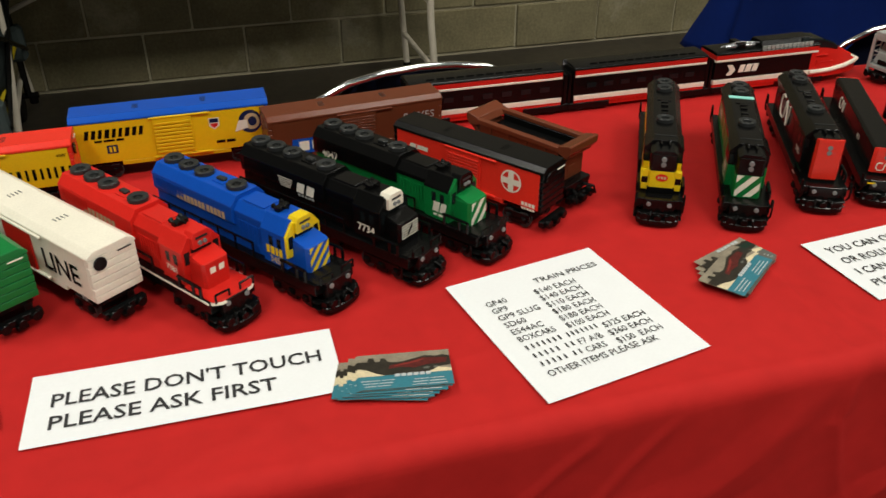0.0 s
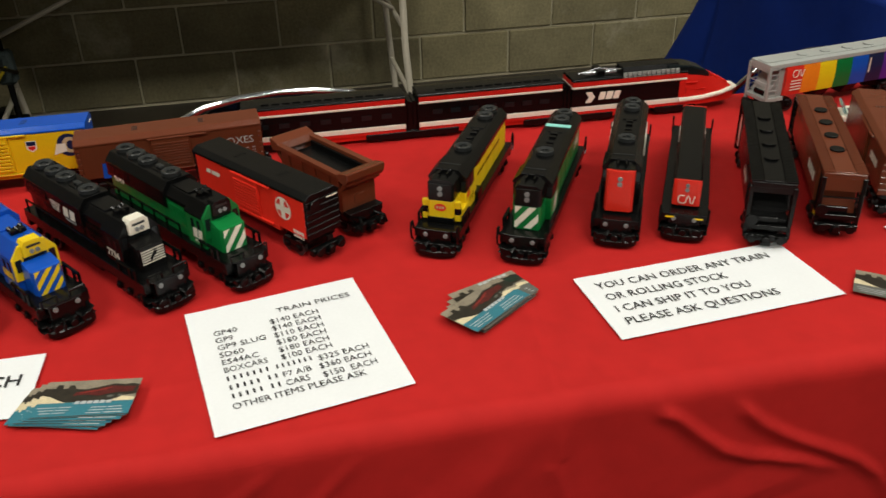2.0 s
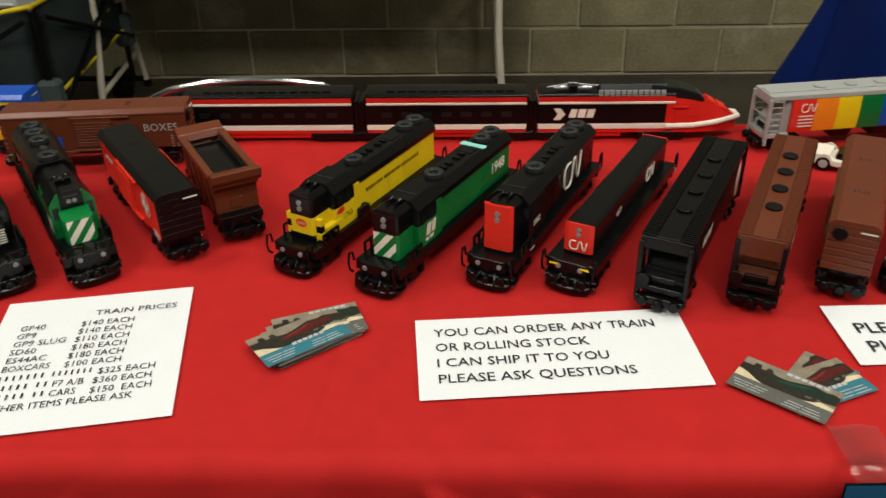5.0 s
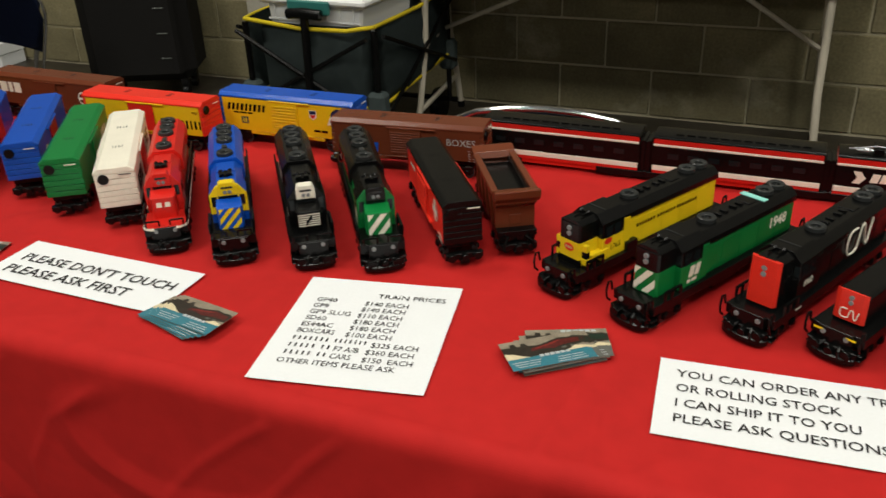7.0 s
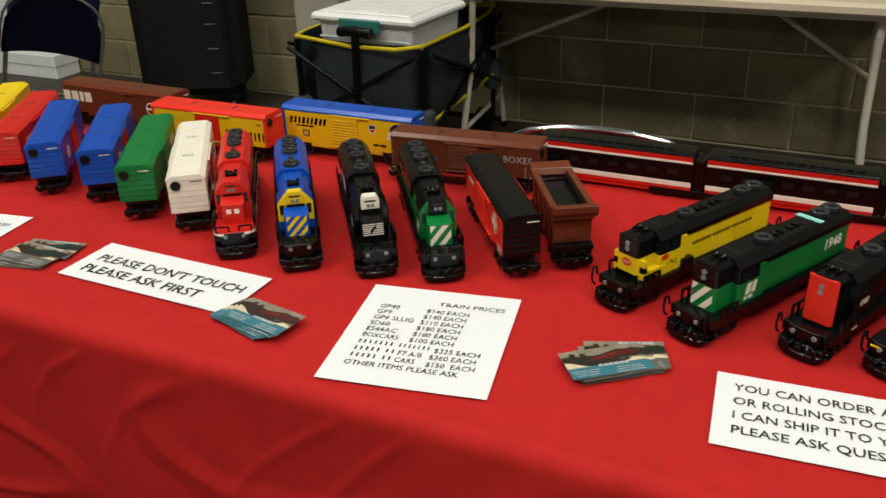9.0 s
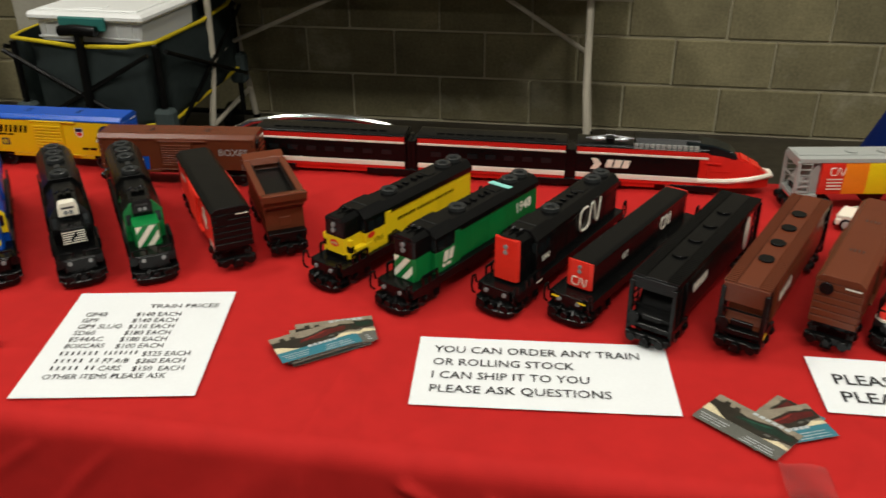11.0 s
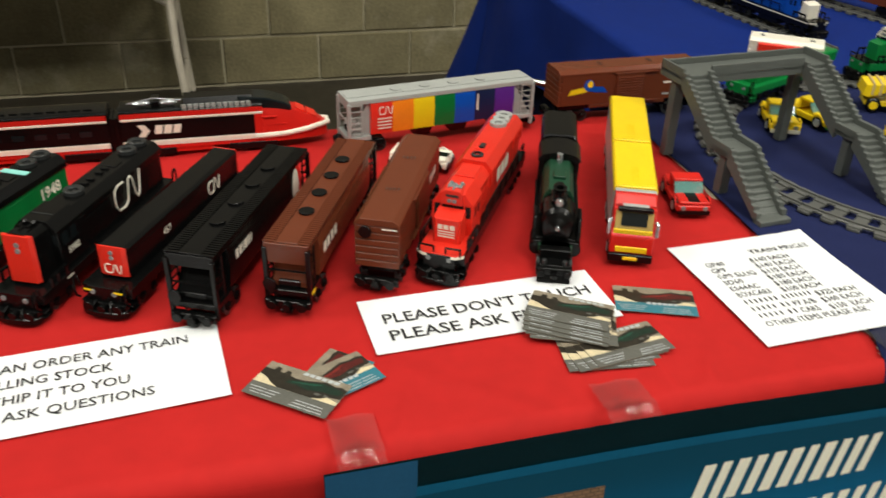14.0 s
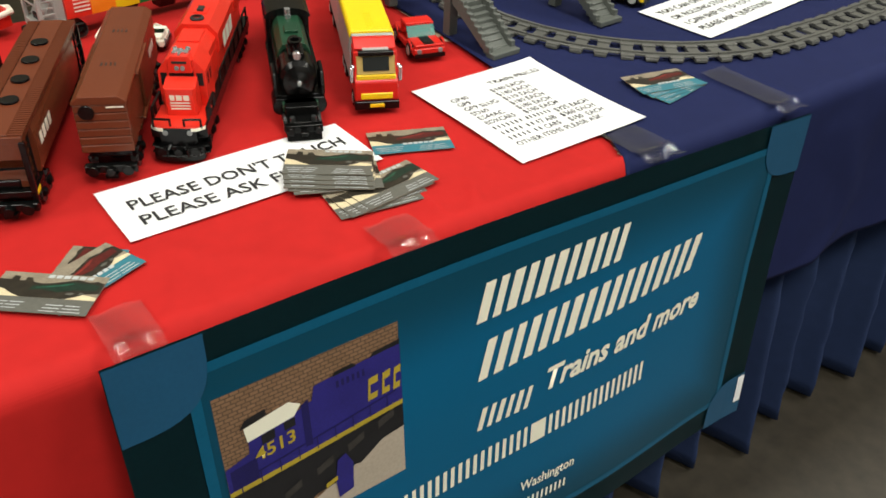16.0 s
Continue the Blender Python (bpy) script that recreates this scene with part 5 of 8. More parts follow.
def four_axle(m, label, hood, nose=None, low=None, cabroof="black", top="black", L=0.306, high=0.0868, cab=True, split=0.071, end=0.281, group=TRAINS):
    """An older high-nosed switcher; without a cab it is a slug, a low weighted car with a narrow plain hood."""
    nose = nose or hood
    ob = thing("toy_locomotive", label, "toy locomotive", m, group)
    h = L / 2
    D = 0.0315                                      # height of the deck

    def Y(d):
        """Place along the engine, from its front lamps."""
        return -h + 0.006 + d
    part("frame", B((-0.0285, 0.0285, Y(0.006), h - 0.008, 0.0195, D), (-0.0185, 0.0185, Y(0.0005), Y(0.0065), 0.0155, D + 0.002)), P["black"], ob)
    part("fuel_tank", B((-0.021, 0.021, -0.026, 0.030, 0.006, 0.0195), bev=0.002), P["black"], ob)
    for y in (Y(0.042), h - 0.046):
        bogie(ob, y, 2, 0.050)
    coupler(ob, -h + 0.0115, -1, 0.05, True)
    coupler(ob, h - 0.006, 1, 0.05)
    yn, yb, yc, yh = Y(0.0225), Y(0.054), Y(0.092), Y(end)
    hw = 0.0205 if cab else 0.0165
    if cab:
        zs = 0.0620
        plan = [(-0.0165, yn + 0.0035), (-0.0142, yn), (0.0142, yn), (0.0165, yn + 0.0035), (0.0165, yb), (-0.0165, yb)]
        part("nose", prism(plan, D, zs, "z", 0.0004), P[low or nose], ob)
        part("nose_top", prism(plan, zs, 0.0845, "z", 0.0004), P[nose], ob)
        part("nose_roof", prism([(-0.0163, 0.0845), (0.0163, 0.0845), (0.0105, 0.0890), (-0.0105, 0.0890)], yn + 0.001, yb, "y", 0.0005), P[top], ob)
        c = part("cab", B((-0.0240, 0.0240, yb, yc, D, 0.0600)), P[low or hood], ob)
        part("cab_upper", B((-0.0240, 0.0240, yb, yc, 0.0600, 0.0790)), P[nose if low else hood], c)
        for q in (-1, 1):
            for k in range(2):
                y0 = yb + 0.006 + k * 0.015
                part("side_window", B((min(q * 0.0226, q * 0.0243), max(q * 0.0226, q * 0.0243), y0, y0 + 0.0105, 0.0600, 0.0740), bev=0), P["window"], c)
            part("windshield", B((min(q * 0.0175, q * 0.0230), max(q * 0.0175, q * 0.0230), yb - 0.0007, yb + 0.002, 0.0630, 0.0750), bev=0), P["window"], c)
        part("cab_roof", prism([(-0.0247, 0.0770), (0.0247, 0.0770), (0.0247, 0.0795), (0.0140, 0.0905), (-0.0140, 0.0905), (-0.0247, 0.0795)], yb - 0.001, yc + 0.004, "y", 0.0006), P[cabroof], ob)
        for q in (-1, 1):
            part("hood_shoulder", B((min(q * 0.0165, q * 0.0238), max(q * 0.0165, q * 0.0238), yc, yc + 0.012, D, split + 0.004)), P[hood], ob)
        part("roof_seam", B((-0.0125, 0.0125, yb + 0.014, yb + 0.0155, 0.0902, 0.0911), bev=0), P["dark"], ob)
        hb = bmesh.new()
        for dx in (-0.005, 0.005):
            lathe([(0.0013, 0), (0.0013, 0.008), (0.0028, 0.012), (0, 0.012)], (dx, yb - 0.018, 0.0915), "y", 8, hb)
        box_into(hb, -0.0075, 0.0075, yb - 0.008, yb - 0.002, 0.0885, 0.0930, 0.0004)
        part("horn", hb, P["black"], ob)
        for dz in (0.0715, 0.0785):
            part("lamp_lens", puck(0.0032, 0.0022, (0, yn - 0.002, dz), "y", 12), P["clear"], ob)
    else:
        yc = yn + 0.003
    zs2 = split if cab else high - 0.009
    part("hood", B((-hw, hw, yc, yh, D, zs2)), P[hood], ob)
    if cab:
        crown = [(-hw, zs2 - 0.002), (hw, zs2 - 0.002), (0.0228, zs2 + 0.001), (0.0228, high - 0.0085), (0.0145, high), (-0.0145, high), (-0.0228, high - 0.0085), (-0.0228, zs2 + 0.001)]
    else:
        crown = [(-hw - 0.0004, zs2), (hw + 0.0004, zs2), (hw + 0.0004, high - 0.003), (hw - 0.003, high), (-hw + 0.003, high), (-hw - 0.0004, high - 0.003)]
    part("hood_top", prism(crown, yc + (0.004 if cab else 0), yh + 0.001, "y", 0.0004), P[top], ob)
    if cab:
        for d in (0.127, 0.2425, 0.2675):
            fan(ob, Y(d), high - 0.0003, 0.0112)
        for d in (0.146, 0.158, 0.176, 0.188):
            part("exhaust", B((-0.0045, 0.0045, Y(d), Y(d + 0.006), high - 0.0003, high + 0.0026)), P["black"], ob)
        part("hood_hatch", B((-0.0095, 0.0095, Y(0.198), Y(0.214), high - 0.0003, high + 0.0012)), P[top], ob)
        for q in (-1, 1):
            for k in range(5):
                part("hood_door", B((min(q * 0.0204, q * 0.0210), max(q * 0.0204, q * 0.0210), Y(0.098 + 0.036 * k), Y(0.130 + 0.036 * k), D + 0.003, zs2 - 0.005), bev=0.0003), P[hood], ob)
    for q in (-1, 1):
        x = q * 0.0280
        if cab:
            rail_set(ob, [(x, Y(0.024), D + 0.011), (x, yb - 0.002, D + 0.011)], [((x, y, D), (x, y, D + 0.011)) for y in (Y(0.024), Y(0.036), yb - 0.003)], 0.0018)
        part("step", B((min(q * 0.020, q * 0.0295), max(q * 0.020, q * 0.0295), Y(0.003), Y(0.015), 0.006, 0.0075), (min(q * 0.020, q * 0.0295), max(q * 0.020, q * 0.0295), Y(0.003), Y(0.017), 0.012, 0.0135), (min(q * 0.024, q * 0.0295), max(q * 0.024, q * 0.0295), Y(0.014), Y(0.017), 0.006, 0.0195)), P["black"], ob)
        headlight(ob, q * 0.0124, Y(0.002), 0.0272)
        for e, y0 in ((-1, Y(0.003)), (1, h - 0.010)):
            bm = tube([(x, y0, D), (x * 1.02, y0 + e * 0.002, D + 0.011), (x * 1.02, y0 + e * 0.007, D + 0.012), (x * 1.02, y0 + e * 0.0095, D + 0.001), (x * 1.02, y0 + e * 0.008, D - 0.008), (x, y0 + e * 0.003, D - 0.013)], 0.0014, 6)
            part("grab_iron", bm, P["black"], ob)
    return ob


def stripes(root, x0, x1, z0, z1, y, n, material, slope=1.0):
    """Slanted safety stripes on a front panel, clipped to its outline."""
    w, hgt = x1 - x0, z1 - z0
    bm = bmesh.new()
    run = hgt * slope
    pitch = (w + run) / n
    for k in range(n):
        a = x0 - run + k * pitch
        quad = [(a, z0), (a + pitch * 0.5, z0), (a + pitch * 0.5 + run, z1), (a + run, z1)]
        for axis, lim, keep in ((0, x0, 1), (0, x1, -1)):
            out = []
            for i in range(len(quad)):
                p, q = quad[i - 1], quad[i]
                pin, qin = (p[axis] - lim) * keep >= 0, (q[axis] - lim) * keep >= 0
                if pin != qin:
                    t = (lim - p[axis]) / (q[axis] - p[axis])
                    out.append((p[0] + t * (q[0] - p[0]), p[1] + t * (q[1] - p[1])))
                if qin:
                    out.append(q)
            quad = out
            if not quad:
                break
        if len(quad) > 2:
            bm.faces.new([bm.verts.new((px, y, pz)) for px, pz in quad])
    return part("safety_stripes", bm, material, root)


def cover_hopper(m, label, body, roof, L=0.285, bands=None, hatches=True, W=0.058, H=0.092, group=TRAINS, cage="black"):
    """A covered hopper: bulging sides, ribbed roof walk, hatches, open ends with ladders and slope sheets."""
    ob = thing("toy_hopper_car", label, "toy train car", m, group)
    h = L / 2
    hb = h - 0.036
    n = 10
    side = [(W / 2 * (0.93 + 0.07 * math.sin(math.pi * k / n)) * (1 if k < n else 0.97), 0.028 + (H - 0.036) * k / n) for k in range(n + 1)]
    prof = side + [(-x, z) for x, z in reversed(side)]
    if bands:
        seg = 2 * hb / len(bands)
        for k, c in enumerate(bands):
            part("colour_band", smooth(prism(prof, -hb + k * seg, -hb + (k + 1) * seg, "y"), 50), P[c], ob)
    else:
        part("body", smooth(prism(prof, -hb, hb, "y"), 50), P[body], ob)
    for e in (-1, 1):
        y0, y1 = e * hb, e * (h - 0.008)
        part("slope_sheet", prism([(y0, H - 0.012), (y0 + e * 0.004, H - 0.012), (y1, 0.034), (y1, 0.028), (y0, 0.028)], -W / 2 + 0.006, W / 2 - 0.006, "x"), P[body], ob)
        part("end_platform", B((-W / 2, W / 2, min(y0, e * h), max(y0, e * h), 0.021, 0.0275)), P[cage], ob)
        for s in (-1, 1):
            x = s * (W / 2 - 0.002)
            bm = B((min(x - 0.0025, x + 0.0025), max(x - 0.0025, x + 0.0025), min(e * (h - 0.005), e * h), max(e * (h - 0.005), e * h), 0.010, H - 0.008))
            part("corner_post", bm, P[cage], ob)
            lad = part("ladder", tube([(x, e * (hb + 0.014), 0.016), (x, e * (hb + 0.014), H - 0.010)], 0.0013, 5), P[cage], ob)
            rung = shared("rung", lambda: tube([(0, -0.010, 0), (0, 0.010, 0)], 0.0010, 5), P[cage])
            for k in range(7):
                piece("rung", rung, lad, Matrix.Translation((x, e * (h - 0.012), 0.022 + k * 0.0088)))
        hd = 0.026 if cage != body or body == "brown" else 0.017
        part("end_header", B((-W / 2 + 0.004, W / 2 - 0.004, min(e * (h - 0.007), e * (h - 0.002)), max(e * (h - 0.007), e * (h - 0.002)), H - hd, H - 0.009)), P[body], ob)
        part("end_rail", tube([(-W / 2 + 0.003, e * (h - 0.003), 0.050), (W / 2 - 0.003, e * (h - 0.003), 0.050)], 0.0012, 5), P[cage], ob)
        part("brake_gear", B((-0.012, 0.012, min(e * (h - 0.014), e * (h - 0.006)), max(e * (h - 0.014), e * (h - 0.006)), 0.0275, 0.036), bev=0.001), P["black"], ob)
        bogie(ob, e * (h - 0.040))
        coupler(ob, e * (h - 0.004), e)
        if e < 0:
            brake_wheel(ob, -0.019, -h, 0.034)
    part("roof", B((-W / 2 + 0.001, W / 2 - 0.001, -h + 0.002, h - 0.002, H - 0.010, H - 0.0032)), P[roof], ob)
    rib = bmesh.new()
    k = -h + 0.004 if hatches != "grey" else h
    while k < h - 0.005:
        for s in (-1, 1):
            box_into(rib, min(s * 0.0125, s * (W / 2)), max(s * 0.0125, s * (W / 2)), k, k + 0.0026, H - 0.0032, H - 0.0014)
        k += 0.0044
    if rib.verts:
        tagged(part("roof_walk", rib, P[roof], ob), kind="stuff")
    else:
        rib.free()
    part("roof_centre", B((-0.0118, 0.0118, -h + 0.004, h - 0.004, H - 0.0032, H - 0.0016)), P[roof], ob)
    if hatches:
        for k in range(4):
            part("hatch", smooth(puck(0.0088, 0.0026, (0, -0.0705 + k * 0.047, H - 0.0018), "z", 20), 40), P["black"] if hatches is True else P[hatches], ob)
    for k in (-0.03, 0.03):
        part("discharge_chute", prism([(-0.022, 0.028), (0.022, 0.028), (0.010, 0.010), (-0.010, 0.010)], k - 0.012, k + 0.012, "y"), P[body if body != "grey" else "black"], ob)
    return ob


WHITE, BLACKP, GOLD = P["white"], P["black"], P["yellow"]


def ribbon_mark(root, m, k, mat=None):
    """A looping white ribbon emblem."""
    pts = ((-0.005, 0.010), (-0.013, 0.0105), (-0.0175, 0.008), (-0.019, 0.002), (-0.0185, -0.005), (-0.015, -0.010), (-0.006, -0.0105), (-0.001, -0.008), (0.0005, 0.0), (0.0025, 0.009), (0.0055, 0.0105), (0.008, 0.007), (0.011, -0.007), (0.0135, -0.0105), (0.0165, -0.008), (0.020, 0.0105))
    return part("emblem", smooth(tube([m @ Vector((x * k, y * k, 0)) for x, y in pts], 0.00105 * k ** 0.5, 5)), mat or WHITE, root)



def both(fn):
    for s in (-1, 1):
        fn(s)


# boxcars of the fan, from the table's far end inwards
c = boxcar(heading(-1.327, 0.350, -1.472, 0.566), "yellow brick-built boxcar with a planked end", L=0.262, body="yellow")
both(lambda s: decal(c, on_side(s, 0.0279, 0.065, 0.055), 0.03, 0.02, P["brown"], "emblem", 16))
c = boxcar(heading(-1.2185, 0.323, -1.3585, 0.5375), "red brick-built boxcar with a planked end", L=0.262, body="red")
both(lambda s: bars(c, on_side(s, 0.0279, -0.075 * 1, 0.058), [0.008, 0.008, 0.008, 0.008], 0.014, 0.003, WHITE))
for fx, fy, rx, ry in ((-1.100, 0.303, -1.274, 0.511), (-0.993, 0.309, -1.158, 0.528)):
    c = boxcar(heading(fx, fy, rx, ry), "blue brick-built boxcar with a planked end", L=0.262, body="blue", door="red")
    both(lambda s: decal(c, on_side(s, 0.0279, -0.075, 0.052), 0.028, 0.022, WHITE, "emblem", 16))
c = boxcar(heading(-0.886, 0.283, -1.033, 0.4985), "green brick-built boxcar with a planked end", L=0.262, body="green")
both(lambda s: bars(c, on_side(s, 0.0279, 0.075, 0.058), [0.008, 0.009, 0.007, 0.008], 0.013, 0.003, WHITE))
c = boxcar(heading(-0.780, 0.276, -0.9435, 0.4935), "white boxcar with red door and large black letters", L=0.266, body="white", door="red")
letters(c, "LINE", 0.034, on_side(-1, 0.0281, -0.076, 0.052), BLACKP, bold=0.0006)
letters(c, "LINE", 0.034, on_side(1, 0.0281, 0.076, 0.052), BLACKP, bold=0.0006)
both(lambda s: bars(c, on_side(s, 0.0281, s * -0.080, 0.052), [0.017, 0.018, 0.018], 0.024, 0.005, BLACKP))
both(lambda s: bars(c, on_side(s, 0.0281, s * 0.11, 0.029), [0.003, 0.003], 0.006, 0.002, P["grey"]))
# six-axle locomotives
cp = six_axle(headed(-0.6665, 0.2325, -0.822, 0.451, 0.312), "bright red six-axle locomotive with white sill stripe", "red", trim="white", sill=True, deck="red", L=0.312)
for s in (-1, 1):
    letters(cp, "7381", 0.010, on_side(s, 0.0245, -0.079, 0.051), WHITE, bold=0.0002)
    bars(cp, on_side(s, 0.0246, 0.048, 0.0685), [0.0055] * 8, 0.0085, 0.0022, P["tan"])
bars(cp, on_front(0, -0.1228, 0.0570), [0.0070, 0.0070], 0.0070, 0.0040, WHITE)
lk = six_axle(headed(-0.5605, 0.235, -0.7145, 0.447, 0.308), "blue six-axle locomotive with yellow cab front and striped nose", "blue", brow="yellow", visor="yellow", L=0.308)
stripes(lk, -0.0138, 0.0138, 0.0375, 0.0660, -0.1208, 4, GOLD, 0.9)
for s in (-1, 1):
    bars(lk, on_side(s, 0.0246, 0.044, 0.0690), [0.005] * 8 + [0.0, 0.005, 0.005, 0.005, 0.005, 0.005], 0.009, 0.0016, P["tan"])
    bars(lk, on_side(s, 0.0245, -0.077, 0.053), [0.005, 0.006, 0.004, 0.005], 0.010, 0.0016, GOLD)
    letters(lk, "345", 0.011, on_side(s, 0.0245, -0.077, 0.0415), P["tan"], bold=0.0003)
ns = six_axle(headed(-0.456, 0.259, -0.613, 0.473, 0.310), "black six-axle locomotive with a white cab front", "black", brow="white", L=0.310)
for k in range(6):
    decal(ns, on_front(0.0, -0.1218, 0.0470 + k * 0.0030), 0.0275, 0.0015, WHITE, "nose_stripe")
polygon(ns, on_front(0, -0.1221, 0.0545), [(-0.004, -0.008), (0.001, -0.001), (0.004, 0.001), (0.004, 0.008), (0.0, 0.003), (-0.004, -0.002)], BLACKP, "emblem")
for s in (-1, 1):
    letters(ns, "7734", 0.013, on_side(s, 0.0245, -0.078, 0.050), WHITE, bold=0.0003)
    bars(ns, on_side(s, 0.0246, 0.018, 0.0690), [0.012, 0.012], 0.013, 0.004, WHITE, slant=0.25)
    bars(ns, on_side(s, 0.0246, 0.016, 0.0595), [0.004] * 5, 0.003, 0.0016, P["grey"])
    for k in range(5):
        decal(ns, on_side(s, 0.0246, 0.018 - s * 0.032, 0.0640 + 0.0026 * k), 0.017 + 0.002 * k, 0.0012, WHITE, "flank_stripe")
bn = six_axle(headed(-0.3685, 0.2815, -0.517, 0.498, 0.308), "green and black six-axle locomotive with white nose stripes", "green", top="black", cabroof="black", brow="black", L=0.308)
stripes(bn, -0.0138, 0.0138, 0.0375, 0.0655, -0.1208, 3, WHITE, 0.8)
for s in (-1, 1):
    letters(bn, "4047", 0.014, on_side(s, 0.0246, 0.100, 0.0660), WHITE, bold=0.0003)
    bars(bn, on_side(s, 0.0245, -0.080, 0.0525), [0.009, 0.008], 0.013, 0.002, WHITE, slant=0.2)
    bars(bn, on_side(s, 0.0245, -0.080, 0.0420), [0.005, 0.008], 0.003, 0.002, WHITE)

# red and black boxcar, short open hopper
c = boxcar(heading(-0.280, 0.330, -0.417, 0.522), "red boxcar with black roof and ends and a round white emblem", L=0.236, body="bright", roof="black", ends="black", ribbed=True, W=0.050, H=0.0870)
for s in (-1, 1):
    m_ = on_side(s, 0.0254, s * 0.072, 0.058)
    decal(c, m_, 0.030, 0.030, WHITE, "emblem", 24)
    decal(c, on_side(s, 0.0256, s * 0.072, 0.058), 0.026, 0.026, P["bright"], "emblem", 24)
    decal(c, on_side(s, 0.0258, s * 0.072, 0.058), 0.008, 0.027, WHITE, "emblem")
    decal(c, on_side(s, 0.0260, s * 0.072, 0.058), 0.027, 0.008, WHITE, "emblem")
    bars(c, on_side(s, 0.0254, s * 0.098, 0.034), [0.004, 0.004, 0.004, 0.004], 0.005, 0.0012, WHITE)
    bars(c, on_side(s, 0.0254, s * 0.098, 0.028), [0.003] * 5, 0.003, 0.001, WHITE)
    bars(c, on_side(s, 0.0254, s * -0.075, 0.062), [0.010, 0.018], 0.006, 0.002, WHITE, slant=0.3)


def ore_hopper(m):
    ob = thing("toy_hopper_car", "reddish brown open hopper car with flared rim and dark load", "toy train car", m, TRAINS)
    h = 0.086
    part("frame", B((-0.024, 0.024, -h + 0.004, h - 0.004, 0.0185, 0.026)), P["black"], ob)
    for e in (-1, 1):
        y0 = e * (h - 0.022)
        part("end_wall", prism([(y0, 0.028), (y0 + e * 0.004, 0.028), (y0 + e * 0.004, 0.060), (y0 + e * 0.016, 0.070), (y0 + e * 0.016, 0.0755), (y0 + e * 0.010, 0.0755), (y0, 0.062)], -0.026, 0.026, "x", 0.0005), P["brown"], ob)
        part("rim", prism([(y0 - e * 0.002, 0.0765), (y0 + e * 0.016, 0.0720), (y0 + e * 0.0215, 0.0790), (y0 + e * 0.0225, 0.0885), (y0 + e * 0.0195, 0.0890), (y0 + e * 0.003, 0.0850)], -0.0295, 0.0295, "x", 0.0005), P["brown"], ob)
        part("hatch_plate", B((-0.008, 0.008, min(y0 + e * 0.003, y0 + e * 0.0055), max(y0 + e * 0.003, y0 + e * 0.0055), 0.036, 0.050)), P["brown"], ob)
        bogie(ob, e * (h - 0.034))
        coupler(ob, e * (h - 0.006), e)
        part("end_sill", B((-0.026, 0.026, min(e * (h - 0.020), e * (h - 0.004)), max(e * (h - 0.020), e * (h - 0.004)), 0.024, 0.032)), P["black"], ob)
        for s in (-1, 1):
            part("hose", tube([(s * 0.012, e * (h - 0.004), 0.024), (s * 0.018, e * (h + 0.008), 0.022), (s * 0.020, e * (h + 0.010), 0.012)], 0.002, 6), P["black"], ob)
    for s in (-1, 1):
        part("side_wall", prism([(s * 0.020, 0.028), (s * 0.0235, 0.028), (s * 0.0275, 0.074), (s * 0.0275, 0.078), (s * 0.0235, 0.078)], -h + 0.022, h - 0.022, "y", 0.0004), P["brown"], ob)
        part("rim", B((min(s * 0.021, s * 0.030), max(s * 0.021, s * 0.030), -h + 0.018, h - 0.018, 0.077, 0.0835)), P["brown"], ob)
        for k in range(4):
            yy = -0.045 + k * 0.03
            part("side_rib", prism([(s * 0.0240, 0.028), (s * 0.0262, 0.028), (s * 0.0292, 0.077), (s * 0.0262, 0.077)], yy - 0.002, yy + 0.002, "y"), P["brown"], ob)
    part("load", B((-0.0225, 0.0225, -h + 0.024, h - 0.024, 0.030, 0.0705), bev=0.002), P["black"], ob)
    part("inner_panel", B((0.0175, 0.021, -h + 0.026, h - 0.026, 0.058, 0.079), (-0.021, -0.0175, -h + 0.026, h - 0.026, 0.058, 0.079)), P["black"], ob)
    return ob


ore_hopper(heading(-0.2225, 0.3745, -0.3105, 0.5225))

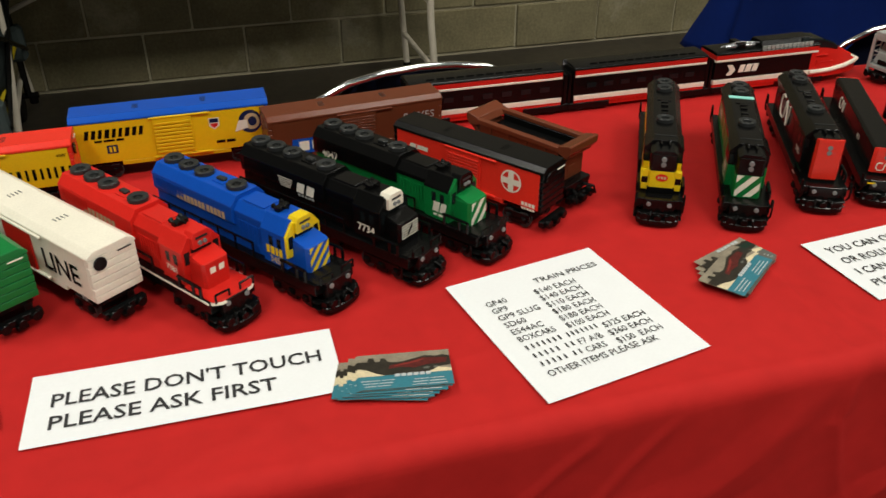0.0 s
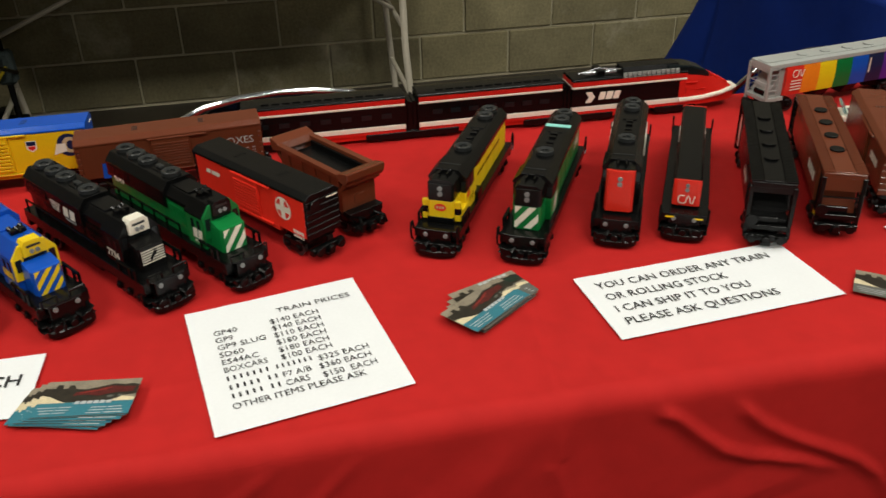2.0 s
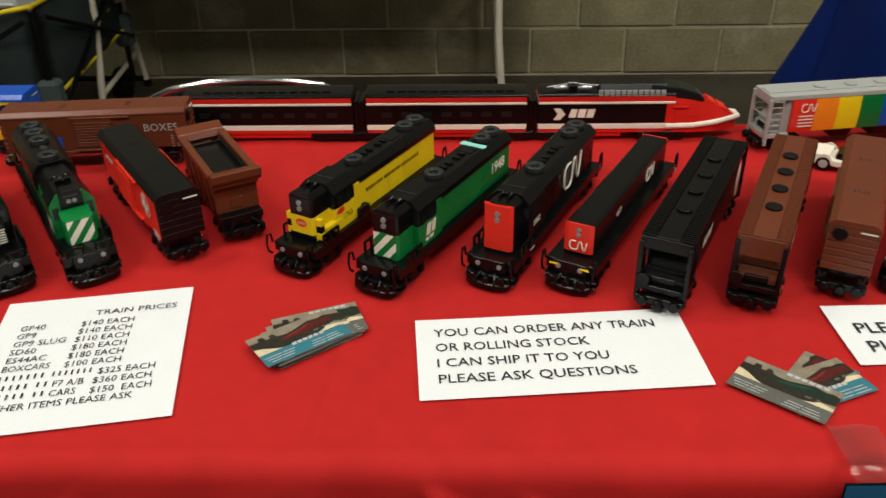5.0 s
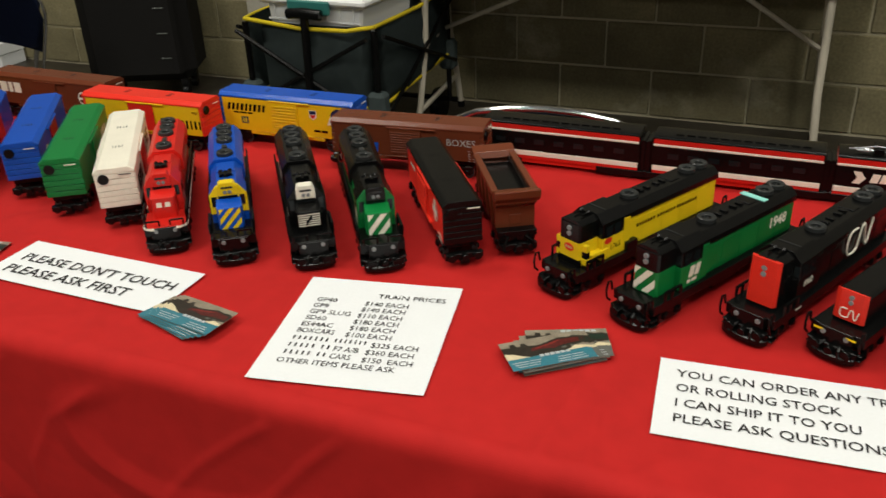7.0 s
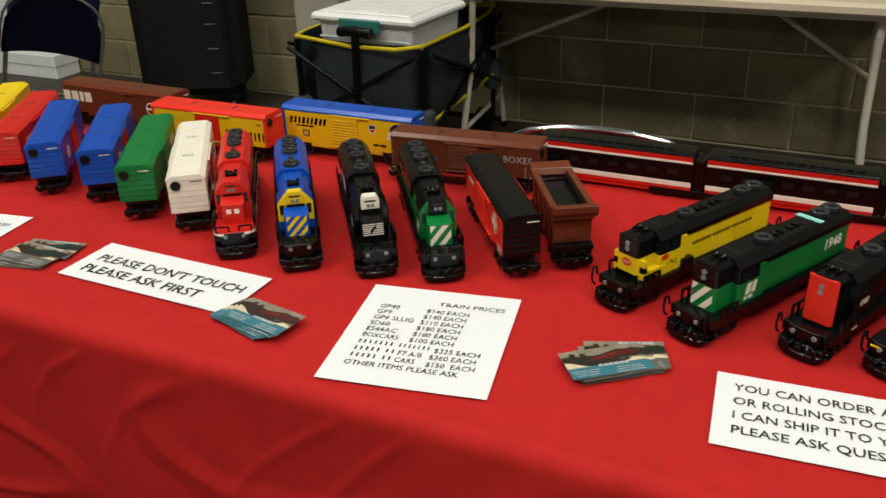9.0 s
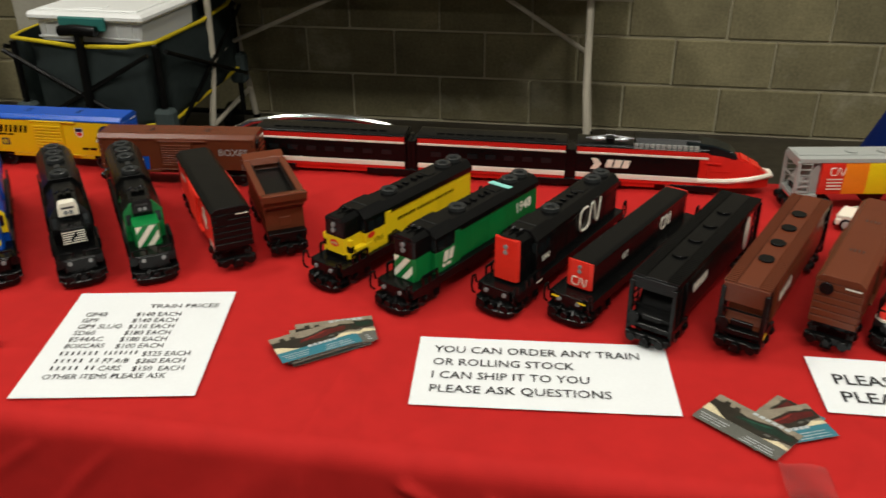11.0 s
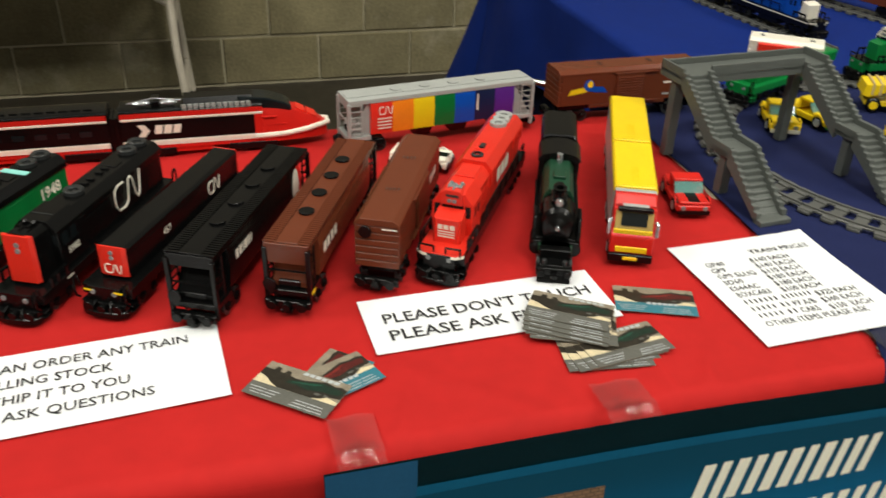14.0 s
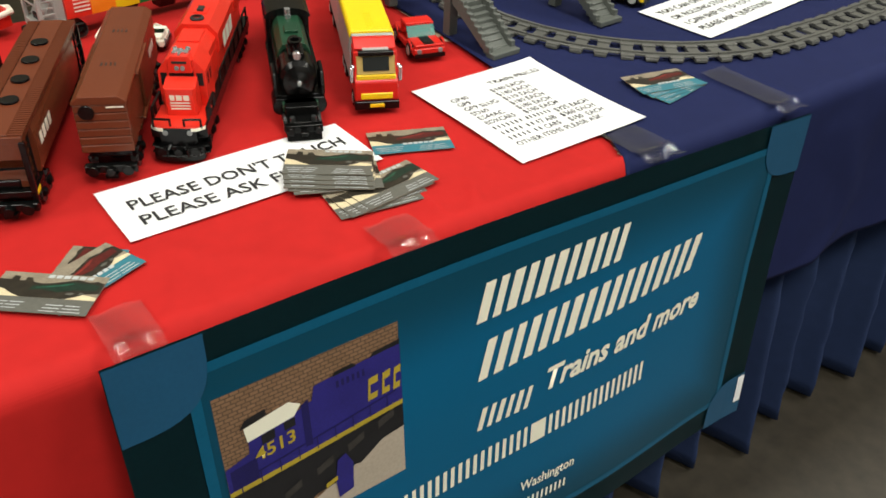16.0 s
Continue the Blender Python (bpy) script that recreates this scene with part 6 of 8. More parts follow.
# high-nosed locomotives and the slug
sp = four_axle(headed(-0.152, 0.298, -0.025, 0.534, 0.306), "black and yellow high-nosed locomotive with chequered nose", "yellow", nose="black", low="yellow", split=0.071)
y_n = -0.153 + 0.0285
decal(sp, on_front(0, y_n - 0.0004, 0.0535), 0.015, 0.010, P["bright"], "emblem", 18)
bars(sp, on_front(0, y_n - 0.0007, 0.0535), [0.0025, 0.0025, 0.0025], 0.0034, 0.0012, P["tan"], "emblem")
for s in (-1, 1):
    for k in range(3):
        part("chequer", B((min(s * 0.0166, s * 0.0240), max(s * 0.0166, s * 0.0240), y_n + 0.004, y_n + 0.010, 0.0345 + 0.0085 * k, 0.0430 + 0.0085 * k), bev=0.0003), BLACKP if k == 1 else GOLD, sp)
    part("side_plate", B((min(s * 0.0166, s * 0.0250), max(s * 0.0166, s * 0.0250), y_n + 0.012, y_n + 0.042, 0.0385, 0.0465)), GOLD, sp)
    part("toe_board", B((-0.0165, 0.0165, y_n - 0.0006, y_n + 0.004, 0.0318, 0.0400), bev=0.0003) if s > 0 else B((-0.024, 0.024, y_n + 0.011, y_n + 0.0118, 0.0318, 0.0340), bev=0), BLACKP, sp)
    bars(sp, on_side(s, 0.0212, 0.030, 0.0560), [0.0034] * 7, 0.0046, 0.0019, BLACKP)
    bars(sp, on_side(s, 0.0212, 0.030 + s * 0.042, 0.0560), [0.0034] * 8, 0.0046, 0.0019, BLACKP)
    bars(sp, on_side(s, 0.0212, 0.030 - s * 0.040, 0.0560), [0.0034] * 7, 0.0046, 0.0019, BLACKP)
    decal(sp, on_side(s, 0.0243, -0.083, 0.0555), 0.014, 0.008, P["bright"], "emblem", 14)
    letters(sp, "1765", 0.010, on_side(s, 0.0244, -0.070, 0.0450), BLACKP)
    part("battery_box", B((min(s * 0.0205, s * 0.0285), max(s * 0.0205, s * 0.0285), -0.052, -0.032, 0.0315, 0.0430)), BLACKP, sp)
gb = four_axle(headed(-0.056, 0.258, 0.0515, 0.4535, 0.306), "green high-nosed locomotive with white nose stripes and teal tape", "green", nose="black", low="green")
y_n = -0.153 + 0.0285
stripes(gb, -0.0142, 0.0142, 0.0335, 0.0618, y_n - 0.0005, 3, WHITE, 0.85)
part("roof_marker", B((-0.0170, 0.0170, 0.0700, 0.0790, 0.0869, 0.0878), bev=0), P["teal"], gb, "strip of pale teal tape")
for s in (-1, 1):
    letters(gb, "1948", 0.019, on_side(s, 0.0212, 0.100, 0.0545), WHITE, bold=0.0006)
    bars(gb, on_side(s, 0.0244, -0.070, 0.0500), [0.009, 0.008], 0.014, 0.002, WHITE, slant=0.25)
    bars(gb, on_side(s, 0.0244, -0.072, 0.0385), [0.006, 0.009], 0.004, 0.002, WHITE)
cn = four_axle(headed(0.0655, 0.270, 0.170, 0.485, 0.306), "black high-nosed locomotive with a red nose panel", "black", nose="black", low="black")
y_n = -0.153 + 0.0285
part("nose_panel", prism([(-0.0172, y_n + 0.0035), (-0.0145, y_n - 0.0012), (0.0145, y_n - 0.0012), (0.0172, y_n + 0.0035)], 0.0350, 0.0890, "z"), P["bright"], cn, "red nose panel")
for s in (-1, 1):
    letters(cn, "5982", 0.010, on_side(s, 0.0244, -0.070, 0.050), WHITE, bold=0.0002)
    ribbon_mark(cn, on_side(s, 0.0231, 0.047, 0.0600), 1.5)
    bars(cn, on_side(s, 0.0287, -0.092, 0.0270), [0.012], 0.002, 0.002, WHITE)
sl = four_axle(headed(0.151, 0.2635, 0.286, 0.5195, 0.316), "low black slug unit with red end panels", "black", cab=False, high=0.0685, L=0.316, end=0.2890)
part("end_panel", prism([(-0.0166, -0.1265), (-0.0120, -0.1285), (0.0120, -0.1285), (0.0166, -0.1265)], 0.0345, 0.0690, "z"), P["bright"], sl, "red end panel")
part("end_panel", B((-0.0166, 0.0166, 0.1375, 0.1392, 0.0345, 0.0690)), P["bright"], sl, "red end panel")
ribbon_mark(sl, on_front(0, -0.1290, 0.0430), 0.50)
for dz in (0.0560, 0.0620):
    part("lamp_lens", puck(0.0026, 0.0018, (0, -0.1302, dz), "y", 12), P["clear"], sl)
for s in (-1, 1):
    letters(sl, "457", 0.011, on_side(s, 0.0168, -0.045, 0.048), WHITE, bold=0.0002)
    ribbon_mark(sl, on_side(s, 0.0170, 0.070, 0.050), 0.75)
    part("sill_marker", B((min(s * 0.012, s * 0.022), max(s * 0.012, s * 0.022), -0.1530, -0.1523, 0.0285, 0.0305), bev=0), P["yellow"], sl)

# covered hoppers
c = cover_hopper(heading(0.240, 0.224, 0.366, 0.478), "black covered hopper car with a white disc near its end", "black", "black", L=0.284, hatches="black", W=0.053, H=0.086)
for s in (-1, 1):
    bars(c, on_side(s, 0.0272, -0.070, 0.060), [0.007, 0.007, 0.003, 0.007, 0.005, 0.003], 0.011, 0.002, WHITE)
    decal(c, on_side(s, 0.0272, 0.088, 0.056), 0.022, 0.046, WHITE, "emblem", 20)
    decal(c, on_side(s, 0.0270, 0.094, 0.056), 0.026, 0.048, P["red"], "emblem", 20)
c = cover_hopper(heading(0.335, 0.227, 0.456, 0.488), "reddish brown covered hopper car with four black roof hatches", "brown", "brown", L=0.286, cage="black", W=0.050, H=0.0848)
for s in (-1, 1):
    bars(c, on_side(s, 0.0256, -0.07, 0.055), [0.010, 0.010, 0.010, 0.010], 0.012, 0.003, WHITE)
    part("sill_marker", B((min(s * 0.023, s * 0.0255), max(s * 0.023, s * 0.0255), -0.140, -0.128, 0.022, 0.026), bev=0), P["yellow"], c)
c = boxcar(heading(0.4345, 0.251, 0.5375, 0.470), "reddish brown boxcar with planked end and black brake wheel", L=0.242, body="brown", W=0.049)
both(lambda s: bars(c, on_side(s, 0.0250, s * 0.07, 0.058), [0.006] * 5, 0.010, 0.002, WHITE))
so = six_axle(headed(0.5045, 0.2520, 0.6585, 0.496, 0.334), "bright red six-axle locomotive with pale grey fans and white lettering", "bright", trim="white", deck="bright", L=0.334, fans=(0.152, 0.2580, 0.2735, 0.2890), horn_at=0.058, fan_mat="grey", horn_mat="silver")
for k in range(3):
    decal(so, on_front(0, -0.1338, 0.045 + 0.0032 * k), 0.020, 0.0017, WHITE, "nose_stripe")
bars(so, on_front(0, -0.1338, 0.0570), [0.005, 0.006, 0.006], 0.006, 0.0014, WHITE)
for s in (-1, 1):
    bars(so, on_side(s, 0.0246, 0.03, 0.0665), [0.016, 0.018, 0.018], 0.018, 0.004, WHITE)

# back row
c = boxcar(heading(-1.094, 0.630, -1.381, 0.634), "reddish brown boxcar with white lettering along its side", L=0.287, body="brown", wheel=False)
bars(c, on_side(-1, 0.0279, 0.105, 0.062), [0.018, 0.018, 0.010, 0.018], 0.020, 0.004, WHITE)
decal(c, on_side(-1, 0.0279, -0.09, 0.055), 0.026, 0.026, WHITE, "emblem", 20)
decal(c, on_side(-1, 0.0281, -0.09, 0.055), 0.021, 0.021, P["brown"], "emblem", 20)
bars(c, on_side(-1, 0.0283, -0.09, 0.055), [0.022], 0.004, 0, WHITE)
c = boxcar(heading(-0.843, 0.584, -1.096, 0.578), "yellow boxcar with red roof, ends and door", L=0.254, body="ochre", roof="bright", ends="bright", door="red")
bars(c, on_side(-1, 0.0279, -0.080, 0.048), [0.0036, 0.0030, 0.0044, 0.0030, 0.0040, 0.0030, 0.0034, 0.0030, 0.0040, 0.0030], 0.0150, 0.0052, BLACKP)
letters(c, "4087", 0.006, on_side(-1, 0.0279, -0.112, 0.070), BLACKP)
bars(c, on_side(-1, 0.0279, 0.10, 0.064), [0.006, 0.005], 0.004, 0.002, BLACKP)
c = boxcar(heading(-0.592, 0.652, -0.850, 0.648), "yellow boxcar with blue roof and a ribbed door", L=0.262, body="ochre", roof="blue", ends="blue", ribbed=True, wheel=False, H=0.0905, base=0.024)
bars(c, on_side(-1, 0.0279, 0.078, 0.066), [0.0052, 0.0052, 0.0046, 0.0060, 0.0046, 0.0046, 0.0060, 0.0050, 0.0050], 0.0125, 0.0036, BLACKP, slant=0.25)
bars(c, on_side(-1, 0.0279, 0.084, 0.056), [0.010, 0.014, 0.010], 0.003, 0.002, BLACKP)
decal(c, on_side(-1, 0.0279, 0.082, 0.043), 0.014, 0.012, P["navy"], "emblem")
bars(c, on_side(-1, 0.0281, 0.082, 0.043), [0.003, 0.003], 0.008, 0.002, P["yellow"], "emblem")
polygon(c, on_side(-1, 0.0279, -0.055, 0.064), [(-0.007, 0.008), (0.007, 0.008), (0.007, -0.004), (0, -0.009), (-0.007, -0.004)], WHITE, "emblem")
polygon(c, on_side(-1, 0.0281, -0.055, 0.064), [(-0.006, 0.007), (0.006, 0.007), (0.006, 0.001), (-0.006, 0.001)], P["navy"], "emblem")
polygon(c, on_side(-1, 0.0281, -0.055, 0.064), [(-0.005, 0.000), (0.005, 0.000), (0.005, -0.003), (0, -0.007), (-0.005, -0.003)], P["red"], "emblem")
decal(c, on_side(-1, 0.0279, -0.104, 0.061), 0.032, 0.034, P["navy"], "emblem", 20)
decal(c, on_side(-1, 0.0281, -0.106, 0.061), 0.022, 0.024, P["tan"], "emblem", 20)
decal(c, on_side(-1, 0.0283, -0.107, 0.061), 0.012, 0.014, P["navy"], "emblem", 16)
polygon(c, on_side(-1, 0.0283, -0.092, 0.056), [(-0.010, -0.008), (0.008, -0.004), (0.008, 0.008), (-0.004, 0.008)], WHITE, "emblem")
bars(c, on_side(-1, 0.0279, -0.068, 0.036), [0.012, 0.012], 0.004, 0.002, BLACKP)
c = boxcar(heading(-0.350, 0.616, -0.600, 0.592), "reddish brown boxcar with thin white letters and ribbed door", L=0.252, body="brown", ribbed=True, H=0.0855)
letters(c, "BOXES", 0.0155, on_side(-1, 0.0279, -0.090, 0.058), P["grey"])
for k in range(5):
    bars(c, on_side(-1, 0.0279, -0.108, 0.046 - 0.004 * k), [0.004, 0.005], 0.0008, 0.004, P["grey"])
polygon(c, on_side(-1, 0.0279, 0.070, 0.040), [(-0.026, -0.012), (0.022, -0.012), (0.024, 0.010), (-0.024, 0.010)], P["blue"], "emblem")
bars(c, on_side(-1, 0.0281, 0.070, 0.039), [0.014, 0.012], 0.014, 0.004, WHITE)
c = cover_hopper(heading(0.765, 0.694, 0.460, 0.644), "grey covered hopper car with bright rainbow colour bands", "grey", "grey", L=0.310, bands=["purple", "navy", "blue", "green", "yellow", "orange", "bright"], hatches="grey", H=0.0865, cage="grey", W=0.052)
for k in range(4):
    bars(c, on_side(-1, 0.0268, 0.098, 0.052 - 0.005 * k), [0.022], 0.0018, 0, WHITE)
bars(c, on_side(-1, 0.0268, -0.055, 0.058), [0.003], 0.026, 0, WHITE)
ribbon_mark(c, on_side(-1, 0.0268, 0.096, 0.064), 0.55)
c = boxcar(heading(1.068, 0.718, 0.817, 0.708), "reddish brown boxcar with a yellow and blue winged emblem", L=0.256, body="brown", ribbed=True)
polygon(c, on_side(-1, 0.0279, 0.075, 0.056), [(-0.036, -0.010), (-0.030, 0.000), (-0.004, 0.004), (0.002, -0.004), (-0.010, -0.006)], P["yellow"], "emblem")
polygon(c, on_side(-1, 0.0279, 0.075, 0.056), [(0.036, -0.008), (0.028, 0.002), (0.000, 0.005), (-0.002, -0.003), (0.012, -0.006)], P["blue"], "emblem")
decal(c, on_side(-1, 0.0281, 0.074, 0.062), 0.018, 0.020, P["blue"], "emblem", 16)
decal(c, on_side(-1, 0.0283, 0.072, 0.064), 0.010, 0.012, P["yellow"], "emblem", 16)
bars(c, on_side(-1, 0.0279, -0.085, 0.068), [0.010, 0.008, 0.008], 0.008, 0.002, WHITE)
bars(c, on_side(-1, 0.0279, -0.085, 0.058), [0.044], 0.003, 0, WHITE)
bars(c, on_side(-1, 0.0279, -0.085, 0.038), [0.012, 0.012], 0.003, 0.018, P["grey"])


def red_trainset():
    """A high-speed set: two coaches and a streamlined power car, banded red, white and black."""
    W = 0.050
    def coach(x0, x1, power=False):
        L = x1 - x0
        ob = thing("toy_locomotive" if power else "toy_passenger_coach", "red, black and white streamlined power car with sloping nose" if power else "red, black and white banded passenger coach with dark roof", "toy locomotive" if power else "toy train car", pose(x0, 0.692, Z), TRAINS)
        xe = L - (0.095 if power else 0.0)
        y0 = -W / 2
        def band(name, z0, z1, mat, inset=0.0, xa=0.0, xb=None):
            part(name, B((xa, xb if xb is not None else xe, y0 + inset, -y0 - inset, z0, z1)), P[mat], ob)
        band("skirt", 0.005, 0.013, "red", 0.003, 0.034 if not power else 0.070, L - 0.040 if not power else xe - 0.075)
        band("lower_body", 0.012, 0.0180, "red", 0.0008)
        band("lower_stripe", 0.0180, 0.0260, "white", -0.0003)
        band("window_band", 0.0260, 0.0565, "black", 0.0006, 0.0, xe - (0.0 if not power else 0.012))
        band("upper_stripe", 0.0565, 0.0600, "white", -0.0003)
        band("upper_body", 0.0600, 0.0680, "red", 0.0003)
        if not power:
            for xa in (-0.0015, xe - 0.0005):
                part("end_frame", B((xa, xa + 0.002, y0 - 0.0006, -y0 + 0.0006, 0.012, 0.0700)), P["black"], ob)
        roof = [(y0 + 0.0002, 0.068), (-y0 - 0.0002, 0.068)] + [((-y0 - 0.0002) * math.copysign(abs(math.cos(math.pi * k / 12)) ** 0.7, math.cos(math.pi * k / 12)), 0.0695 + 0.0035 * math.sin(math.pi * k / 12) ** 0.7) for k in range(13)]
        part("roof", smooth(prism(roof, 0.0, xe, "x"), 45), P["black"], ob)
        if not power:
            for k in range(7):
                xx = 0.022 + k * (L - 0.06) / 6
                part("window", B((xx, xx + 0.016, y0 - 0.0004, y0 + 0.002, 0.0380, 0.0460), bev=0), P["window"], ob)
            bm = bmesh.new()
            for k in range(12):
                xx = 0.03 + k * 0.016
                box_into(bm, xx, xx + 0.012, y0 + 0.012, y0 + 0.014, 0.0728, 0.0745)
            tagged(part("roof_rail", bm, P["black"], ob), kind="stuff")
        else:
            part("side_panel", B((xe - 0.012, xe, y0 + 0.0006, -y0 - 0.0006, 0.0260, 0.0565)), P["red"], ob)
            nb = bmesh.new()
            secs = [(xe, 0.068, W / 2), (xe + 0.022, 0.0665, W / 2), (xe + 0.055, 0.053, W / 2 - 0.003), (xe + 0.082, 0.039, W / 2 - 0.010), (xe + 0.095, 0.031, W / 2 - 0.017)]
            rings = []
            for x, zt, hw in secs:
                rings.append([nb.verts.new((x, sy * hw * k, z)) for sy, k, z in ((-1, 1, 0.012), (-1, 1, 0.5 * (0.012 + zt)), (-1, 0.72, zt), (1, 0.72, zt), (1, 1, 0.5 * (0.012 + zt)), (1, 1, 0.012))])
            for a, b in zip(rings, rings[1:]):
                for k in range(6):
                    nb.faces.new((a[k], a[(k + 1) % 6], b[(k + 1) % 6], b[k]))
            nb.faces.new(rings[0]); nb.faces.new(rings[-1][::-1])
            bmesh.ops.recalc_face_normals(nb, faces=nb.faces)
            part("nose", smooth(nb, 25), P["red"], ob)
            st = tube([(xe - 0.012, y0 - 0.0006, 0.0222), (xe + 0.030, y0 - 0.0004, 0.0235), (xe + 0.064, y0 + 0.004, 0.0270), (xe + 0.086, y0 + 0.011, 0.0300), (xe + 0.097, -0.008, 0.0310), (xe + 0.097, 0.008, 0.0310), (xe + 0.086, -y0 - 0.011, 0.0300), (xe + 0.064, -y0 - 0.004, 0.0270), (xe, -y0 + 0.0006, 0.0222)], 0.0040, 8)
            part("bumper_stripe", smooth(st), P["white"], ob)
            part("roof_cowl", prism([(y0 + 0.004, 0.070), (-y0 - 0.004, 0.070), (-y0 - 0.012, 0.0825), (y0 + 0.012, 0.0825)], 0.088, xe - 0.012, "x", 0.001), P["black"], ob)
            gr = bmesh.new()
            for r in range(4):
                for k in range(12):
                    box_into(gr, xe - 0.112 + k * 0.0082, xe - 0.112 + k * 0.0082 + 0.0062, y0 - 0.0004, y0 + 0.003, 0.0690 + r * 0.0022, 0.0701 + r * 0.0022)
            tagged(part("roof_grille", gr, P["grey"], ob), kind="stuff")
            for xx, d in ((0.020, 1), (0.078, -1)):
                part("insulator", smooth(lathe([(0.001, 0), (0.0042, 0.010), (0.0036, 0.020), (0.0014, 0.024)], (xx if d > 0 else xx - 0.024, -0.012, 0.0775), "x", 10), 40), P["silver"], ob)
            part("pantograph_base", B((0.044, 0.056, -0.018, 0.014, 0.072, 0.082)), P["black"], ob)
            part("pantograph", tube([(0.012, -0.012, 0.078), (0.048, -0.010, 0.084), (0.085, -0.012, 0.080)], 0.0013, 6), P["silver"], ob)
            part("windscreen_hood", prism([(xe - 0.034, 0.066), (xe + 0.043, 0.056), (xe + 0.044, 0.0610), (xe + 0.034, 0.0690), (xe + 0.008, 0.0775), (xe - 0.034, 0.0815)], -0.0195, 0.0195, "y", 0.002), P["window"], ob)
            fr = lambda u, v: on_front(u, y0 - 0.0002, v)
            polygon(ob, fr(0.036, 0.0415), [(-0.014, -0.009), (-0.004, -0.009), (0.003, 0), (-0.004, 0.009), (-0.014, 0.009), (-0.008, 0)], WHITE, "emblem")
            bars(ob, fr(0.062, 0.0425), [0.010, 0.011, 0.010], 0.013, 0.0022, WHITE, slant=0.25)
            for u0, u1 in ((0.050, 0.063), (0.066, 0.080)):
                za, zb = 0.053 - (u0 - 0.055) * 0.52, 0.053 - (u1 - 0.055) * 0.52
                part("nose_plate", prism([(xe + u0, za), (xe + u1, zb), (xe + u1, zb + 0.0030), (xe + u0, za + 0.0030)], -0.013, 0.013, "y", 0.0004), P["bright"], ob)
            part("nose_step", B((xe - 0.004, xe + 0.020, y0 - 0.0008, -y0 + 0.0008, 0.0500, 0.0512), (xe + 0.004, xe + 0.034, y0 - 0.0006, -y0 + 0.0006, 0.0380, 0.0392), bev=0), P["red"], ob)
        for xx in ((0.028, L - 0.028) if not power else (0.036, xe - 0.016)):
            b = bmesh.new()
            box_into(b, xx - 0.036, xx + 0.036, y0 - 0.0004, -y0 + 0.0004, 0.003, 0.0135, 0.001)
            bg = part("bogie", b, P["black"], ob)
            me = shared("wheel", wheel_bm, P["dark"])
            for dx in (-0.014, 0.014):
                for s in (-1, 1):
                    piece("wheel", me, bg, Matrix.Translation((xx + dx, s * 0.0185, 0.0100)) @ Matrix.Rotation(s * math.pi / 2, 4, "Z"))
        return ob
    coach(-0.376, -0.126)
    coach(-0.105, 0.131)
    coach(0.148, 0.441, True)
    for x0, x1 in ((-0.126, -0.105), (0.131, 0.148)):
        g = thing("coach_gangway", "black jointed gangway between two coaches", "train coupling", pose(x0, 0.692, Z), TRAINS)
        bm = bmesh.new()
        n = 5
        w = (x1 - x0) / n
        for k in range(n):
            hw = 0.022 if k % 2 else 0.019
            box_into(bm, k * w, (k + 1) * w, -hw, hw, 0.012, 0.062 if k % 2 else 0.059)
        part("bellows", bm, P["black"], g)
        part("axle_beam", B((-0.010, x1 - x0 + 0.010, -0.022, 0.022, 0.0, 0.014), bev=0.002), P["black"], g)


red_trainset()


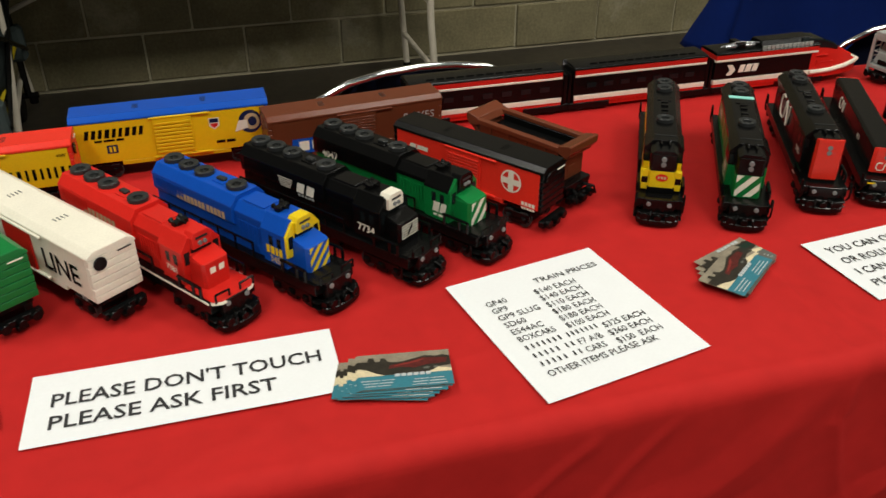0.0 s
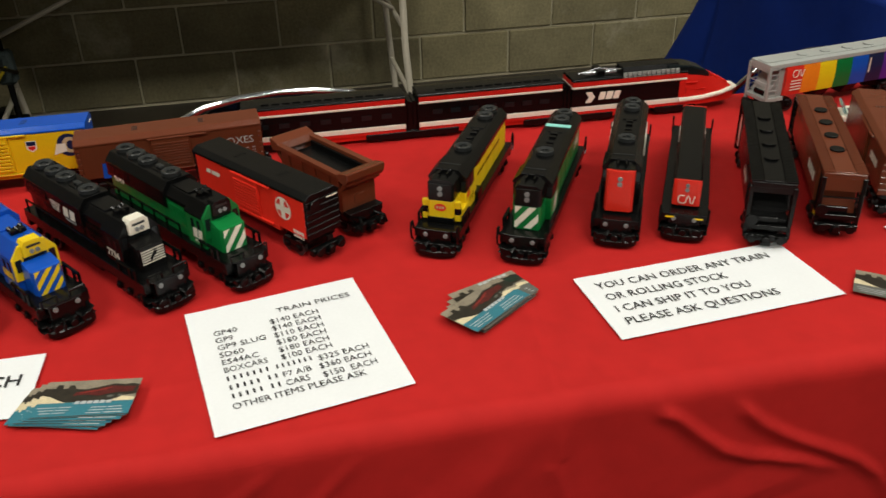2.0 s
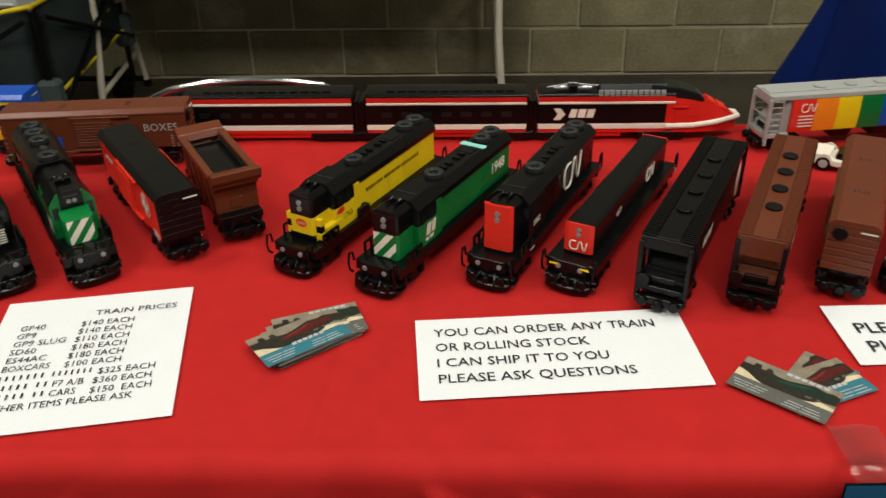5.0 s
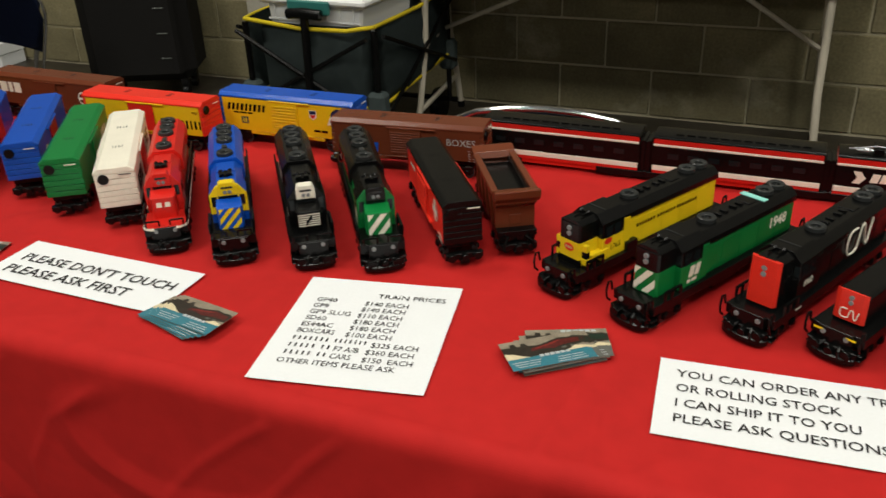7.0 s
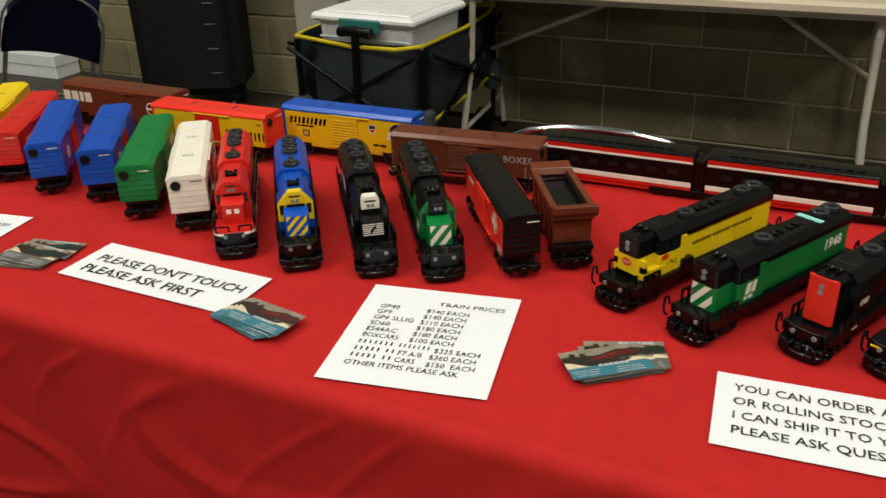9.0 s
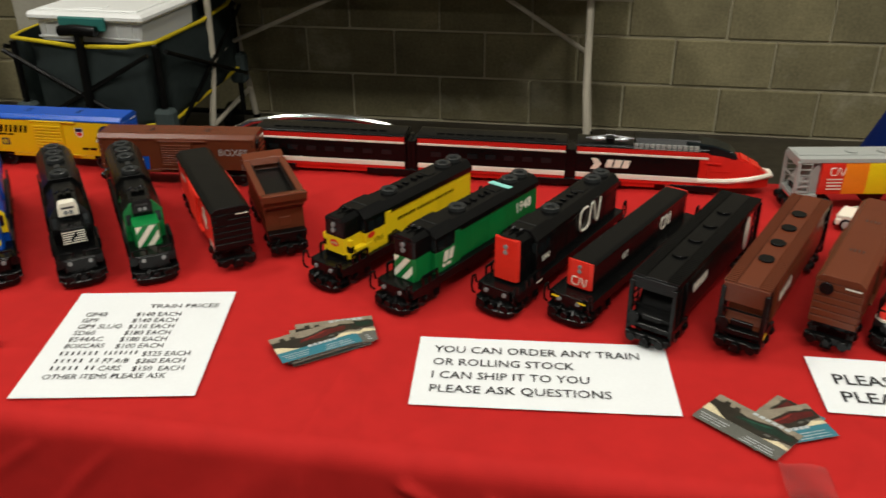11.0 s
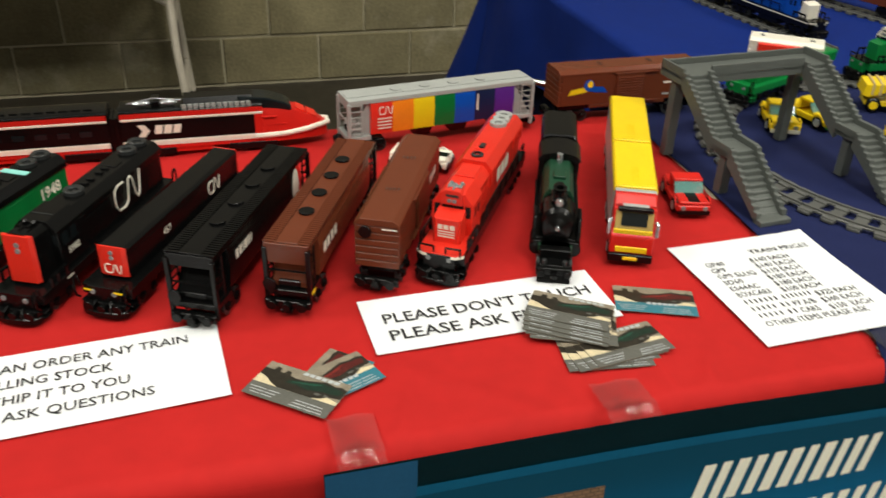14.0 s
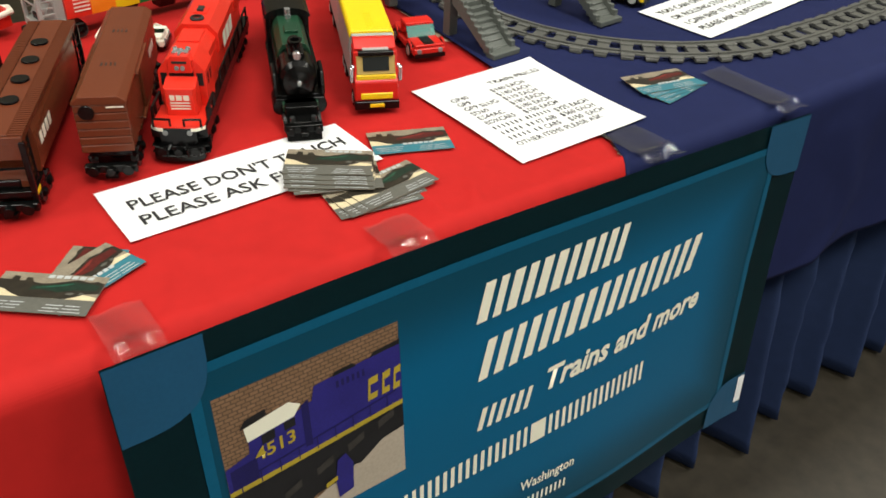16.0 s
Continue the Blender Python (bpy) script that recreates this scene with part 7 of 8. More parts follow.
# ---- steam engine, lorry and car at the table's end ----
def steam_engine(m):
    ob = thing("toy_locomotive", "black and dark green steam locomotive with tender", "toy locomotive", m, TRAINS)
    h = 0.158
    part("frame", B((-0.020, 0.020, -h + 0.020, 0.04, 0.010, 0.030)), P["black"], ob)
    part("pilot_deck", B((-0.019, 0.019, -h + 0.004, -h + 0.036, 0.012, 0.020)), P["black"], ob)
    part("buffer_beam", B((-0.023, 0.023, -h + 0.000, -h + 0.008, 0.009, 0.018)), P["black"], ob)
    part("pilot", prism([(-h - 0.004, 0.002), (-h + 0.008, 0.002), (-h + 0.008, 0.0095), (-h + 0.000, 0.0095)], -0.021, 0.021, "x", 0.0006), P["black"], ob)
    for s in (-1, 1):
        part("buffer", smooth(puck(0.0045, 0.006, (s * 0.0165, -h - 0.006, 0.0135), "y", 12)), P["black"], ob)
        part("deck_lamp", smooth(puck(0.003, 0.006, (s * 0.013, -h + 0.006, 0.020), "z", 12)), P["dark"], ob)
    part("coupling_hook", B((-0.004, 0.004, -h - 0.008, -h + 0.004, 0.009, 0.0135)), P["black"], ob)
    part("step_plate", B((-0.022, 0.022, -h + 0.030, -h + 0.044, 0.020, 0.030), (-0.015, 0.015, -h + 0.022, -h + 0.032, 0.020, 0.026)), P["forest"], ob)
    for x0, x1 in ((-0.031, -0.014), (0.014, 0.031)):
        part("running_board", B((x0, x1, -h + 0.040, 0.03, 0.030, 0.0345)), P["black"], ob)
    part("boiler", smooth(lathe([(0, 0), (0.0215, 0), (0.0225, 0.002), (0.0225, 0.100), (0, 0.100)], (0, -h + 0.077, 0.052), "y", 20)), P["black"], ob)
    part("boiler_cladding", prism([(-0.0225, 0.052), (0.0225, 0.052), (0.0205, 0.066), (0.014, 0.0765), (-0.014, 0.0765), (-0.0205, 0.066)], -h + 0.080, 0.010, "y", 0.0008), P["forest"], ob, "dark green boiler cladding")
    part("sand_box", B((-0.0085, 0.0085, -h + 0.108, -h + 0.126, 0.0765, 0.0800)), P["forest"], ob)
    part("smokebox", smooth(lathe([(0, 0), (0.010, 0.0), (0.019, 0.003), (0.0232, 0.008), (0.0235, 0.012), (0.0235, 0.046), (0, 0.046)], (0, -h + 0.034, 0.051), "y", 20), 30), P["black"], ob)
    part("smokebox_door", smooth(lathe([(0, 0), (0.006, 0.001), (0.013, 0.004), (0.013, 0.007), (0, 0.007)], (0, -h + 0.030, 0.051), "y", 16)), P["black"], ob)
    headlight(ob, 0, -h + 0.031, 0.053, "silver")
    part("smokebox_saddle", B((-0.016, 0.016, -h + 0.040, -h + 0.078, 0.026, 0.036)), P["black"], ob)
    part("chimney", smooth(lathe([(0.007, 0), (0.0085, 0.003), (0.0065, 0.006), (0.007, 0.014), (0.009, 0.017), (0.0055, 0.017), (0.005, 0.009)], (0, -h + 0.060, 0.073), "z", 16), 40), P["black"], ob)
    part("chimney_base", B((-0.010, 0.010, -h + 0.050, -h + 0.078, 0.070, 0.078)), P["black"], ob)
    part("dome", smooth(lathe([(0.008, 0), (0.008, 0.005), (0.0055, 0.008), (0, 0.009)], (0, -h + 0.080, 0.0765), "z", 14), 40), P["black"], ob)
    part("lamp", smooth(puck(0.0048, 0.006, (0, -h + 0.042, 0.078), "y", 12)), P["silver"], ob)
    part("whistle", smooth(lathe([(0.0042, 0), (0.0042, 0.004), (0.003, 0.005), (0.0042, 0.006), (0.0042, 0.011), (0, 0.011)], (0, -0.002, 0.0765), "z", 12), 40), P["silver"], ob)
    for s in (-1, 1):
        part("smoke_deflector", prism([(-h + 0.036, 0.034), (-h + 0.076, 0.034), (-h + 0.076, 0.056), (-h + 0.066, 0.062), (-h + 0.044, 0.058), (-h + 0.036, 0.046)], min(s * 0.0265, s * 0.0315), max(s * 0.0265, s * 0.0315), "x", 0.0012), P["black"], ob)
        part("cylinder", smooth(puck(0.0095, 0.032, (s * 0.0245, -h + 0.040, 0.020), "y", 14)), P["black"], ob)
        part("valve_chest", B((min(s * 0.016, s * 0.030), max(s * 0.016, s * 0.030), -h + 0.036, -h + 0.074, 0.024, 0.032)), P["black"], ob)
        for k in range(3):
            w = smooth(lathe([(0, -0.003), (0.012, -0.003), (0.014, -0.0015), (0.0145, 0.003), (0.0125, 0.004), (0.006, 0.002), (0, 0.003)], (s * 0.023, -h + 0.092 + 0.033 * k, 0.0165), "x", 18))
            part("driving_wheel", w, P["black"], ob)
        part("side_rod", B((min(s * 0.027, s * 0.029), max(s * 0.027, s * 0.029), -h + 0.07, -h + 0.17, 0.0135, 0.0165)), P["dark"], ob)
        part("hand_rail", tube([(s * 0.0245, -h + 0.045, 0.062), (s * 0.0245, 0.0, 0.062)], 0.0010, 5), P["black"], ob)
    part("cab", B((-0.029, 0.029, 0.010, 0.046, 0.030, 0.074)), P["black"], ob)
    arch = [(-0.031, 0.074)] + [(0.031 * math.sin(a), 0.074 + 0.012 * math.cos(a)) for a in (radians(-80 + 16 * k) for k in range(11))] + [(0.031, 0.074)]
    part("cab_roof", smooth(prism(arch[::-1], 0.004, 0.052, "y"), 40), P["black"], ob)
    for s in (-1, 1):
        part("cab_window", B((min(s * 0.0275, s * 0.0294), max(s * 0.0275, s * 0.0294), 0.018, 0.036, 0.052, 0.068), bev=0), P["window"], ob)
    tender = part("tender", B((-0.028, 0.028, 0.060, h - 0.006, 0.022, 0.072)), P["black"], ob)
    part("tender_top", prism([(-0.028, 0.072), (0.028, 0.072), (0.026, 0.080), (0.019, 0.0845), (-0.019, 0.0845), (-0.026, 0.080)], 0.064, h - 0.008, "y", 0.002), P["black"], tender)
    for y in (0.080, h - 0.032):
        bogie(ob, y)
    for y in (-h + 0.024, -h + 0.050):
        for s in (-1, 1):
            piece("wheel", shared("wheel", wheel_bm, P["dark"]), ob, Matrix.Translation((s * 0.0185, y, 0.0100)) @ (Matrix.Rotation(math.pi, 4, "Z") if s < 0 else Matrix()))
    coupler(ob, h - 0.006, 1)
    return ob


steam_engine(pose(0.6960, 0.3805, Z, 0, 0, -21.9) @ Matrix.Diagonal((0.89, 1.07, 1, 1)))


def road_wheel_bm():
    bm = lathe([(0, -0.004), (0.005, -0.0042), (0.0085, -0.005), (0.0105, -0.0035), (0.0105, 0.0035), (0.0085, 0.005), (0.005, 0.0042), (0, 0.004)], (0, 0, 0), "x", 18)
    return smooth(bm, 35)


def rim_bm():
    bm = lathe([(0, 0.0044), (0.0055, 0.0052), (0.0062, 0.0046), (0.0062, -0.0046), (0.0055, -0.0052), (0, -0.0044)], (0, 0, 0), "x", 12)
    return smooth(bm, 35)


def road_wheel(root, x, y, z=0.0105, k=1.0, rim="grey"):
    w = piece("wheel", shared("tyre", road_wheel_bm, P["black"]), root, Matrix.Translation((x, y, z)) @ Matrix.Diagonal((k, k, k, 1)))
    piece("rim", shared("rim", rim_bm, P[rim]), w)
    return w


def lorry(m):
    ob = thing("toy_lorry", "red toy lorry with a bright yellow two-part box body", "toy truck", m, TRAINS)
    h = 0.1805
    part("chassis", B((-0.020, 0.020, -h + 0.02, h - 0.006, 0.011, 0.020)), P["dark"], ob)
    c = part("cab", prism([(-h, 0.014), (-h, 0.038), (-h + 0.006, 0.044), (-h + 0.012, 0.070), (-h + 0.036, 0.072), (-h + 0.036, 0.014)], -0.030, 0.030, "x", 0.0012), P["red"], ob)
    part("windscreen", prism([(-h + 0.0040, 0.0455), (-h + 0.0100, 0.066), (-h + 0.013, 0.066), (-h + 0.008, 0.0455)], -0.0265, 0.0265, "x", 0.0008), P["amber"], c, "pale amber clear windscreen")
    part("dark_cabin", prism([(-h + 0.0044, 0.0500), (-h + 0.0088, 0.0650), (-h + 0.012, 0.0650), (-h + 0.008, 0.0500)], -0.018, 0.018, "x"), P["window"], c)
    part("dashboard", B((-0.027, 0.027, -h + 0.002, -h + 0.008, 0.040, 0.0455)), P["yellow"], c)
    part("bumper", B((-0.031, 0.031, -h - 0.004, -h + 0.006, 0.006, 0.016)), P["black"], c)
    part("grille", B((-0.022, 0.022, -h - 0.002, -h + 0.002, 0.018, 0.025)), P["yellow"], c)
    part("licence_strip", B((-0.010, 0.010, -h - 0.005, -h - 0.003, 0.009, 0.0135)), P["yellow"], c)
    part("sun_visor", B((-0.024, 0.024, -h + 0.006, -h + 0.012, 0.067, 0.072)), P["black"], c)
    part("visor_plate", B((-0.018, 0.018, -h + 0.010, -h + 0.016, 0.0718, 0.0738)), P["grey"], c)
    part("air_deflector", prism([(-h + 0.014, 0.072), (-h + 0.036, 0.072), (-h + 0.036, 0.0795), (-h + 0.030, 0.0795)], -0.029, 0.029, "x", 0.001), P["red"], c)
    for s in (-1, 1):
        part("mirror", B((min(s * 0.031, s * 0.036), max(s * 0.031, s * 0.036), -h + 0.006, -h + 0.011, 0.036, 0.054), (min(s * 0.029, s * 0.034), max(s * 0.029, s * 0.034), -h + 0.008, -h + 0.010, 0.052, 0.056)), P["silver"], c)
        part("side_window", B((min(s * 0.0285, s * 0.0304), max(s * 0.0285, s * 0.0304), -h + 0.016, -h + 0.031, 0.046, 0.064), bev=0), P["window"], c)
    part("spacer", B((-0.029, 0.029, -h + 0.036, -h + 0.043, 0.020, 0.0800)), P["grey"], ob)
    for y0, y1 in ((-h + 0.043, -h + 0.183), (-h + 0.187, h)):
        part("box_body", B((-0.031, 0.031, y0, y1, 0.020, 0.078), bev=0.0015), P["grey"], ob)
        part("box_roof", prism([(-0.0315, 0.074), (0.0315, 0.074), (0.0315, 0.079), (0.0285, 0.0828), (-0.0285, 0.0828), (-0.0315, 0.079)], y0 + 0.0005, y1 - 0.0005, "y", 0.0012), P["yellow"], ob)
        part("roof_studs", B(*[(-0.004 + 0.004 * i - 0.0011, -0.004 + 0.004 * i + 0.0011, y0 + 0.014 + 0.008 * j, y0 + 0.018 + 0.008 * j, 0.0826, 0.0834) for i in range(3) for j in range(6)], bev=0), P["yellow"], ob)
    for y in (-h + 0.022, -h + 0.105, -h + 0.130, 0.09, h - 0.04):
        for s in (-1, 1):
            road_wheel(ob, s * 0.0265, y)
    return ob


lorry(heading(0.7355, 0.241, 0.8815, 0.571) @ Matrix.Diagonal((0.83, 1, 1, 1)))


def toy_car(m, label, color, roof=None, k=1.0, style=0, trim="black", group="toy cars on the table"):
    """A small brick-built road car: body, bonnet, cabin with clear screen, four wheels."""
    ob = thing("toy_car", label, "toy car", m, group)
    h, w = 0.041 * k, 0.0205 * k
    base = B((-w, w, -h, h, 0.007 * k, 0.016 * k), (-w * 0.9, w * 0.9, -h * 0.96, -h * 0.30, 0.016 * k, 0.0205 * k), (-w * 0.9, w * 0.9, h * 0.45, h, 0.016 * k, 0.0215 * k), bev=0.0014 * k)
    part("body", base, P[color], ob)
    for s in (-1, 1):
        part("wing", smooth(prism([(-h * 0.86, 0.010 * k), (-h * 0.80, 0.019 * k), (-h * 0.62, 0.0225 * k), (-h * 0.44, 0.019 * k), (-h * 0.38, 0.010 * k)], min(s * w, s * w * 1.08), max(s * w, s * w * 1.08), "x"), 20), P[color], ob)
        part("wing", smooth(prism([(h * 0.36, 0.010 * k), (h * 0.42, 0.020 * k), (h * 0.60, 0.0235 * k), (h * 0.80, 0.020 * k), (h * 0.86, 0.010 * k)], min(s * w, s * w * 1.08), max(s * w, s * w * 1.08), "x"), 20), P[color], ob)
        part("headlight", puck(0.003 * k, 0.002, (s * w * 0.66, -h - 0.0016, 0.013 * k), "y", 10), P["clear"], ob)
    part("windscreen", prism([(-h * 0.34, 0.019 * k), (-h * 0.10, 0.032 * k), (-h * 0.02, 0.032 * k), (-h * 0.22, 0.019 * k)], -w * 0.86, w * 0.86, "x", 0.0005), GLASS, ob)
    if style == 0:
        part("cabin_roof", B((-w * 0.88, w * 0.88, -h * 0.10, h * 0.42, 0.031 * k, 0.035 * k), (-w * 0.86, w * 0.86, h * 0.30, h * 0.44, 0.018 * k, 0.032 * k), bev=0.001 * k), P[roof or color], ob)
    else:
        part("seat", B((-w * 0.7, w * 0.7, h * 0.02, h * 0.30, 0.013 * k, 0.024 * k), bev=0.001 * k), P[trim], ob)
    part("bonnet_stripe", B((-w * 0.32, w * 0.32, -h * 0.94, -h * 0.34, 0.0205 * k, 0.0210 * k), bev=0), P[trim], ob)
    for e in (-h, h):
        part("bumper", B((-w * 0.95, w * 0.95, e - 0.002 * k, e + 0.002 * k, 0.005 * k, 0.010 * k), bev=0), P[trim if trim != color else "dark"], ob)
    for y in (-h * 0.62, h * 0.61):
        for s in (-1, 1):
            road_wheel(ob, s * w * 0.90, y, 0.0098 * k, 0.93 * k)
    return ob


toy_car(pose(0.884, 0.377, Z, 0, 0, -14), "small red toy sports car with black bonnet stripe", "red", k=1.08, style=0)
toy_car(pose(0.562, 0.566, Z, 0, 0, 60), "white toy car with black wheels behind the brown boxcar", "white", k=1.05, style=1)
NEARBY = ((1.185, 0.606, -22, "yellow toy car with white bumper", "yellow", "yellow", 0, "white"), (1.258, 0.612, 10, "yellow toy car with green windscreen", "yellow", "yellow", 0, "green"),
          (1.270, 0.388, 30, "yellow vintage toy car with white roof", "yellow", "white", 0, "yellow"), (1.362, 0.488, 30, "yellow toy roadster with orange seat", "yellow", "yellow", 1, "orange"),
          (1.368, 0.386, 28, "lime green toy roadster", "lime", "lime", 0, "lime"), (1.460, 0.398, 28, "lime green toy car with green windscreen", "lime", "lime", 1, "lime"),
          (1.540, 0.396, 28, "white toy sports car", "white", "white", 1, "grey"), (1.610, 0.430, 30, "white toy sports car", "white", "white", 0, "grey"),
          (1.552, 0.545, 30, "blue toy car with white roof", "blue", "white", 0, "blue"), (1.452, 0.514, 30, "dark grey toy roadster", "dark", "dark", 1, "dark"),
          (1.659, 0.578, 30, "green toy car with white roof", "green", "white", 0, "green"), (1.705, 0.455, 30, "dark red toy car", "red", "red", 0, "black"))
for x, y, dg, lb, col, rf, st, tr in NEARBY:
    toy_car(pose(x, y, Z, 0, 0, dg), lb + " on the navy cloth", col, rf, 1.16, st, tr)


def dump_truck(m):
    ob = thing("toy_dump_truck", "yellow toy dump truck with raised ribbed bed", "toy truck", m)
    part("chassis", B((-0.024, 0.024, -0.05, 0.05, 0.012, 0.022)), P["yellow"], ob)
    part("cab", B((-0.022, 0.004, -0.048, -0.018, 0.022, 0.050)), P["yellow"], ob)
    part("cab_window", B((-0.0225, 0.0045, -0.0488, -0.034, 0.034, 0.046), bev=0), P["window"], ob)
    part("bed", prism([(-0.040, 0.056), (-0.012, 0.052), (0.048, 0.030), (0.060, 0.034), (0.056, 0.056), (-0.012, 0.062), (-0.044, 0.062)], -0.030, 0.030, "x", 0.001), P["yellow"], ob)
    for k in range(4):
        part("bed_rib", B((-0.0315, 0.0315, -0.005 + 0.015 * k, -0.001 + 0.015 * k, 0.036, 0.0615)), P["tan"], ob)
    for y in (-0.034, 0.034):
        for s in (-1, 1):
            road_wheel(ob, s * 0.027, y, 0.0147, 1.4, "yellow")
    return ob


dump_truck(pose(1.428, 0.640, Z, 0, 0, 62) @ Matrix.Diagonal((0.85, 0.85, 0.85, 1)))

# ---- footbridge ----
fb = thing("toy_footbridge", "grey toy railway footbridge with two flights of stairs", "toy bridge", pose(0.937, 0.290, Z, 0, 0, 4.5) @ pose(-0.937, -0.300, 0))
DZ, DY0, DY1 = 0.131, 0.518, 0.574
SX = ((0.947, 0.995), (1.159, 1.206))
part("deck", B((SX[0][0], SX[1][1], DY0, DY1, DZ - 0.006, DZ)), P["slate"], fb)
part("parapet", B((SX[0][0], SX[1][1], DY1 - 0.004, DY1, DZ, DZ + 0.009)), P["slate"], fb)
part("parapet", B((SX[0][1], SX[1][0], DY0, DY0 + 0.004, DZ - 0.013, DZ + 0.013)), P["slate"], fb)
for x in (SX[0][0], SX[1][1] - 0.004):
    part("parapet", B((x, x + 0.004, DY0, DY1, DZ - 0.013, DZ + 0.011)), P["slate"], fb)
YL0, YL1, YF, ZL = 0.390, 0.428, 0.306, 0.067
for xa, xb in SX:
    flights = ((DY0, DZ, YL1, ZL, 11), (YL0, ZL, YF + 0.004, 0.002, 10))
    for ya, za, yb, zb, n in flights:
        for k in range(n):
            y1_, z1_ = ya + (yb - ya) * k / n, za + (zb - za) * (k + 1) / n
            part("step", B((xa + 0.0065, xb - 0.0065, ya + (yb - ya) * (k + 1) / n, y1_ + 0.003, max(0.0, z1_ - 0.0085), z1_), bev=0.0003), P["slate"], fb)
        part("stair_slab", prism([(ya, za - 0.009), (ya, za - 0.014), (yb, max(0.0, zb - 0.013)), (yb, max(0.002, zb - 0.008))], xa + 0.006, xb - 0.006, "x"), P["slate"], fb)
        for x in (xa, xb - 0.007):
            part("stringer", prism([(ya, za + 0.007), (ya, za - 0.016), (yb, max(0.0, zb - 0.016)), (yb, zb + 0.007)], x, x + 0.007, "x", 0.0004), P["slate"], fb)
            for k in range(n):
                yy = ya + (yb - ya) * (k + 0.5) / n
                zz = za + (zb - za) * (k + 0.5) / n + 0.007
                part("stringer_tooth", B((x - 0.0003, x + 0.0073, yy - 0.0034, yy + 0.0034, zz - 0.004, zz + 0.0026), bev=0.0006), P["slate"], fb)
    part("landing", B((xa, xb, YL0, YL1, ZL - 0.007, ZL)), P["slate"], fb)
    for x in (xa, xb - 0.007):
        part("landing_curb", B((x, x + 0.007, YL0 - 0.002, YL1 + 0.002, ZL - 0.008, ZL + 0.008)), P["slate"], fb)
    for yy, zt in ((DY0 + 0.020, DZ - 0.006), (YL0 + 0.010, ZL - 0.007)):
        part("pillar", B((xa + 0.006, xa + 0.021, yy, yy + 0.014, 0.0, zt)), P["slate"], fb)
    part("foot", B((xa, xb, YF - 0.006, YF + 0.010, 0.0, 0.007)), P["slate"], fb)

# ---- toy railway track ----
CX, CY, RAD = 1.350, 0.458, 0.321


def sleeper_bm():
    bm = B((-0.032, 0.032, -0.0084, 0.0084, 0.0, 0.0042), (-0.030, -0.009, -0.0094, 0.0094, 0.0036, 0.0062), (0.009, 0.030, -0.0094, 0.0094, 0.0036, 0.0062), bev=0.0006)
    return bm


SLEEPER = shared("sleeper", sleeper_bm, P["stone"])


def track(points, label="section of dark grey toy railway track on the cloth", gauge=0.0195):
    """One track section along a line of points: two rails on sleepers."""
    ob = thing("toy_track", label, "toy track", pose(0, 0, Z), "toy railway track")
    pts = [Vector((*p, 0)) for p in points]
    normals = []
    for i in range(len(pts)):
        d = (pts[min(i + 1, len(pts) - 1)] - pts[max(i - 1, 0)]).normalized()
        normals.append(Vector((-d.y, d.x, 0)))
    for s in (-1, 1):
        bm = bmesh.new()
        rings = []
        for p, n in zip(pts, normals):
            c = p + n * s * gauge
            rings.append([bm.verts.new(c + n * a + Vector((0, 0, b))) for a, b in ((-0.0042, 0.004), (0.0042, 0.004), (0.0042, 0.006), (0.0022, 0.007), (0.0022, 0.0095), (-0.0022, 0.0095), (-0.0022, 0.007), (-0.0042, 0.006))])
        for a, b in zip(rings, rings[1:]):
            for k in range(8):
                bm.faces.new((a[k], a[(k + 1) % 8], b[(k + 1) % 8], b[k]))
        bm.faces.new(rings[0])
        bm.faces.new(rings[-1][::-1])
        bmesh.ops.recalc_face_normals(bm, faces=bm.faces)
        part("rail", smooth(bm, 30), P["stone"], ob)
    for i in range(0, len(pts) - 1, 2):
        p = (pts[i] + pts[i + 1]) / 2
        n = normals[i]
        piece("sleeper", SLEEPER, ob, Matrix.Translation(p) @ Matrix.Rotation(math.atan2(n.y, n.x), 4, "Z"))
    return ob


def arc(a0, a1, n=9, r=RAD):
    return [(CX + r * math.cos(radians(a0 + (a1 - a0) * k / (n - 1))), CY + r * math.sin(radians(a0 + (a1 - a0) * k / (n - 1)))) for k in range(n)]


for k in range(8):
    track(arc(90 + 22.5 * k, 90 + 22.5 * (k + 1) - 0.3))
for y, n in ((CY - RAD, 4), (CY + RAD, 5)):
    for k in range(n):
        rise = 0.012 * k if y < CY else 0.0
        track([(CX + 0.128 * (k + j / 8) - 0.0004 * (j == 8), y + rise * (j / 8) * 0.6 + 0.0036 * k * (k - 1) * (y < CY)) for j in range(9)])
sw = thing("toy_switch_stand", "yellow lever on a dark grey track switch", "toy switch", pose(1.570, 0.232, Z, 0, 0, -20))
part("base", B((-0.030, 0.020, -0.012, 0.012, 0, 0.008)), P["stone"], sw)
part("lever", smooth(tube([(0.0, 0, 0.008), (0.006, 0.002, 0.022)], 0.003, 8)), P["yellow"], sw)
part("knob", smooth(lathe([(0, 0), (0.006, 0.002), (0.007, 0.006), (0.005, 0.010), (0, 0.011)], (0.006, 0.002, 0.020), "z", 12), 50), P["yellow"], sw)

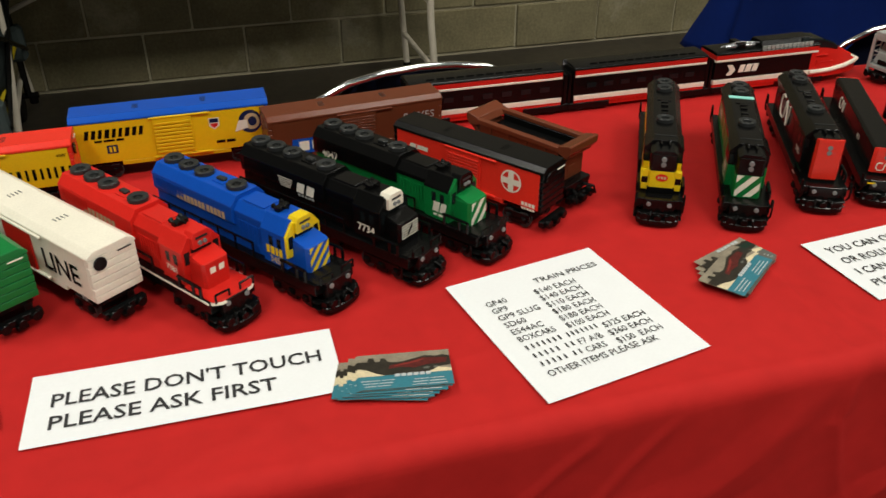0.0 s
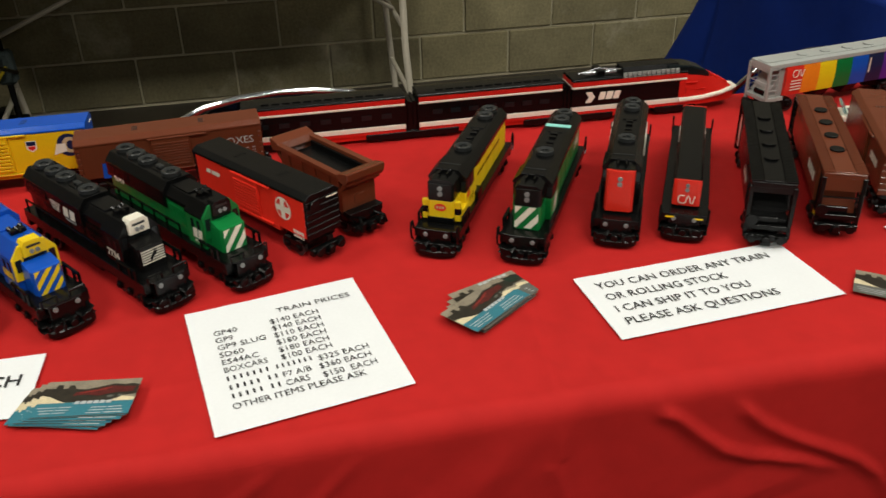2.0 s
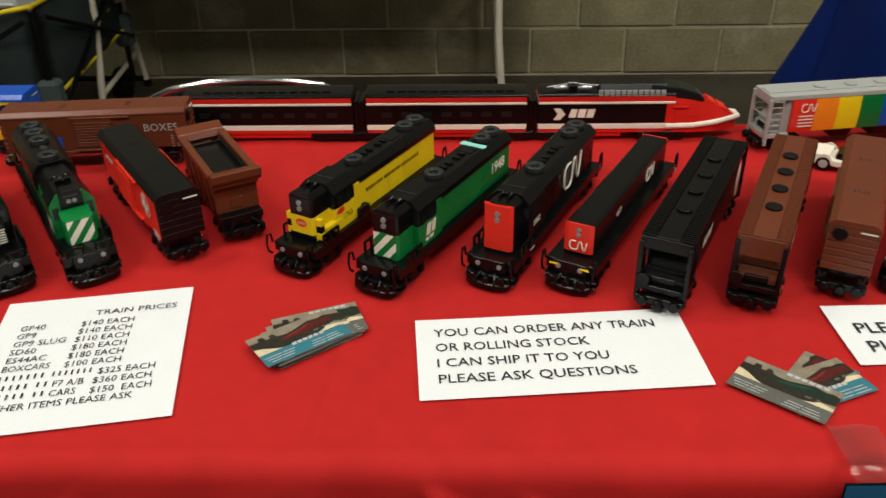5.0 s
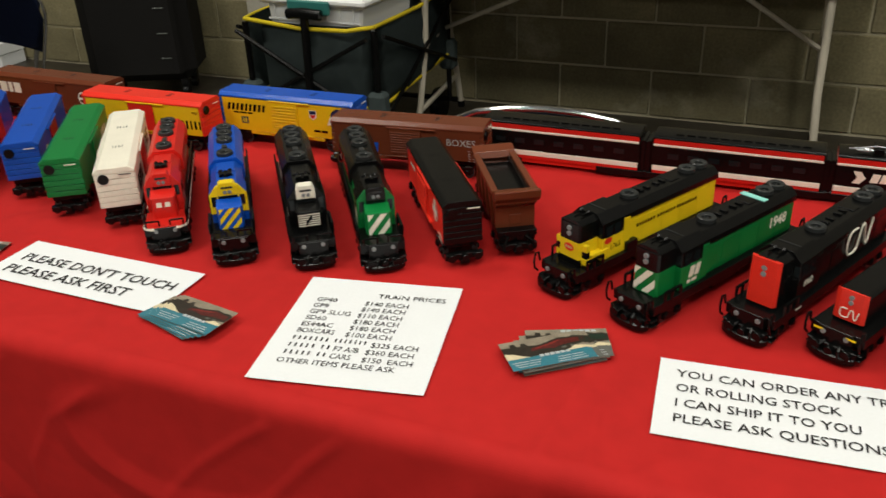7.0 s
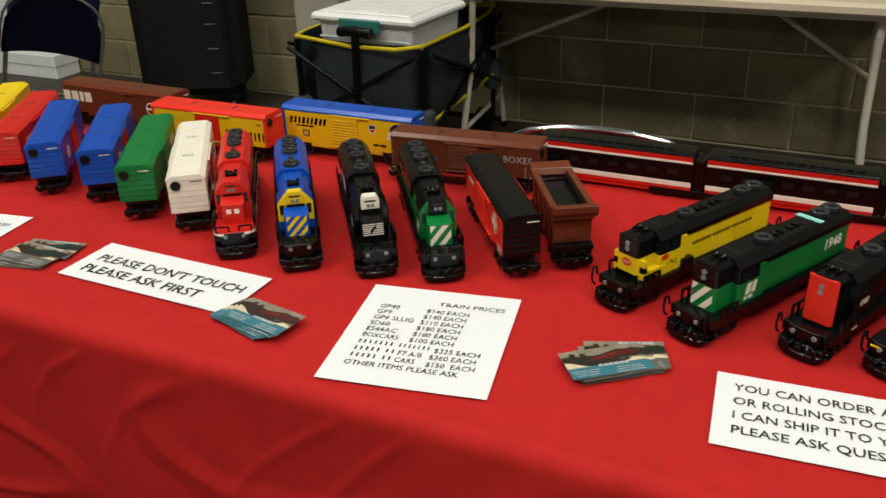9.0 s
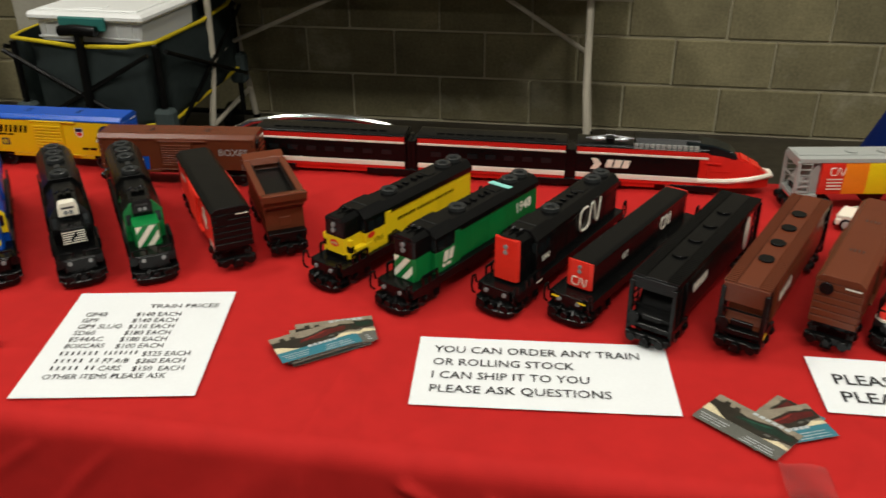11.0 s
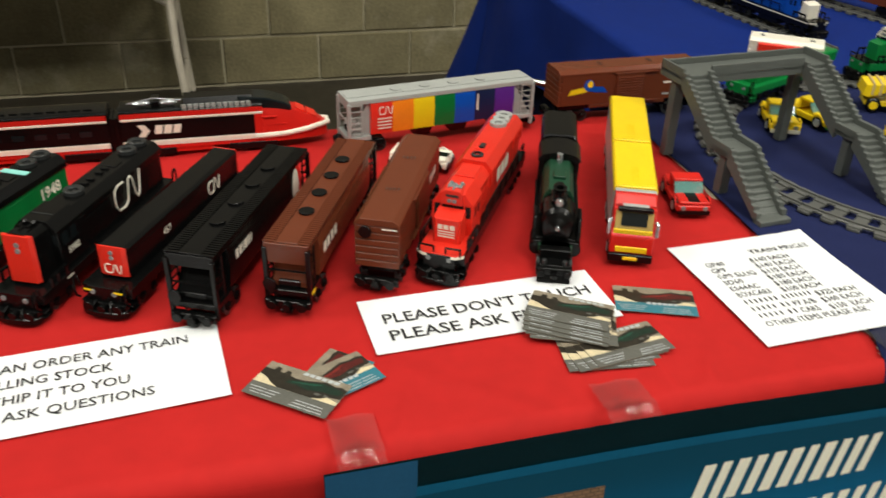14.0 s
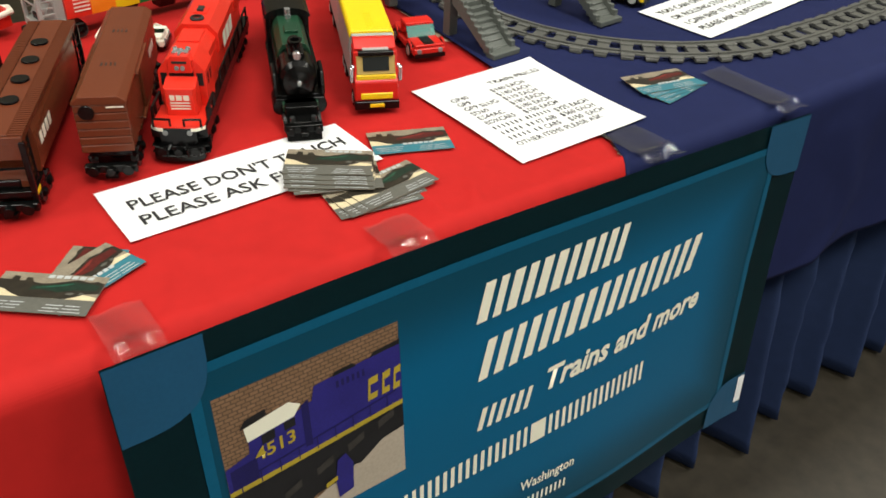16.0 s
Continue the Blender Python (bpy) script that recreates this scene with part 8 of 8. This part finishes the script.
# green and yellow train on the far side of the loop
g = four_axle(heading(1.160, 0.700, 1.305, 0.760, Z + 0.0095), "green toy switcher with open deck", "green", low="green", top="green", cabroof="orange", cab=False, high=0.052, L=0.17, group="trains on the far track")
for ob_ in [o for o in g.children if o.name.startswith(("frame", "handrail", "step"))]:
    ob_.data.materials[0] = P["green"]
c = six_axle(pose(1.600, 0.776, Z + 0.0095, 0, 0, -90), "green and yellow locomotive with black roof", "yellow", nose="green", cab="white", top="black", cabroof="white", L=0.29, group="trains on the far track")
for s in (-1, 1):
    part("lower_panel", B((min(s * 0.0225, s * 0.0245), max(s * 0.0225, s * 0.0245), -0.04, 0.12, 0.0265, 0.046)), P["green"], c)
for ob_ in [o for o in c.children if o.name.startswith("frame")]:
    ob_.data.materials[0] = P["green"]

# ---- trains on the blue table ----
FAR = "trains on the blue table"
for k in range(8):
    track([(1.452 + 0.012 * (k + j / 8), 1.98 - 0.128 * (k + j / 8)) for j in range(9)])
    track([(1.66 + 0.03 * (k + j / 8), 1.98 - 0.128 * (k + j / 8)) for j in range(9)])
b = six_axle(heading(1.562, 1.013, 1.526, 1.302, Z + 0.0095), "royal blue locomotive with white cab front on track", "blue", nose="white", brow="white", trim="white", sill=True, L=0.29, group=FAR)
for s in (-1, 1):
    bars(b, on_side(s, 0.0268, 0.06, 0.072), [0.016, 0.012], 0.006, 0.002, WHITE, slant=0.3)


def work_car(m, label, deck, load, cabc):
    """A flat works wagon with a low cab, side panels and a load."""
    ob = thing("toy_work_wagon", label, "toy train car", m, FAR)
    part("frame", B((-0.027, 0.027, -0.088, 0.088, 0.0185, 0.026)), P["black"], ob)
    part("deck", B((-0.029, 0.029, -0.086, 0.086, 0.026, 0.034)), P[deck], ob)
    for s in (-1, 1):
        part("side_panel", B((min(s * 0.0265, s * 0.029), max(s * 0.0265, s * 0.029), -0.042, 0.070, 0.034, 0.046)), P[deck], ob)
        part("side_line", B((min(s * 0.029, s * 0.0294), max(s * 0.029, s * 0.0294), -0.084, 0.084, 0.030, 0.0325), bev=0), P["black"], ob)
    part("load", B((-0.023, 0.023, -0.034, 0.040, 0.034, 0.058), bev=0.003), P[load], ob)
    part("cab", B((-0.026, 0.026, -0.080, -0.056, 0.034, 0.056), (-0.012, 0.012, -0.086, -0.078, 0.034, 0.048)), P[cabc], ob)
    part("rail", tube([(-0.026, -0.085, 0.034), (-0.026, -0.085, 0.048), (0.026, -0.085, 0.048), (0.026, -0.085, 0.034)], 0.0012, 5), P["black"], ob)
    for y in (-0.058, 0.058):
        bogie(ob, y)
    coupler(ob, -0.086, -1)
    coupler(ob, 0.086, 1)
    return ob


work_car(heading(1.521, 1.337, 1.501, 1.511, Z + 0.0095), "yellow works wagon with a lime and navy load", "yellow", "lime", "yellow")
work_car(heading(1.498, 1.531, 1.477, 1.706, Z + 0.0095), "yellow works wagon carrying tan crates", "yellow", "tan", "yellow")
work_car(heading(1.475, 1.726, 1.455, 1.901, Z + 0.0095), "yellow works wagon carrying grey crates", "yellow", "grey", "yellow")
work_car(heading(1.347, 1.623, 1.303, 1.797, Z), "white works wagon with a green load", "white", "green", "white")
c = boxcar(heading(1.298, 0.884, 1.402, 0.806), "white boxcar with a red block on its side", L=0.134, body="white", wheel=False, group=FAR, H=0.072, base=0.024)
part("side_block", B((0.029, 0.040, -0.050, 0.034, 0.036, 0.066), bev=0.002), P["bright"], c, "bright red block")
for k, (col, lab) in enumerate((("grey", "light grey tank-bodied toy car"), ("orange", "orange and dark red toy coach"), ("orange", "orange and dark red toy coach"))):
    x, y = 1.735 + 0.06 * k, 1.78 - 0.26 * k
    ob = thing("toy_passenger_coach" if k else "toy_tank_car", lab + " on the far track", "toy train car", heading(x + 0.028, y - 0.12, x - 0.028, y + 0.12, Z + 0.0095), FAR)
    if k:
        part("body", B((-0.028, 0.028, -0.12, 0.12, 0.022, 0.060)), P["brown"], ob)
        part("band", B((-0.0285, 0.0285, -0.119, 0.119, 0.060, 0.076)), P["orange"], ob)
        part("roof", prism([(-0.029, 0.076), (0.029, 0.076), (0.020, 0.088), (-0.020, 0.088)], -0.121, 0.121, "y", 0.001), P["dark"], ob)
        for s in (-1, 1):
            for j in range(8):
                part("window", B((min(s * 0.0270, s * 0.0288), max(s * 0.0270, s * 0.0288), -0.105 + 0.027 * j, -0.088 + 0.027 * j, 0.062, 0.073), bev=0), P["window"], ob)
    else:
        part("tank", smooth(lathe([(0, 0), (0.022, 0.002), (0.026, 0.010), (0.026, 0.22), (0.022, 0.228), (0, 0.23)], (0, -0.115, 0.052), "y", 20)), P["grey"], ob)
        part("dome", smooth(puck(0.010, 0.01, (0, 0, 0.076), "z", 14)), P["grey"], ob)
        part("frame", B((-0.024, 0.024, -0.118, 0.118, 0.020, 0.028)), P["black"], ob)
    for yy in (-0.085, 0.085):
        bogie(ob, yy)
    coupler(ob, -0.116, -1)
    coupler(ob, 0.116, 1)

# white low car at the table's left end
wt = thing("toy_flat_car", "white and black low toy rail car", "toy train car", heading(-1.232, 0.261, -1.451, 0.426), TRAINS)
part("body", B((-0.026, 0.026, -0.125, 0.125, 0.018, 0.034)), P["white"], wt)
part("cover", prism([(-0.027, 0.034), (0.027, 0.034), (0.018, 0.046), (-0.018, 0.046)], -0.112, 0.118, "y", 0.001), P["white"], wt)
part("frame", B((-0.022, 0.022, -0.128, 0.128, 0.012, 0.018)), P["black"], wt)
for yy in (-0.09, 0.09):
    bogie(wt, yy)
coupler(wt, -0.124, -1)


# ---- behind the tables: chairs, trestle, wagon, suitcase ----
def chair(m, label, folded=False):
    """A padded folding chair with a chrome tube frame; folded, its seat stands up behind the back."""
    low = 0.015 if folded else 0.0
    ob = thing("folding_chair", label, "chair", m, "folding chairs")
    # back hoop
    hoop = [(-0.225, 0.10, 0.0), (-0.218, 0.02, 0.40), (-0.214, -0.025, 0.58), (-0.205, -0.045, 0.665), (-0.185, -0.060, 0.725), (-0.150, -0.070, 0.770), (-0.10, -0.076, 0.800), (-0.05, -0.077, 0.811), (0, -0.077, 0.814), (0.05, -0.077, 0.811), (0.10, -0.076, 0.800), (0.150, -0.070, 0.770), (0.185, -0.060, 0.725), (0.205, -0.045, 0.665), (0.214, -0.025, 0.58), (0.218, 0.02, 0.40), (0.225, 0.10, 0.0)]
    part("frame_hoop", smooth(tube(hoop, 0.0068, 10)), P["chrome"], ob)
    for s in (-1, 1):
        leg = [(s * 0.19, 0.16, 0.0), (s * 0.19, 0.09, 0.36), (s * 0.19, 0.06, 0.52)] if folded else [(s * 0.19, -0.26, 0.0), (s * 0.19, -0.05, 0.36), (s * 0.19, 0.16, 0.44)]
        part("rear_leg", smooth(tube(leg, 0.0105, 8)), P["chrome"], ob)
    part("cross_bar", smooth(tube([(-0.212, 0.06, 0.20), (0.212, 0.06, 0.20)], 0.008, 8)), P["chrome"], ob)
    back = bmesh.new()
    n, k = 14, 10
    g = []
    for i in range(n + 1):
        for j in range(k + 1):
            u, v = i / n * 2 - 1, j / k
            wdt = 0.208 * (1 - 0.05 * v ** 2)
            z = 0.440 + low - 0.02 * u * u + v * (0.364 - low - 0.135 * abs(u) ** 3.0)
            y = 0.0 - 0.065 * v + 0.018 * (1 - u * u)
            g.append(back.verts.new((u * wdt, y, z)))
    for i in range(n):
        for j in range(k):
            a = i * (k + 1) + j
            back.faces.new((g[a], g[a + k + 1], g[a + k + 2], g[a + 1]))
    bmesh.ops.solidify(back, geom=list(back.faces), thickness=0.022)
    back.normal_update()
    part("back_pad", smooth(back, 60), CHAIR_CLOTH, ob)
    seat = (-0.19, 0.19, 0.045, 0.085, 0.50, 0.77) if folded else (-0.19, 0.19, 0.02, 0.40, 0.385, 0.425)
    part("seat_pad", B(seat, bev=0.014), CHAIR_CLOTH, ob)
    return ob


LOW = Matrix.Diagonal((1, 1, 0.93, 1))
# the hoop stands at y = -0.075 in the chair's own frame
chair(pose(-0.325, 0.900, 0, 0, 0, 4) @ Matrix.Diagonal((1.22, 1, 0.974, 1)), "navy padded folding chair with chrome hoop behind the table")
chair(pose(0.790, 0.975, 0, 0, 0, -8) @ LOW, "navy padded folding chair with chrome hoop behind the table")
chair(pose(-3.30, 2.06, 0.04, 17, 15, 49) @ Matrix.Diagonal((0.96, 1, 0.92, 1)), "navy padded folding chair with chrome frame, folded up", True)

bt = thing("folding_table", "beige moulded folding table standing against the block wall", "table", pose(0, 0, 0))
part("tabletop", B((-1.56, 0.345, 2.45, 3.09, 0.705, 0.75), bev=0.012), TABLETOP, bt)
part("apron", B((-1.52, 0.30, 2.49, 3.05, 0.690, 0.706)), STEEL_PAINT, bt)
LEG_PAIRS = (
    ([(-1.283, 2.50, 0.69), (-1.292, 2.50, 0.43), (-1.318, 2.475, 0.16), (-1.335, 2.455, 0.012)], [(-1.370, 2.90, 0.69), (-1.376, 2.96, 0.40), (-1.370, 3.01, 0.20), (-1.360, 3.04, 0.012)], 0.61),
    ([(0.155, 2.52, 0.69), (0.161, 2.52, 0.35), (0.185, 2.52, 0.012)], [(0.155, 3.02, 0.69), (0.161, 3.02, 0.35), (0.185, 3.02, 0.012)], -0.42),
)


def up_leg(leg, z):
    """The point of a bent leg at height z."""
    for p, q in zip(leg, leg[1:]):
        if p[2] >= z >= q[2]:
            return tuple(Vector(q).lerp(Vector(p), (z - q[2]) / (p[2] - q[2])))


for front, rear, reach in LEG_PAIRS:
    for leg in (front, rear):
        part("leg", smooth(tube(leg, 0.0135, 10)), STEEL_PAINT, bt)
        part("foot_cap", smooth(puck(0.017, 0.03, (leg[-1][0], leg[-1][1], 0), "z", 12)), P["black"], bt)
    for z in (0.42, 0.16):
        part("cross_bar", smooth(tube([up_leg(front, z), up_leg(rear, z)], 0.010, 8)), STEEL_PAINT, bt)
    bx_, bz_ = up_leg(front, 0.42)[0] - (0.03 if reach > 0 else 0), 0.43
    part("brace", smooth(tube([(bx_, 2.79, bz_), (bx_ + reach, 2.79, 0.69)], 0.009, 8)), STEEL_PAINT, bt)

WZ0, WZ = 0.31, 0.60          # canvas body: floor and rim
CANVAS = cloth("dark_green_canvas", (0.052, 0.068, 0.067), 0.8, 0.05)
YELLOW_TRIM = cloth("yellow_webbing", (0.62, 0.48, 0.02), 0.7, 0.05)
wg = thing("folding_wagon", "dark green canvas folding wagon with black frame and yellow trim", "wagon", pose(0, 0, 0))


def canvas_panel(p0, p1, sag, n=12):
    """A canvas side that bellies and creases a little between its posts."""
    a, b_ = Vector(p0), Vector(p1)
    d = b_ - a
    nrm = Vector((d.y, -d.x, 0)).normalized()
    bm = bmesh.new()
    g = []
    for i in range(n + 1):
        col = []
        for j in range(n + 1):
            u, v = i / n, j / n
            belly = sag * math.sin(math.pi * u) * math.sin(math.pi * (0.15 + 0.7 * v))
            crease = 0.010 * noise.noise(Vector((i * 0.55, j * 0.4, p0[0]))) + 0.006 * noise.noise(Vector((i * 1.3, j * 1.1, p0[1])))
            col.append(bm.verts.new(a + d * u + nrm * (belly + crease) + Vector((0, 0, WZ0 + (WZ - WZ0) * v))))
        g.append(col)
    for i in range(n):
        for j in range(n):
            bm.faces.new((g[i][j], g[i + 1][j], g[i + 1][j + 1], g[i][j + 1]))
    bmesh.ops.solidify(bm, geom=list(bm.faces), thickness=0.003)
    bm.normal_update()
    return smooth(bm, 60)


corners = ((-1.820, 2.065), (-1.285, 2.055), (-1.335, 2.84), (-1.87, 2.85))
for k in range(4):
    a, b_ = Vector((*corners[k], 0)), Vector((*corners[(k + 1) % 4], 0))
    d_ = (b_ - a).normalized()
    n_ = Vector((d_.y, -d_.x, 0))
    inset = 0.07 if k == 0 else 0.012
    part("canvas_side", canvas_panel(a + d_ * inset, b_ - d_ * 0.012, 0.058 if k == 0 else 0.022), CANVAS, wg)
    rim = [a + Vector((0, 0, WZ)), a.lerp(b_, 0.5) + n_ * (0.048 if k == 0 else 0.02) + Vector((0, 0, WZ - 0.010)), a.lerp(b_, 0.86) + n_ * (0.06 if k == 0 else 0.02) + Vector((0, 0, WZ - 0.004)), b_ + Vector((0, 0, WZ))]
    part("trim", smooth(tube([tuple(p) for p in rim], 0.0075, 8)), YELLOW_TRIM, wg)
    part("lower_trim", smooth(tube([tuple(a + n_ * 0.006 + Vector((0, 0, WZ0))), tuple(b_ + n_ * 0.006 + Vector((0, 0, WZ0)))], 0.0065, 8)), YELLOW_TRIM, wg)
    part("corner_post", smooth(tube([(a.x, a.y, 0.10), (a.x, a.y, WZ - 0.012)], 0.012, 8)), P["black"], wg)
    part("post_sleeve", B((a.x - 0.035, a.x + 0.035, a.y - 0.030, a.y + 0.030, 0.24, 0.37), bev=0.012), CANVAS, wg)
    for z0, z1 in ((0.28, WZ - 0.03), (WZ - 0.03, 0.28)):
        part("cross_strut", smooth(tube([tuple(a + n_ * (0.060 if k == 0 else 0.034) + Vector((0, 0, z0))), tuple(b_ + n_ * (0.060 if k == 0 else 0.034) + Vector((0, 0, z1)))], 0.0085, 6)), P["black"], wg)
    part("wheel", smooth(lathe([(0, -0.025), (0.04, -0.025), (0.07, -0.02), (0.075, 0), (0.07, 0.02), (0.04, 0.025), (0, 0.025)], (a.x + (0.05 if a.x < -1.5 else -0.05), a.y, 0.075), "x", 20), 40), P["black"], wg)
part("canvas_floor", prism(list(corners), WZ0 - 0.010, WZ0 + 0.002, "z"), CANVAS, wg)
for y in (2.06, 2.845):
    part("axle_bar", smooth(tube([(-1.84, y, 0.10), (-1.30, y, 0.10)], 0.012, 8)), P["black"], wg)
part("pull_handle", smooth(tube([(-1.535, 1.995, 0.14), (-1.518, 1.992, 0.645)], 0.0155, 8)), P["black"], wg)
part("handle_grip", smooth(tube([(-1.583, 1.992, 0.645), (-1.518, 1.988, 0.651), (-1.453, 1.992, 0.645)], 0.0185, 10)), P["black"], wg)
WHITE_LID = surface("white_bin_lid_plastic", (0.84, 0.85, 0.84), 0.4, 0, 0.05, 10.0, 0.1)
bn_ = thing("storage_bin", "clear storage bin with white lid set in the wagon", "storage bin", pose(-1.508, 2.240, WZ0 + 0.002, 0, 0, -3))
BT = 0.357
part("tub", prism([(-0.165, 0.0), (0.165, 0.0), (0.198, BT), (-0.198, BT)], -0.184, 0.184, "y", 0.01), BIN, bn_, "frosted clear tub")
for k in range(7):
    x = -0.165 + 0.055 * k
    part("tub_rib", B((x - 0.002, x + 0.002, -0.1895, -0.1825, BT - 0.055, BT - 0.006)), BIN, bn_)
part("tub_ledge", B((-0.192, 0.192, -0.191, -0.183, BT - 0.064, BT - 0.056), bev=0.002), BIN, bn_)
part("lid", B((-0.219, 0.219, -0.208, 0.203, BT - 0.004, BT + 0.026), (-0.184, 0.184, -0.174, 0.170, BT + 0.024, BT + 0.033), (-0.05, 0.05, -0.160, -0.115, BT + 0.032, BT + 0.037), bev=0.010), WHITE_LID, bn_)
part("latch", B((-0.085, 0.085, -0.224, -0.206, BT - 0.030, BT + 0.016), bev=0.004), P["petrol"], bn_, "dark teal latch")

sc = thing("suitcase", "tall black wheeled fabric suitcase against the wall", "suitcase", pose(-2.97, 2.80, 0, 0, 0, 25))
CASE = cloth("black_suitcase_fabric", (0.010, 0.0095, 0.009), 0.7, 0.05)
part("shell", B((-0.265, 0.265, -0.16, 0.16, 0.092, 0.82), bev=0.055), CASE, sc)
part("front_pocket", B((-0.215, 0.215, -0.19, -0.15, 0.125, 0.72), bev=0.02), CASE, sc)
for z in (0.22, 0.34, 0.46, 0.56):
    part("zip_pull", B((0.12, 0.17, -0.194, -0.189, z, z + 0.005)), P["slate"], sc)
for sx in (-0.19, 0.19):
    for sy in (-0.09, 0.09):
        part("wheel", smooth(puck(0.033, 0.030, (sx - 0.015, sy, 0.033), "x", 16)), P["black"], sc)
        part("wheel_fork", B((sx - 0.02, sx + 0.02, sy - 0.02, sy + 0.02, 0.05, 0.097)), P["black"], sc)
bx = thing("cardboard_box", "white flat carton on the floor behind the chair", "box", pose(-4.425, 3.015, 0, 0, 0, 1))
part("carton", B((-0.25, 0.25, -0.095, 0.085, 0.0, 0.072), bev=0.004), PAPER, bx)
part("carton_lid", B((-0.255, 0.255, -0.100, 0.088, 0.073, 0.140), bev=0.004), PAPER, bx)
pb = thing("poster_board", "white poster board with a pale teal print", "poster board", pose(-4.62, 3.09, 0.0, -3, 0, 0))
part("board", B((-0.16, 0.16, -0.006, 0.006, 0.0, 0.85), bev=0.002), PAPER, pb)
decal(pb, on_front(0.06, -0.0075, 0.56), 0.20, 0.40, P["teal"], "print", 20)
PILLAR = surface("painted_steel_post", (0.36, 0.34, 0.28), 0.6, 0, 0.1, 6.0, 0.1)
solid("wall_column", B((-2.49, -2.23, 3.02, 3.118, 0, 3.0), bev=0.006), PILLAR, "pale painted post fixed to the block wall", "post", kind="structure")


# ---- concrete blocks of the back wall, one by one ----
def block_bm():
    bm = bmesh.new()
    box_into(bm, -0.2005, 0.2005, -0.0, 0.03, 0.0055, 0.2005, 0.004)
    return bm


BLK = shared("block", block_bm, BLOCK)
for row in range(8):
    z0 = 0.009 + 0.206 * row
    off = 0.525 if row % 2 else 0.732
    k = -13
    while off + 0.410 * k < 3.2:
        piece("block", BLK, wall_north, Matrix.Translation((off + 0.410 * k + 0.205, Y1 + 0.002 * ((k * 7 + row * 3) % 3), z0)))
        k += 1
